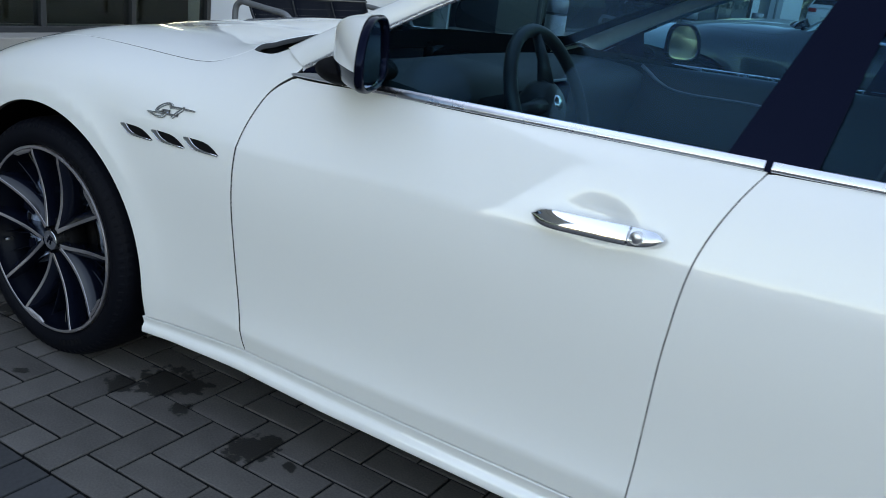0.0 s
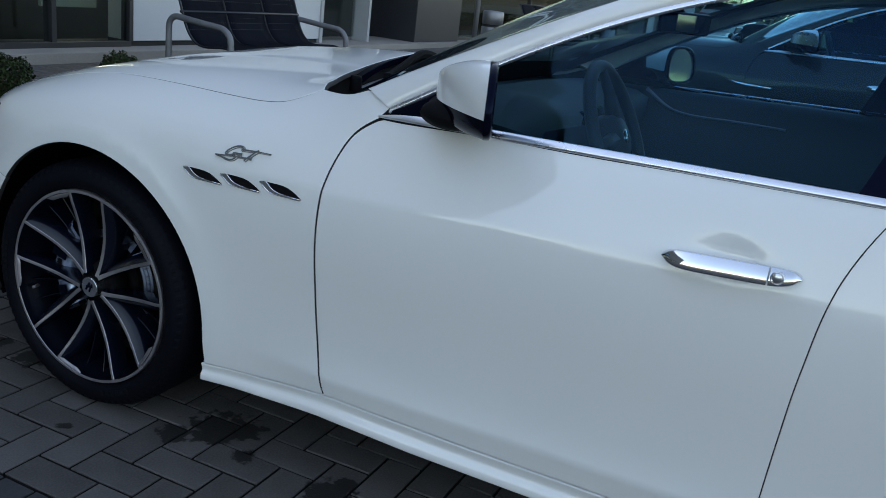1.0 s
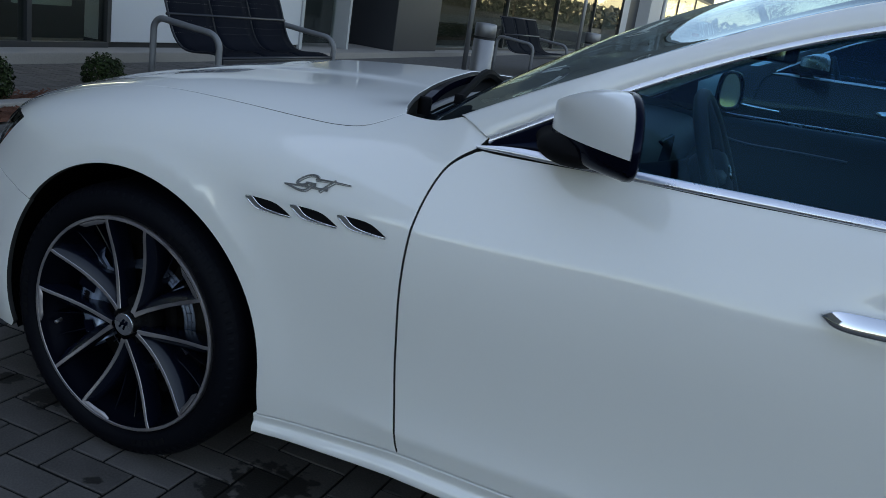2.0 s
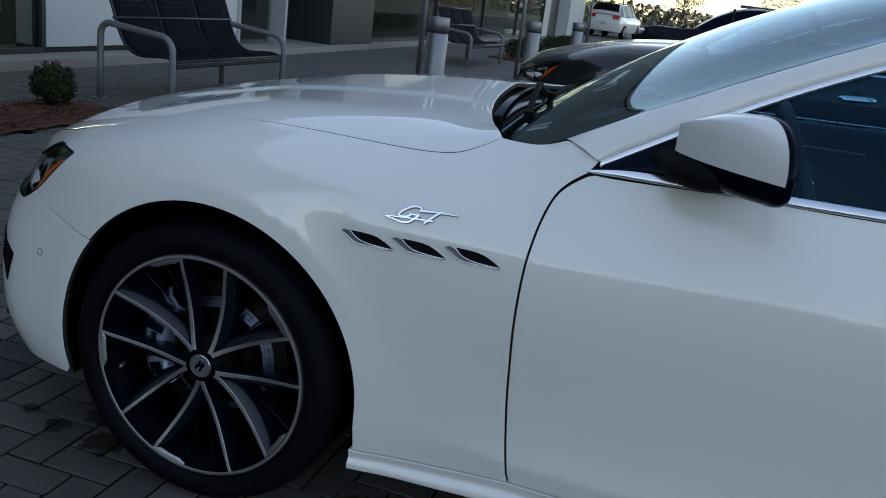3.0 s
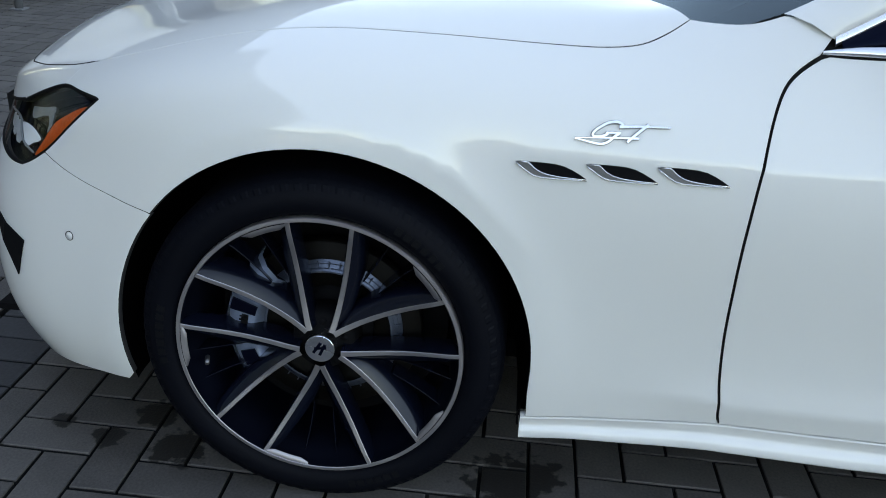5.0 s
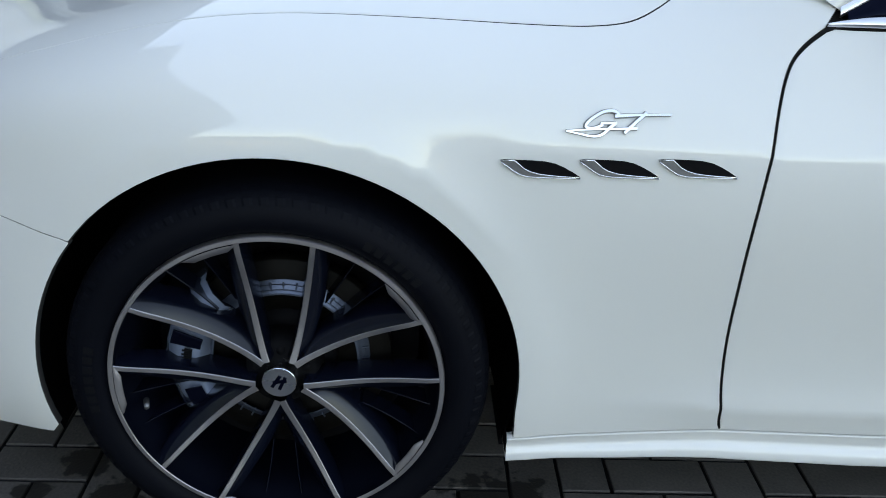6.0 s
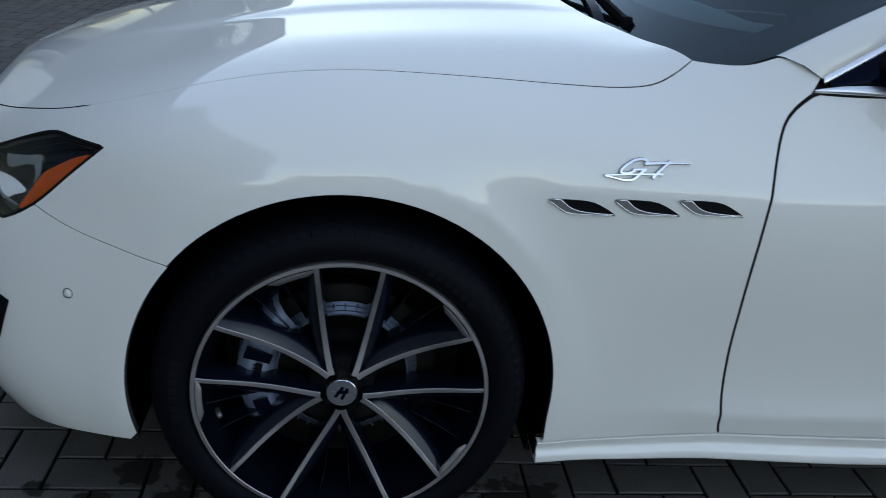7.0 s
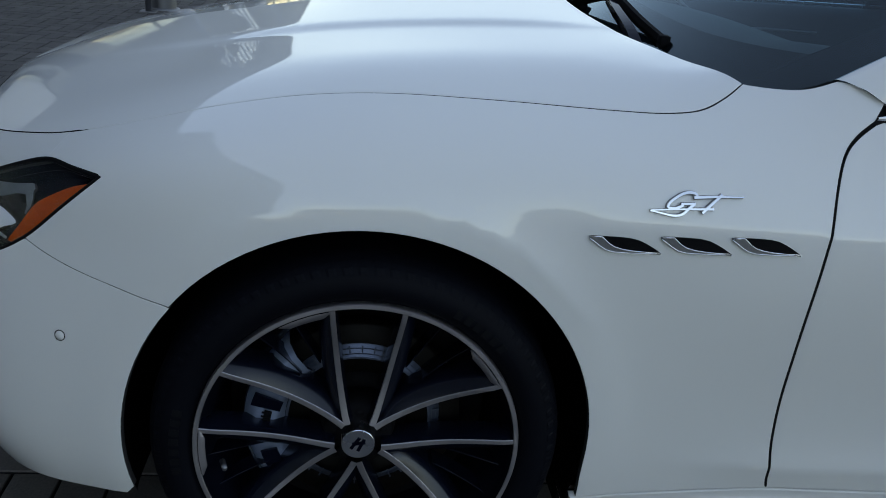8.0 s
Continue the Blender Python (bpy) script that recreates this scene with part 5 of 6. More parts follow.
for side_ in (False, True):
    lamp(side_)
    # parking sensor: a thin dark ring round a white disc
    p, n = on_skin(-0.475, 0.517)
    if side_:
        p, n = Vector((p.x, 2 * MID - p.y, p.z)), Vector((n.x, -n.y, n.z))
    m = Matrix.Translation(p) @ n.to_track_quat("-Y", "Z").to_matrix().to_4x4()
    sensor = part("parking_sensor", turned_bm([(0.0, -0.0012), (0.0072, -0.0012), (0.0078, 0.0)], 28), PAINT, car, "white parking sensor with a dark ring", True)
    sensor.matrix_basis = m
    part("sensor_ring", turned_bm([(0.0076, 0.002), (0.0078, -0.0006), (0.0092, -0.0006), (0.0094, 0.002)], 28), GAPDARK, sensor, "", True)
    # lower corner intake: black insert with a white blade before it
    tri_ = [on_skin(x, z) for x, z in ((-0.690, 0.520), (-0.640, 0.499), (-0.586, 0.481), (-0.598, 0.445), (-0.611, 0.404), (-0.650, 0.46))]
    pts = [q + nn * 0.001 for q, nn in tri_]
    way = Vector(tri_[2][1])
    if side_:
        pts = [Vector((q.x, 2 * MID - q.y, q.z)) for q in pts][::-1]
        way = Vector((way.x, -way.y, way.z))
    part("corner_intake", prism_bm(pts, 0.003, way, 0.001), BLACKMATT, car, "black corner intake")
# grille: dark backing with upright slats
rows = []
for v in np.linspace(0, 1, 21):
    y = MID - 0.52 + 1.04 * v
    dx = 0.045 * (2 * v - 1) ** 2
    rows.append([(-0.845 + dx, y, z) for z in np.linspace(0.26, 0.66, 6)])
loft(rows, GAPDARK, "grille_backing", car, "black radiator grille backing", True)
for k in range(15):
    v = (k + 0.5) / 15
    y = MID - 0.47 + 0.94 * v
    dx = 0.05 * (2 * v - 1) ** 2
    half_h = 0.15 * (1 - (2 * v - 1) ** 2) ** 0.45
    rows = [[(-0.895 + dx - 0.01 * math.sin(math.pi * f), y - 0.006, 0.455 - half_h + 2 * half_h * f), (-0.900 + dx - 0.01 * math.sin(math.pi * f), y, 0.455 - half_h + 2 * half_h * f), (-0.86 + dx, y + 0.006, 0.455 - half_h + 2 * half_h * f)] for f in np.linspace(0, 1, 8)]
    loft(rows, SATIN, "grille_slat", car, "chrome grille slat", True)

# ---- the cabin ----
part("cabin_floor", box_bm(0.62, 3.3, 0.20, 2 * MID - 0.20, 0.24, 0.30), LEATHER, car)
part("rear_bulkhead", box_bm(3.05, 3.12, 0.25, 2 * MID - 0.25, 0.30, 1.02, 0.02), LEATHER, car)
part("firewall", box_bm(0.62, 0.70, 0.22, 2 * MID - 0.22, 0.22, 0.93), GAPDARK, car)
rows = []
for y in np.linspace(0.20, 2 * MID - 0.20, 31):
    e = (y - MID) / 0.75
    hump = 0.035 * math.exp(-(((y - 0.52) / 0.17) ** 2))
    rows.append([(0.66, y, 0.93 - 0.03 * e * e), (0.78, y, 0.965 - 0.02 * e * e), (0.90, y, 0.965 + hump * 0.8 - 0.02 * e * e), (1.00, y, 0.955 + hump - 0.02 * e * e), (1.05, y, 0.915 + hump * 0.6), (1.045, y, 0.84), (1.01, y, 0.74), (0.95, y, 0.56), (0.86, y, 0.42)])
loft(rows, GREYLEATHER, "dashboard", car, "grey leather dashboard", True)
part("screen", box_bm(1.035, 1.050, MID - 0.11, MID + 0.11, 0.80, 0.93, 0.006), BLACKGLOSS, car, "dark centre screen")
part("console", box_bm(1.0, 1.9, MID - 0.12, MID + 0.12, 0.30, 0.64, 0.04, 3), LEATHER, car)
sw = new("steering_wheel")
sw.parent = car
sw.matrix_basis = pose(1.230, 0.53, 0.918, 0, 66, 0)
ring = [(0.183 * math.cos(a), 0.183 * math.sin(a), 0) for a in np.linspace(0, 2 * math.pi, 49)[:-1]]
part("wheel_ring", tube_bm(ring, 0.0165, 10, None, True), LEATHER, sw, "black leather wheel rim", True)
part("wheel_boss", turned_bm([(0.0, 0.025), (0.045, 0.022), (0.062, 0.008), (0.066, -0.03), (0.05, -0.06)], 24, "z"), LEATHER, sw, "", True)
for a in (5, 175, 270):
    c, s_ = math.cos(radians(a)), math.sin(radians(a))
    part("wheel_spoke", tube_bm([(0.05 * c, 0.05 * s_, 0.0), (0.11 * c, 0.11 * s_, 0.006), (0.175 * c, 0.175 * s_, 0.0)], [0.022, 0.015, 0.012], 8), LEATHER, sw, "", True)
part("wheel_emblem", turned_bm([(0.0, 0.028), (0.017, 0.027), (0.02, 0.022)], 20, "z"), CHROME, sw, "small chrome wheel emblem", True)
part("steering_column", tube_bm([(1.205, 0.53, 0.906), (0.98, 0.53, 0.82)], [0.05, 0.06], 12), BLACKMATT, car, "", True)


def seat(x, y, rear=False):
    s_ = new("front_seat" if not rear else "rear_seat")
    s_.parent = car
    s_.matrix_basis = pose(x, y, 0.30)
    w = 0.25 if not rear else 0.68
    part("cushion", box_bm(-0.26, 0.26, -w, w, 0.05, 0.24, 0.06, 4), LEATHER, s_, "black leather cushion", True)
    rows = []
    for f in np.linspace(0, 1, 14):
        z = 0.20 + 0.62 * f
        xx = 0.20 + 0.20 * f + 0.02 * math.sin(math.pi * f)
        hw = (w - 0.01) * (1 - 0.30 * f * f * (0 if rear else 1))
        t = 0.11 * math.sin(math.pi * (0.15 + 0.8 * f)) ** 0.5
        rows.append([(xx + t * (0.5 - 0.5 * math.cos(a)) - 0.03 * abs(math.sin(a)) ** 6, hw * math.sin(a), z) for a in np.linspace(-math.pi, math.pi, 25)])
    loft(rows, LEATHER, "seat_back", s_, "black leather seat back", True)
    for yy in ((0.0,) if not rear else (-0.4, 0.4)):
        part("headrest", box_bm(0.40, 0.50, yy - 0.12, yy + 0.12, 0.80, 0.98, 0.04, 4), LEATHER, s_, "", True)


for y in (0.53, 2 * MID - 0.53):
    seat(1.62, y)
seat(2.60, MID, True)
for side_ in (False, True):
    rows = []
    for x in np.linspace(0.86, 2.86, 24):
        b_ = np.array([np.interp(x, belt_pts[:, 0], belt_pts[:, i]) for i in range(3)])
        rows.append([(x, b_[1] + 0.02, b_[2] + 0.006), (x, b_[1] + 0.055, b_[2] + 0.002), (x, b_[1] + 0.075, b_[2] - 0.03), (x, b_[1] + 0.09, 0.82), (x, b_[1] + 0.13, 0.70), (x, b_[1] + 0.10, 0.55), (x, b_[1] + 0.08, 0.30)])
    loft(rows, LEATHER, "door_lining", car, "black leather door lining", True, side_)
    yy = 0.185
    line = smooth_line([(1.035, yy, 0.945), (1.07, yy, 0.922), (1.11, yy, 0.895), (1.17, yy, 0.877), (1.32, yy, 0.874), (1.55, yy, 0.875)], 26)
    if side_:
        line = line * (1, -1, 1) + (0, 2 * MID, 0)
    part("door_trim_strip", tube_bm([tuple(p) for p in line], [0.007] * 6 + [0.004] * 20, 8), DARKSATIN, car, "chrome strip on the inner door", True)
rows = [[(x, 0.25 + v * 2 * (MID - 0.25), 1.36 + 0.06 * (1 - (2 * v - 1) ** 2) - 0.05 * abs(x - 2.0)) for v in np.linspace(0, 1, 9)] for x in np.linspace(1.45, 2.75, 6)]
loft(rows, GREYLEATHER, "headlining", car, "grey headlining", True)
im = part("inner_mirror", box_bm(-0.010, 0.012, -0.095, 0.095, -0.030, 0.030, 0.010, 3), BLACKGLOSS, car, "inside rear-view mirror", True)
im.matrix_basis = pose(1.262, 0.955, 1.205, 0, 1.6, -36)
part("mirror_face", box_bm(0.0125, 0.0135, -0.040, 0.030, -0.023, 0.023), CHROME, im, "mirror glass")
part("mirror_stem", tube_bm([(1.255, 0.955, 1.225), (1.20, 0.955, 1.31)], 0.009, 8), BLACKMATT, car)

# ---- ground ----
def rise(y):
    """The forecourt climbs gently past the bollards."""
    return 0.005 * max(0.0, min(y, 60.0) - 14.0)


FIELD = mat("dry_yellow_grass", (0.34, 0.27, 0.09), 0.95, 0, 0.3, 0.4, 30, 0.01)
bm = bmesh.new()
xs = [-600, -120, -40, -12, -6, -3, 0, 3, 6, 9, 14, 40, 120, 600]
ys = [-600, -120, -40, -15, -6, -3, 0, 3, 6, 8, 10, 14, 20, 30, 45, 60, 120, 600]
grid_v = [[bm.verts.new((x, y, rise(y) - 0.026)) for y in ys] for x in xs]
for i in range(len(xs) - 1):
    for j in range(len(ys) - 1):
        bm.faces.new((grid_v[i][j], grid_v[i + 1][j], grid_v[i + 1][j + 1], grid_v[i][j + 1]))
structure("ground", bm, SANDJOINT, "dark sand bed and asphalt of the forecourt", "ground")
structure("field", box_bm(16, 60, -22, 24, -0.02, 0.03, 0), FIELD, "sunlit field of dry yellow grass", "field")
structure("road", box_bm(7.5, 15.5, -200, 7.9, -0.02, 0.0), ASPHALT, "grey asphalt drive behind the bays", "road")

# ---- the facade ----
FX = -5.9
structure("plinth", box_bm(-6.6, -5.56, -13.4, 60, -0.05, 0.10, 0.01), CONCRETE, "pale concrete plinth along the facade", "plinth")
CLADDING = mat("mid_grey_cladding", (0.080, 0.088, 0.098), 0.7, 0, 0.06, 0.5, 40, spec=0.2)
structure("wall_upper", box_bm(-14, FX + 0.02, -13.6, 62, 3.3, 8.4), CLADDING, "grey metal cladding above the shop windows", "wall")
structure("ceiling", box_bm(-14, FX - 0.02, -13.4, 60, 3.15, 3.28), PANELDARK, "dark shop ceiling", "ceiling")
structure("wall_back", box_bm(-14, -13.8, -13.4, 60, 0, 3.3), mat("brown_showroom_wall", (0.15, 0.13, 0.08), 0.7, 0, 0.15, 0.8, 30), "brown back wall of the showroom", "wall")
structure("floor", box_bm(-13.8, -6.6, -13.4, 60, 0.02, 0.09), mat("dark_polished_floor", (0.07, 0.07, 0.068), 0.25, 0, 0.1, 2, 40), "dark polished showroom floor", "floor")
structure("wall_panel", box_bm(-6.3, FX, 6.14, 10.05, 0.16, 3.3, 0.01), PANELGREY, "pale grey metal wall panel", "wall")
structure("panel_base", box_bm(-6.3, FX - 0.03, 6.14, 10.05, 0.10, 0.16), GAPDARK, "dark shadow gap under the panel", "trim")
for k, z in enumerate((1.30, 2.45)):
    structure(f"panel_joint_{k+1}", box_bm(FX - 0.01, FX + 0.002, 6.16, 10.03, z, z + 0.008), GAPDARK, "dark joint of the wall panel", "trim")


def shop_window(n, y0, y1, pitch):
    w = tagged(new(f"window_{n}"), "dark shop window with slim black mullions", "window", "", "structure")
    part("pane", box_bm(FX - 0.045, FX - 0.03, y0, y1, 0.16, 3.3), SHOPGLASS, w, "dark reflecting glass").visible_shadow = False
    part("sill", box_bm(FX - 0.12, FX + 0.01, y0, y1, 0.10, 0.16, 0.004), PANELDARK, w)
    part("head", box_bm(FX - 0.12, FX + 0.01, y0, y1, 3.2, 3.3, 0.004), PANELDARK, w)
    y = y1
    while y > y0 - 0.01:
        part("mullion", box_bm(FX - 0.12, FX + 0.012, y - 0.03, y + 0.03, 0.16, 3.2, 0.004), PANELDARK, w)
        y -= pitch


shop_window(1, -13.4, 6.10, 1.08)
shop_window(2, 14.95, 33.0, 4.5)
shop_window(3, 40.0, 60.0, 6.6)
for n, y0, y1 in ((3, 33.0, 34.2), (4, 36.0, 40.0)):
    structure(f"wall_pier_{n}", box_bm(-6.6, FX + 0.5 * (n == 4), y0, y1, 0.10, 3.3, 0.01), PANELGREY, "pale grey wall pier", "wall")
structure("wall_recess", box_bm(-6.9, -6.7, 10.05, 13.0, 0.1, 3.3), PANELDARK, "dark recessed wall beside the door", "wall")
structure("wall_pier_1", box_bm(-6.9, -5.72, 12.95, 14.9, 0.10, 3.3, 0.01), mat("dark_grey_stone_pier", (0.022, 0.024, 0.030), 0.5, 0, 0.12, 1.5, 60), "dark grey stone pier", "wall")
structure("wall_pier_2", box_bm(-6.6, FX, 34.2, 36.0, 0.10, 3.3), PANELDARK, "dark grey wall between piers", "wall")
door = tagged(new("door_1"), "dark glass entrance door with a white frame", "door", "", "structure")
for y in (10.05, 11.50):
    part("door_frame", box_bm(-6.2, FX + 0.03, y - 0.035, y + 0.035, 0.10, 3.0, 0.005), mat("white_frame", (0.34, 0.35, 0.36), 0.45), door)
part("door_head", box_bm(-6.2, FX + 0.03, 10.05, 11.5, 2.9, 3.3, 0.005), PANELDARK, door)
part("door_pane", box_bm(-6.16, -6.14, 10.05, 11.5, 0.16, 2.9), SHOPGLASS, door).visible_shadow = False
# inner lit panel with a light strip
inner = thing("display_panel", "pale green display panel with a white light strip", "display panel")
part("board", box_bm(-6.75, -6.70, 5.55, 6.35, 0.45, 2.6, 0.004), mat("pale_green_board", (0.42, 0.47, 0.40), 0.5), inner)
part("light_strip", box_bm(-6.69, -6.68, 6.00, 6.03, 0.62, 2.5), mat("light_strip_glow", (1.0, 0.97, 0.9), 0.4, emit=3.5), inner, "white light strip")
# raised sign high on the facade: an oval shape and a row of plain bars
WHITESIGN = mat("white_sign_enamel", (0.62, 0.63, 0.64), 0.4, 0, 0.05, 2, 60)
sign = thing("facade_sign", "raised white sign with an oval shape on grey cladding", "sign")
for k in range(8):
    y = 24.5 + 0.80 * k
    part("sign_bar", box_bm(FX + 0.02, FX + 0.10, y, y + 0.42, 5.35, 5.35 + (0.80, 0.66)[k % 2], 0.02), WHITESIGN, sign)
ring = [Vector((FX + 0.06, 23.3 + 0.60 * math.cos(a), 5.75 + 0.75 * math.sin(a))) for a in np.linspace(0, 2 * math.pi, 33)[:-1]]
part("sign_oval", tube_bm(ring, 0.055, 8, closed=True), WHITESIGN, sign, "white oval outline", True)
# broken-up reveals of the upper facade
for k, y in enumerate(np.arange(-12, 60, 4.0)):
    structure(f"facade_joint_{k+1}", box_bm(FX + 0.018, FX + 0.028, y, y + 0.02, 3.35, 8.35), PANELDARK, "dark joint in the cladding", "trim")
structure("wall_tall", box_bm(-13.9, FX + 0.015, -13.55, 6.0, 8.58, 11.2), CLADDING, "dark grey upper storey of the building", "wall")
structure("parapet", box_bm(-14.1, FX + 0.10, -13.7, 62.1, 8.4, 8.6), PANELDARK, "dark metal roof edge", "trim")
structure("wall_end", box_bm(-14, FX, -13.6, -13.4, 0, 3.3), PANELGREY, "pale end wall of the building", "wall")


# ---- benches ----
def mesh_sheet_material():
    m = mat("perforated_dark_steel", (0.004, 0.0055, 0.010), 0.75, 0.0, 0.15, 8, 300, spec=0.05)
    n, l = m.node_tree.nodes, m.node_tree.links
    co = n.new("ShaderNodeTexCoord")
    sep = n.new("ShaderNodeSeparateXYZ")
    l.new(co.outputs["Object"], sep.inputs[0])
    vals = []
    for k, (axis, freq) in enumerate((("Y", 210.0), ("Z", 210.0), ("X", 210.0))):
        mul = n.new("ShaderNodeMath")
        mul.operation = "MULTIPLY"
        mul.inputs[1].default_value = freq
        l.new(sep.outputs[axis], mul.inputs[0])
        sin = n.new("ShaderNodeMath")
        sin.operation = "SINE"
        l.new(mul.outputs[0], sin.inputs[0])
        vals.append(sin.outputs[0])
    add = n.new("ShaderNodeMath")
    add.operation = "ADD"
    l.new(vals[1], add.inputs[0])
    l.new(vals[2], add.inputs[1])
    pro = n.new("ShaderNodeMath")
    pro.operation = "MULTIPLY"
    l.new(vals[0], pro.inputs[0])
    l.new(add.outputs[0], pro.inputs[1])
    cmp_ = n.new("ShaderNodeMath")
    cmp_.operation = "GREATER_THAN"
    cmp_.inputs[1].default_value = 1.5
    l.new(pro.outputs[0], cmp_.inputs[0])
    mix = n.new("ShaderNodeMixShader")
    clear = n.new("ShaderNodeBsdfTransparent")
    l.new(cmp_.outputs[0], mix.inputs[0])
    l.new(n["Principled BSDF"].outputs[0], mix.inputs[1])
    l.new(clear.outputs[0], mix.inputs[2])
    l.new(mix.outputs[0], n["Material Output"].inputs["Surface"])
    return m


MESHSTEEL = mesh_sheet_material()


def bench(at, turn=0.0):
    """A bench 2 m long along y that faces +x; its front edge stands at x = 0."""
    b = thing("bench", "dark perforated steel bench with grey tube arms", "bench", at, turn, "benches before the facade")
    length = 1.95
    prof = smooth_line([(0.02, 0, 0.405), (-0.06, 0, 0.425), (-0.25, 0, 0.415), (-0.42, 0, 0.43), (-0.52, 0, 0.52), (-0.60, 0, 0.70), (-0.68, 0, 0.90), (-0.73, 0, 1.0)], 26)
    for k in range(3):
        y0, y1 = 0.06 + k * (length - 0.12) / 3, 0.06 + (k + 1) * (length - 0.12) / 3
        rows = [[(x, y, z + 0.006 * math.sin(math.pi * (y - y0) / (y1 - y0))) for x, _, z in prof] for y in np.linspace(y0 + 0.006, y1 - 0.006, 6)]
        loft(rows, MESHSTEEL, "mesh_panel", b, "perforated dark steel panel", True, False, 0.003)
        for y in (y0, y1):
            part("rib", tube_bm([(x, y, z) for x, _, z in prof], 0.011, 6), BENCHDARK, b, "", True)
    for x, z in ((0.02, 0.405), (-0.73, 1.0), (-0.60, 0.70)):
        part("rail", tube_bm([(x, 0.04, z), (x, length - 0.04, z)], 0.014, 8), BENCHDARK, b, "", True)
    part("front_beam", box_bm(-0.02, 0.03, 0.05, length - 0.05, 0.345, 0.40, 0.012), BENCHDARK, b)
    for y in (0.0, length):
        loop = [(-0.70, y, 0.0), (-0.70, y, 0.30), (-0.70, y, 0.52)] + [tuple(p + Vector((0, y, 0))) for p in arc((-0.60, 0, 0.555), 0.10, 180, 95, 6)] + [(-0.30, y, 0.625)] + [tuple(p + Vector((0, y, 0))) for p in arc((-0.115, 0, 0.475), 0.135, 80, 0, 6)] + [(0.02, y, 0.25), (0.02, y, 0.0)]
        part("arm_loop", tube_bm(loop, 0.029, 12), STEELGREY, b, "grey painted steel tube arm", True)
        for x in (-0.70, 0.02):
            part("foot_plate", box_bm(x - 0.05, x + 0.05, y - 0.05, y + 0.05, 0.0, 0.012, 0.003), STEELGREY, b)
    return b


bench((-3.36, 4.72, 0.0))
bench((-3.32, 13.7, 0.0), -3)

# ---- bollards and posts ----
def bollard(at):
    b = thing("bollard", "brushed stainless steel bollard with a dark groove", "bollard", at, 0, "bollards before the bays")
    part("shaft", turned_bm([(0.11, 0.0), (0.11, 0.84), (0.104, 0.845)], 40, "z"), STAINLESS, b, "", True)
    part("groove", turned_bm([(0.104, 0.842), (0.104, 0.872)], 40, "z"), GAPDARK, b, "dark groove", True)
    part("cap", turned_bm([(0.104, 0.87), (0.11, 0.875), (0.11, 0.99), (0.10, 1.005), (0.0, 1.01)], 40, "z"), STAINLESS, b, "", True)
    part("base_ring", turned_bm([(0.14, 0.0), (0.14, 0.012), (0.11, 0.016)], 40, "z"), STAINLESS, b, "", True)


def post(at):
    p = thing("sign_post", "slim galvanised steel post", "post", at, 0, "posts before the bays")
    part("shaft", tube_bm([(0, 0, 0), (0, 0, 2.6)], 0.026, 12), STAINLESS, p, "", True)
    part("base_plate", box_bm(-0.07, 0.07, -0.07, 0.07, 0, 0.012, 0.003), STAINLESS, p)
    part("blank_sign", box_bm(-0.012, 0.0, -0.15, 0.15, 2.05, 2.5, 0.004), PANELGREY, p)


for x, y in ((-1.78, 7.0), (-1.71, 11.4), (-1.75, 15.8)):
    bollard((x, y, rise(y)))
for x, y in ((-1.86, 6.75), (-1.75, 10.75), (-1.75, 17.2)):
    post((x, y, rise(y)))

# ---- planting ----
def shrub(at, r, h_, seed, n=900, leaf=0.016, material=None):
    rnd = random.Random(seed)
    s_ = thing("shrub", "small round green box shrub in mulch", "shrub", at, 0, "shrubs along the facade")
    bm = bmesh.new()
    for k in range(7):
        a = rnd.uniform(0, 6.28)
        tube_bm([(0, 0, 0), (0.3 * r * math.cos(a), 0.3 * r * math.sin(a), 0.4 * h_), (0.75 * r * math.cos(a), 0.75 * r * math.sin(a), h_ * rnd.uniform(0.6, 0.95))], [0.008, 0.005, 0.002], 5, bm)
    part("stems", bm, BARK, s_)
    bm = bmesh.new()
    for k in range(n):
        d = Vector((rnd.gauss(0, 1), rnd.gauss(0, 1), rnd.gauss(0, 1))).normalized()
        rr = rnd.uniform(0.45, 1.0) ** 0.5 * (1 + 0.22 * noise.noise(d * 2.2 + Vector((seed, 0, 0))))
        p = Vector((d.x * r * rr, d.y * r * rr, h_ / 2 + d.z * h_ / 2 * rr))
        if p.z < 0.015:
            continue
        u = Vector((rnd.gauss(0, 1), rnd.gauss(0, 1), rnd.gauss(0, 1))).normalized()
        v = u.cross(d).normalized() if u.cross(d).length > 0.01 else u.orthogonal()
        w = v.cross(u)
        s2 = leaf * rnd.uniform(0.6, 1.3)
        bm.faces.new([bm.verts.new(p + u * s2 * a + v * s2 * b_ + w * s2 * c) for a, b_, c in ((-1, 0, 0), (0, 0.55, 0.2), (1, 0, 0), (0, -0.55, 0.2))])
    part("leaves", bm, material or LEAFDARK, s_)
    return s_


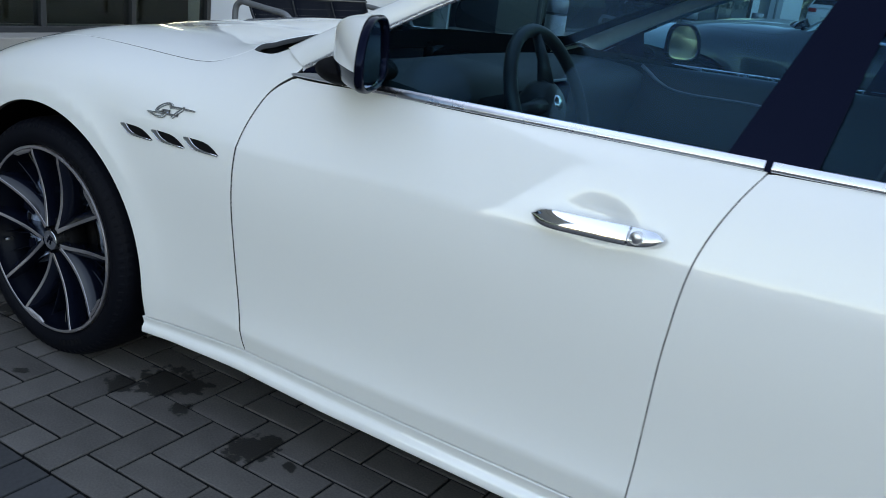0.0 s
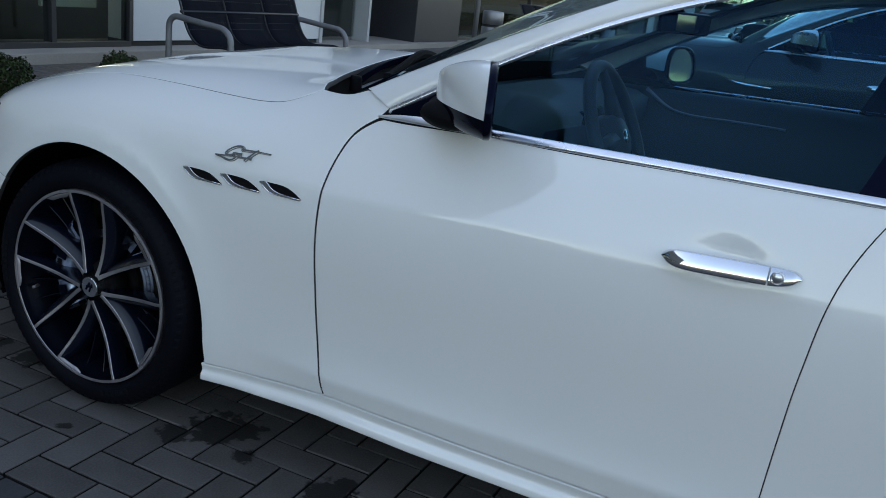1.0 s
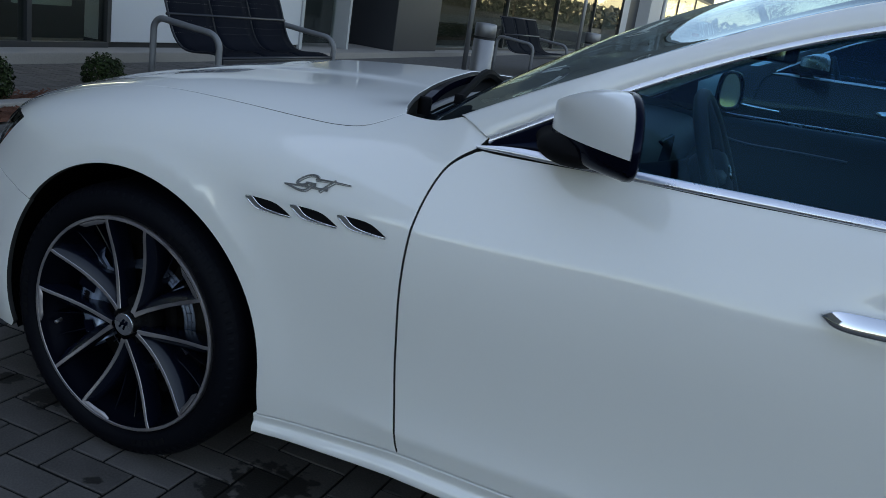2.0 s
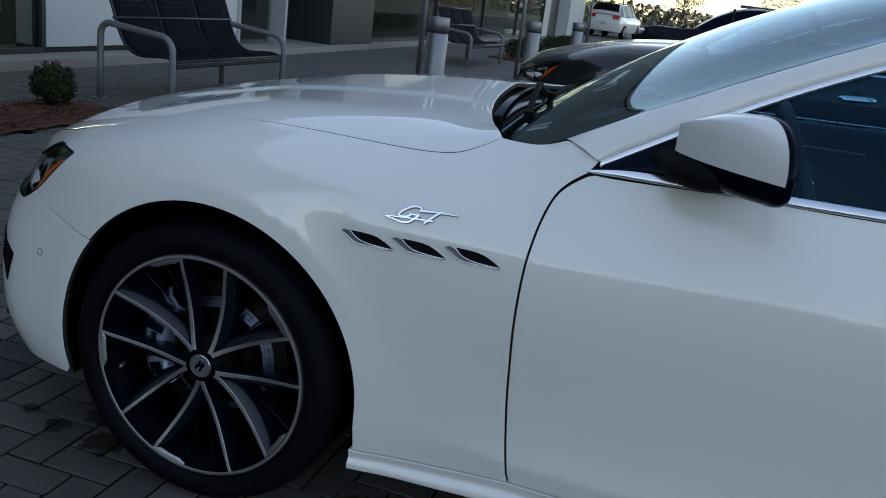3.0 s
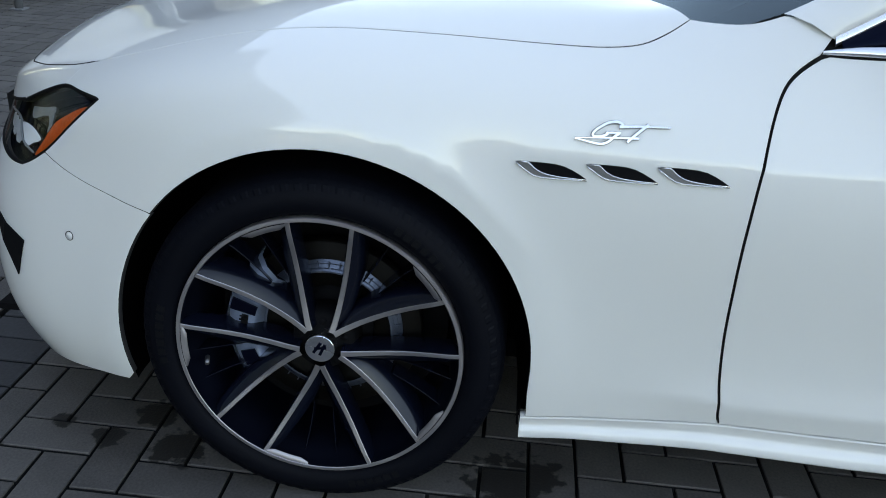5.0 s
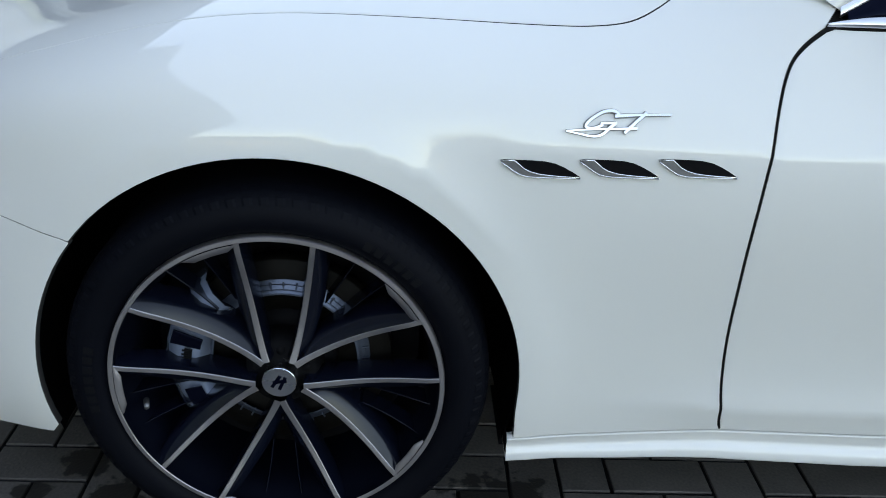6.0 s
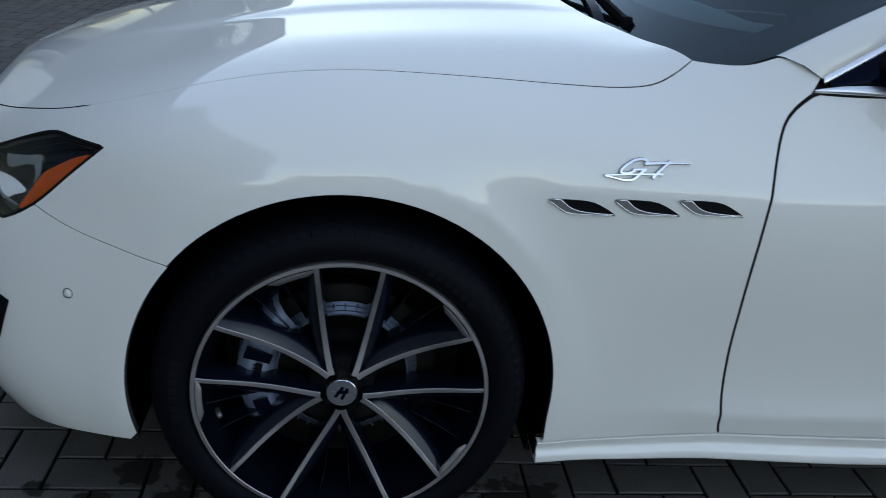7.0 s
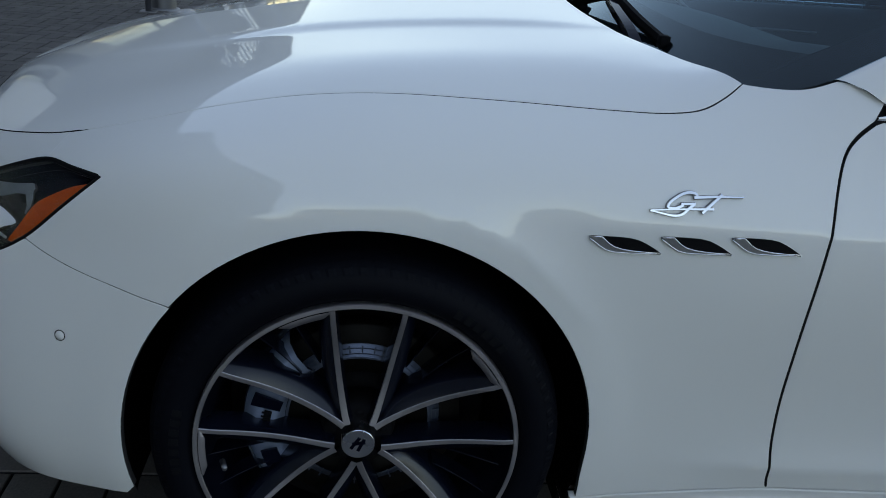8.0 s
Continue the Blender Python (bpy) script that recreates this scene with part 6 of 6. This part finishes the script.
bm = bmesh.new()
rnd = random.Random(4)
nx, ny = 26, 60
gv = [[bm.verts.new((-4.08 + 0.76 * i / nx, 0.6 + 3.62 * j / ny, 0.012 + 0.03 * max(0, math.sin(math.pi * i / nx)) ** 0.5 * max(0, math.sin(math.pi * j / ny)) ** 0.3 + rnd.uniform(0, 0.012))) for j in range(ny + 1)] for i in range(nx + 1)]
for i in range(nx):
    for j in range(ny):
        bm.faces.new((gv[i][j], gv[i + 1][j], gv[i + 1][j + 1], gv[i][j + 1]))
for k in range(2600):
    x, y = rnd.uniform(-4.08, -3.32), rnd.uniform(0.6, 4.22)
    a, l_ = rnd.uniform(0, 6.28), rnd.uniform(0.012, 0.035)
    d, e = Vector((math.cos(a), math.sin(a), rnd.uniform(-0.4, 0.4))) * l_, Vector((-math.sin(a), math.cos(a), rnd.uniform(-0.4, 0.4))) * 0.006
    c = Vector((x, y, 0.05 + rnd.uniform(-0.01, 0.012)))
    bm.faces.new([bm.verts.new(q) for q in (c - d - e, c + d - e, c + d + e, c - d + e)])
tagged(part("mulch_bed", bm, MULCH), "red-brown bark mulch in a planting bed", "mulch", "", "stuff")
structure("bed_edging", box_bm(-3.72, -3.60, 0.6, 3.08, -0.01, 0.075, 0.012), CONCRETE, "pale concrete edging stone in the bed", "kerb")
for k, (x, y, r, h_) in enumerate(((-3.85, 3.92, 0.20, 0.34), (-3.86, 2.85, 0.20, 0.33), (-3.84, 1.8, 0.2, 0.33), (-3.86, 0.95, 0.19, 0.3))):
    shrub((x, y, 0.03), r * 0.86, h_, 11 + k, 2300, 0.015)
for k in range(10):
    y = 17.4 + 0.7 * k + (1.3 if k > 3 else 0)
    shrub((-3.3 - 0.05 * (k % 3), y, rise(y) + 0.02), 0.26, 0.46, 40 + k, 420, 0.03)
structure("far_mulch", box_bm(-3.8, -2.9, 17.0, 26.4, -0.05, 0.065, 0.01), MULCH, "red-brown mulch bed by the far bench", "mulch")

# ---- other vehicles ----
BLACKPAINT = mat("black_car_paint", (0.004, 0.0045, 0.006), 0.3, 0, 0.1, 3, 900, 0, 0.6, 0.02, spec=0.25)
black_car = copy_thing(car, pose(0.30, 4.95, 0.0))
black_car.name = "parked_car"
black_car.scale = (1.03, 1.03, 1.10)
tagged(black_car, "black tall-bonneted car parked two bays away", "car")
for ob in list(black_car.children_recursive):
    if ob.name.startswith(("fender_badge", "letter_", "fender_vent", "vent_")):
        bpy.data.objects.remove(ob)
for ob in black_car.children_recursive:
    if ob.type == "MESH" and ob.material_slots and ob.material_slots[0].material == PAINT:
        ob.material_slots[0].link = "OBJECT"
        ob.material_slots[0].material = SATIN if ob.name.startswith("mirror_cap") else BLACKPAINT
trim_line = [(0.60, 0.0, 0.735), (0.66, -0.012, 0.722), (0.74, -0.014, 0.717), (0.90, -0.014, 0.716)]
part("side_trim", tube_bm([Vector(p) for p in trim_line], [0.003, 0.010, 0.011, 0.008], 8), CHROME, black_car, "chrome side trim", True)


def suv(name, label, paint, at, turn):
    """A tall estate, 4.6 m long along x, nose at -x."""
    v = thing(name, label, "car", at, turn)
    W = 0.92
    low = smooth_line([(-2.28, 0, 0.55), (-2.2, 0, 0.92), (-1.5, 0, 1.04), (-1.0, 0, 1.08), (0.0, 0, 1.10), (1.5, 0, 1.12), (2.2, 0, 1.08), (2.28, 0, 0.75)], 30)
    rows = []
    for x, _, z in low:
        inset = 0.10 * (abs(x) / 2.28) ** 4
        rows.append([(x, -W + inset + 0.06, 0.30), (x, -W + inset, 0.45), (x, -W + inset - 0.01, 0.75), (x, -W + inset + 0.04, z - 0.03), (x, -W + inset + 0.14, z), (x, W - inset - 0.14, z), (x, W - inset - 0.04, z - 0.03), (x, W - inset + 0.01, 0.75), (x, W - inset, 0.45), (x, W - inset - 0.06, 0.30)])
    loft(rows, paint, "body", v, "", True)
    for x in (-2.28, 2.28):
        part("bumper", box_bm(x - 0.06, x + 0.06, -0.80, 0.80, 0.30, 0.80, 0.05, 3), paint, v, "", True)
    top = smooth_line([(-1.05, 0, 1.07), (-0.35, 0, 1.52), (0.3, 0, 1.66), (1.3, 0, 1.65), (1.95, 0, 1.55), (2.22, 0, 1.12)], 26)
    rows = []
    for x, _, z in top:
        f = (z - 1.07) / 0.6
        hw = W - 0.06 - 0.20 * f
        rows.append([(x, -hw, z - 0.03), (x, -hw + 0.12, z), (x, 0, z + 0.03), (x, hw - 0.12, z), (x, hw, z - 0.03)])
    loft(rows[6:21], paint, "roof", v, "", True)
    loft(rows[:7], BLACKGLOSS, "windscreen", v, "dark windscreen", True)
    loft(rows[20:], paint, "tailgate", v, "", True)
    loft([[(x + 0.03, y * 0.88, z + 0.012) for x, y, z in row] for row in rows[20:25]], BLACKMATT, "rear_window", v, "dark rear window", True)
    for sgn in (-1, 1):
        pts = [(x, sgn * (W - 0.05 - 0.20 * max(0, (z - 1.07)) / 0.6), z - 0.035) for x, _, z in top[1:-1]]
        base_ = [(x, sgn * (W - 0.05), 1.08) for x, _, z in top[1:-1]]
        loft([pts, base_], BLACKGLOSS, "side_window", v, "dark side windows", False)
        for x in (-0.25, 0.75, 1.75):
            part("pillar", tube_bm([(x, sgn * (W - 0.045), 1.08), (x + 0.04, sgn * (W - 0.235), 1.60)], 0.035, 6), paint, v)
        part("tail_lamp", box_bm(2.18, 2.32, sgn * 0.62 - 0.18, sgn * 0.62 + 0.18, 0.92, 1.10, 0.03), mat("red_lamp", (0.55, 0.02, 0.02), 0.2, coat=1.0), v, "red tail lamp")
        part("head_lamp", box_bm(-2.30, -2.05, sgn * 0.66 - 0.16, sgn * 0.66 + 0.16, 0.78, 0.93, 0.03), CHROME, v, "bright headlamp")
        part("roof_rail", tube_bm([(-0.1, sgn * 0.62, 1.70), (1.7, sgn * 0.62, 1.68)], 0.018, 8), STEELGREY, v, "", True)
        for x in (-1.4, 1.42):
            bm = turned_bm([(0.0, -0.01), (0.20, -0.012), (0.24, -0.02), (0.33, -0.015), (0.34, 0.02), (0.34, 0.2)], 32)
            wob = part("wheel", bm, RUBBER, v, "dark road wheel", True)
            wob.matrix_basis = pose(x, sgn * (W - 0.0), 0.34, 0, 0, 0 if sgn < 0 else 180)
            part("rim", turned_bm([(0.0, -0.024), (0.19, -0.020), (0.21, -0.014)], 24), STAINLESS, wob, "", True)
    part("plate", box_bm(2.335, 2.345, -0.16, 0.16, 0.62, 0.74, 0.003), PANELGREY, v, "blank pale number plate")
    return v


suv("parked_suv", "white estate car parked by the facade, seen from behind", PAINT, (-4.5, 45.0, rise(45)), -98)
suv("parked_suv", "dark navy off-road car parked beyond the black saloon", mat("navy_paint", (0.005, 0.007, 0.014), 0.3, 0, 0.1, 3, 900, 0, 0.05, spec=0.08), (1.35, 21.6, rise(21)), 0).scale = (1.05, 1.05, 1.06)

# ---- distant trees and buildings ----
def tree(at, h_, seed, kind="tree"):
    rnd = random.Random(seed)
    t = thing("tree", "leafy tree at the edge of the lot", "tree", at, rnd.uniform(0, 360), "trees round the lot")
    bm = bmesh.new()
    tube_bm([(0, 0, -0.3), (0.05, 0, h_ * 0.25), (0.1, 0.1, h_ * 0.55), (0.0, 0.1, h_ * 0.85)], [0.022 * h_, 0.016 * h_, 0.010 * h_, 0.003 * h_], 8, bm)
    tips = []
    for k in range(12):
        a, z0 = rnd.uniform(0, 6.28), rnd.uniform(0.25, 0.7) * h_
        l_ = rnd.uniform(0.18, 0.34) * h_
        p1 = Vector((math.cos(a) * l_, math.sin(a) * l_, z0 + l_ * rnd.uniform(0.3, 0.9)))
        tube_bm([(0.05, 0.03, z0), p1 * 0.5 + Vector((0, 0, z0 * 0.45)), p1], [0.008 * h_, 0.005 * h_, 0.002 * h_], 5, bm)
        tips.append(p1)
    part("trunk", bm, BARK, t)
    bm = bmesh.new()
    for k in range(2600):
        c = rnd.choice(tips) + Vector((rnd.gauss(0, 0.10), rnd.gauss(0, 0.10), rnd.gauss(0.03, 0.09))) * h_
        u = Vector((rnd.gauss(0, 1), rnd.gauss(0, 1), rnd.gauss(0, 1))).normalized()
        v = u.orthogonal().normalized()
        s2 = 0.018 * h_ * rnd.uniform(0.5, 1.2)
        bm.faces.new([bm.verts.new(c + u * s2 * a + v * s2 * b_) for a, b_ in ((-1, 0), (0, 0.6), (1, 0), (0, -0.6))])
    part("crown", bm, LEAFMID, t)
    return t


rnd = random.Random(9)
base_tree = tree((60, -50, 0), 9.0, 3)
base_two = tree((70, -30, 0), 8.0, 5)
k = 0
for a in np.arange(-118, 62, 5.0):
    r = rnd.uniform(55, 85)
    x, y = 5 + r * math.cos(radians(a)), r * math.sin(radians(a))
    sc = rnd.uniform(0.7, 1.15)
    t_ = copy_thing((base_tree, base_two)[k % 2], pose(x, y, rise(y), 0, 0, rnd.uniform(0, 360)))
    t_.scale = (sc, sc, sc)
    k += 1
for x, y in ((19, 30), (24, 40), (20, 48), (27, 22), (32, 33), (17, 57), (-2, 62), (4, 58), (9, 64), (15, 60), (22, 63), (-9, 75), (30, 66)):
    t_ = copy_thing((base_tree, base_two)[k % 2], pose(x, y, rise(y), 0, 0, rnd.uniform(0, 360)))
    if y > 56:
        t_.scale = (0.42, 0.42, 0.5)
    k += 1

# a hedge along the lot's edge
rnd = random.Random(77)
bm = bmesh.new()
for k in range(7000):
    x, y, z = 15.9 + rnd.gauss(0, 0.35), rnd.uniform(16, 60), rnd.uniform(0.05, 1) ** 0.7 * 1.9
    z *= 1 + 0.25 * noise.noise(Vector((y * 0.5, 3.1, 0)))
    u = Vector((rnd.gauss(0, 1), rnd.gauss(0, 1), rnd.gauss(0, 1))).normalized()
    v = u.orthogonal().normalized()
    s2 = rnd.uniform(0.06, 0.15)
    bm.faces.new([bm.verts.new(Vector((x, y, z + rise(y))) + u * s2 * a + v * s2 * b_) for a, b_ in ((-1, 0), (0, 0.6), (1, 0), (0, -0.6))])
tagged(part("hedge", bm, LEAFMID), "green hedge along the edge of the lot", "hedge", "", "stuff")
# woods that close the horizon
bm = bmesh.new()
for k in range(24000):
    deg = rnd.uniform(-178, 56) if k % 3 else rnd.uniform(56, 104)
    a, low_ = radians(deg), 0.36 if deg > 56 else 1.0
    r = rnd.uniform(92, 110)
    x, y = r * math.cos(a), r * math.sin(a)
    z = rnd.uniform(0, 1) ** 0.8 * low_ * (7.5 + 3.0 * noise.noise(Vector((x * 0.06, y * 0.06, 1.7))) + 1.5 * noise.noise(Vector((x * 0.3, y * 0.3, 5.0))))
    u = Vector((rnd.gauss(0, 1), rnd.gauss(0, 1), rnd.gauss(0, 1))).normalized()
    v = u.orthogonal().normalized()
    s2 = rnd.uniform(0.5, 1.3) * (0.4 if deg > 56 else 1.0)
    bm.faces.new([bm.verts.new(Vector((x, y, z)) + u * s2 * c + v * s2 * d) for c, d in ((-1, 0), (0, 0.6), (1, 0), (0, -0.6))])
tagged(part("far_woods", bm, mat("far_woods_green", (0.040, 0.044, 0.028), 0.7, 0, 0.4, 0.1, 4, 0, island=1.2)), "dark green woods along the horizon", "woods", "", "stuff")

# ---- block paving in herringbone, with a charcoal border ----
L_, W_, H_ = 0.2055, 0.1028, 0.03
JOINT = 0.0078


def brick_mesh(lx, ly, material):
    """Top of a paver with worn edges, lx by ly over the joints."""
    bm = bmesh.new()
    hx, hy = lx / 2 - JOINT / 2, ly / 2 - JOINT / 2
    rows = [[(sx * (hx - i), sy * (hy - i), z) for sx, sy in ((-1, -1), (1, -1), (1, 1), (-1, 1))] for i, z in ((0, -H_), (0, -0.0045), (0, -0.0016), (0.0014, 0.0))]
    vs = [[bm.verts.new(p) for p in row] for row in rows]
    for a, b_ in zip(vs, vs[1:]):
        for i in range(4):
            bm.faces.new((a[i], a[(i + 1) % 4], b_[(i + 1) % 4], b_[i]))
    bm.faces.new(vs[-1])
    me = bpy.data.meshes.new("paver")
    bm.to_mesh(me)
    bm.free()
    me.materials.append(material)
    me.materials.append(SANDJOINT)
    for i in range(4):
        me.polygons[i].material_index = 1
    return me


ORIGIN = (0.008, -0.047)
EDGE_Y, EDGE_X = -0.357, -0.80
AREAS = ((EDGE_X, 7.4, EDGE_Y, 9.5), (-5.5, 7.4, -6.0, EDGE_Y - L_), (-5.5, EDGE_X - L_, EDGE_Y - L_, 9.5))
cells = []
for n_ in range(-130, 150):
    for m_ in range(-75, 75):
        for ox, oy, lx, ly in ((0, 0, L_, W_), (3, 0, W_, L_)):
            x = ORIGIN[0] + (n_ + 2 * m_ + ox) * W_
            y = ORIGIN[1] + (n_ - 2 * m_ + oy) * W_
            if not (-5.8 < x < 7.5 and -6.3 < y < 9.7):
                continue
            for ax, bx, ay, by in AREAS:
                x0, x1, y0, y1 = max(x, ax), min(x + lx, bx), max(y, ay), min(y + ly, by)
                if x1 - x0 > 0.022 and y1 - y0 > 0.022 and not (-4.04 < (x0 + x1) / 2 < -3.36 and 0.64 < (y0 + y1) / 2 < 4.18):
                    cells.append((x0, x1, y0, y1, "grey"))
# charcoal courses that frame the bay
for k in range(81):
    x = EDGE_X - L_ + k * W_
    cells.append((x, x + W_, EDGE_Y - L_, EDGE_Y, "dark"))
for k in range(96):
    y = EDGE_Y + k * W_
    cells.append((EDGE_X - L_, EDGE_X, y, y + W_, "dark"))
paving = tagged(new("pavement"), "grey herringbone block paving with a charcoal border", "paving", "", "structure")
mid_ = lambda c: ((c[0] + c[1]) / 2, (c[2] + c[3]) / 2)
near = set(sorted(cells, key=lambda c: (max(0, -0.75 - mid_(c)[0]) + max(0, mid_(c)[0] - 1.15)) * 3 + abs(mid_(c)[1] - 0.05) * 1.6)[:290])
meshes = {}
rnd = random.Random(21)
rest = {"grey": ([], [], []), "dark": ([], [], [])}
for c in cells:
    (x, y), nm = mid_(c), c[4]
    key = (round(c[1] - c[0], 4), round(c[3] - c[2], 4), nm)
    if key not in meshes:
        meshes[key] = brick_mesh(key[0], key[1], PAVER if nm == "grey" else PAVERDARK)
    z = rise(y) + rnd.uniform(-0.001, 0.001)
    tilt = (rnd.uniform(-0.25, 0.25), rnd.uniform(-0.25, 0.25))
    if c in near:
        ob = new("paver", meshes[key])
        ob.parent = paving
        ob.matrix_basis = pose(x, y, z, tilt[0], tilt[1], rnd.uniform(-0.4, 0.4))
    else:
        V, F_, I_ = rest[nm]
        b0 = len(V)
        for v in meshes[key].vertices:
            V.append((x + v.co.x, y + v.co.y, z + v.co.z + v.co.x * radians(tilt[1]) + v.co.y * radians(tilt[0])))
        I_ += [p.material_index for p in meshes[key].polygons]
        F_ += [[b0 + i for i in p.vertices] for p in meshes[key].polygons]
for nm, m in (("grey", PAVER), ("dark", PAVERDARK)):
    me = bpy.data.meshes.new("paving_rest")
    me.from_pydata(rest[nm][0], [], rest[nm][1])
    me.materials.append(m)
    me.materials.append(SANDJOINT)
    me.polygons.foreach_set("material_index", rest[nm][2])
    ob = new("paving_rest", me)
    ob.parent = paving
    tagged(ob, "", "", "", "stuff")
far_ = structure("forecourt", box_bm(-5.55, 7.5, 9.5, 60, -0.4, -0.3), PAVER, "grey paved forecourt beyond the bays", "paving")
for v in far_.data.vertices:
    v.co.z = rise(v.co.y) + 0.0 + (-0.006 if v.co.z > -0.35 else -0.1)
side = structure("bay_paving", box_bm(7.4, 7.5, -12, 9.5, -0.1, -0.002), PAVER, "grey paving behind the bays", "paving")
structure("drive", box_bm(-5.55, 7.4, -12, -6.0, -0.1, -0.002), PAVER, "grey paving of the drive", "paving")
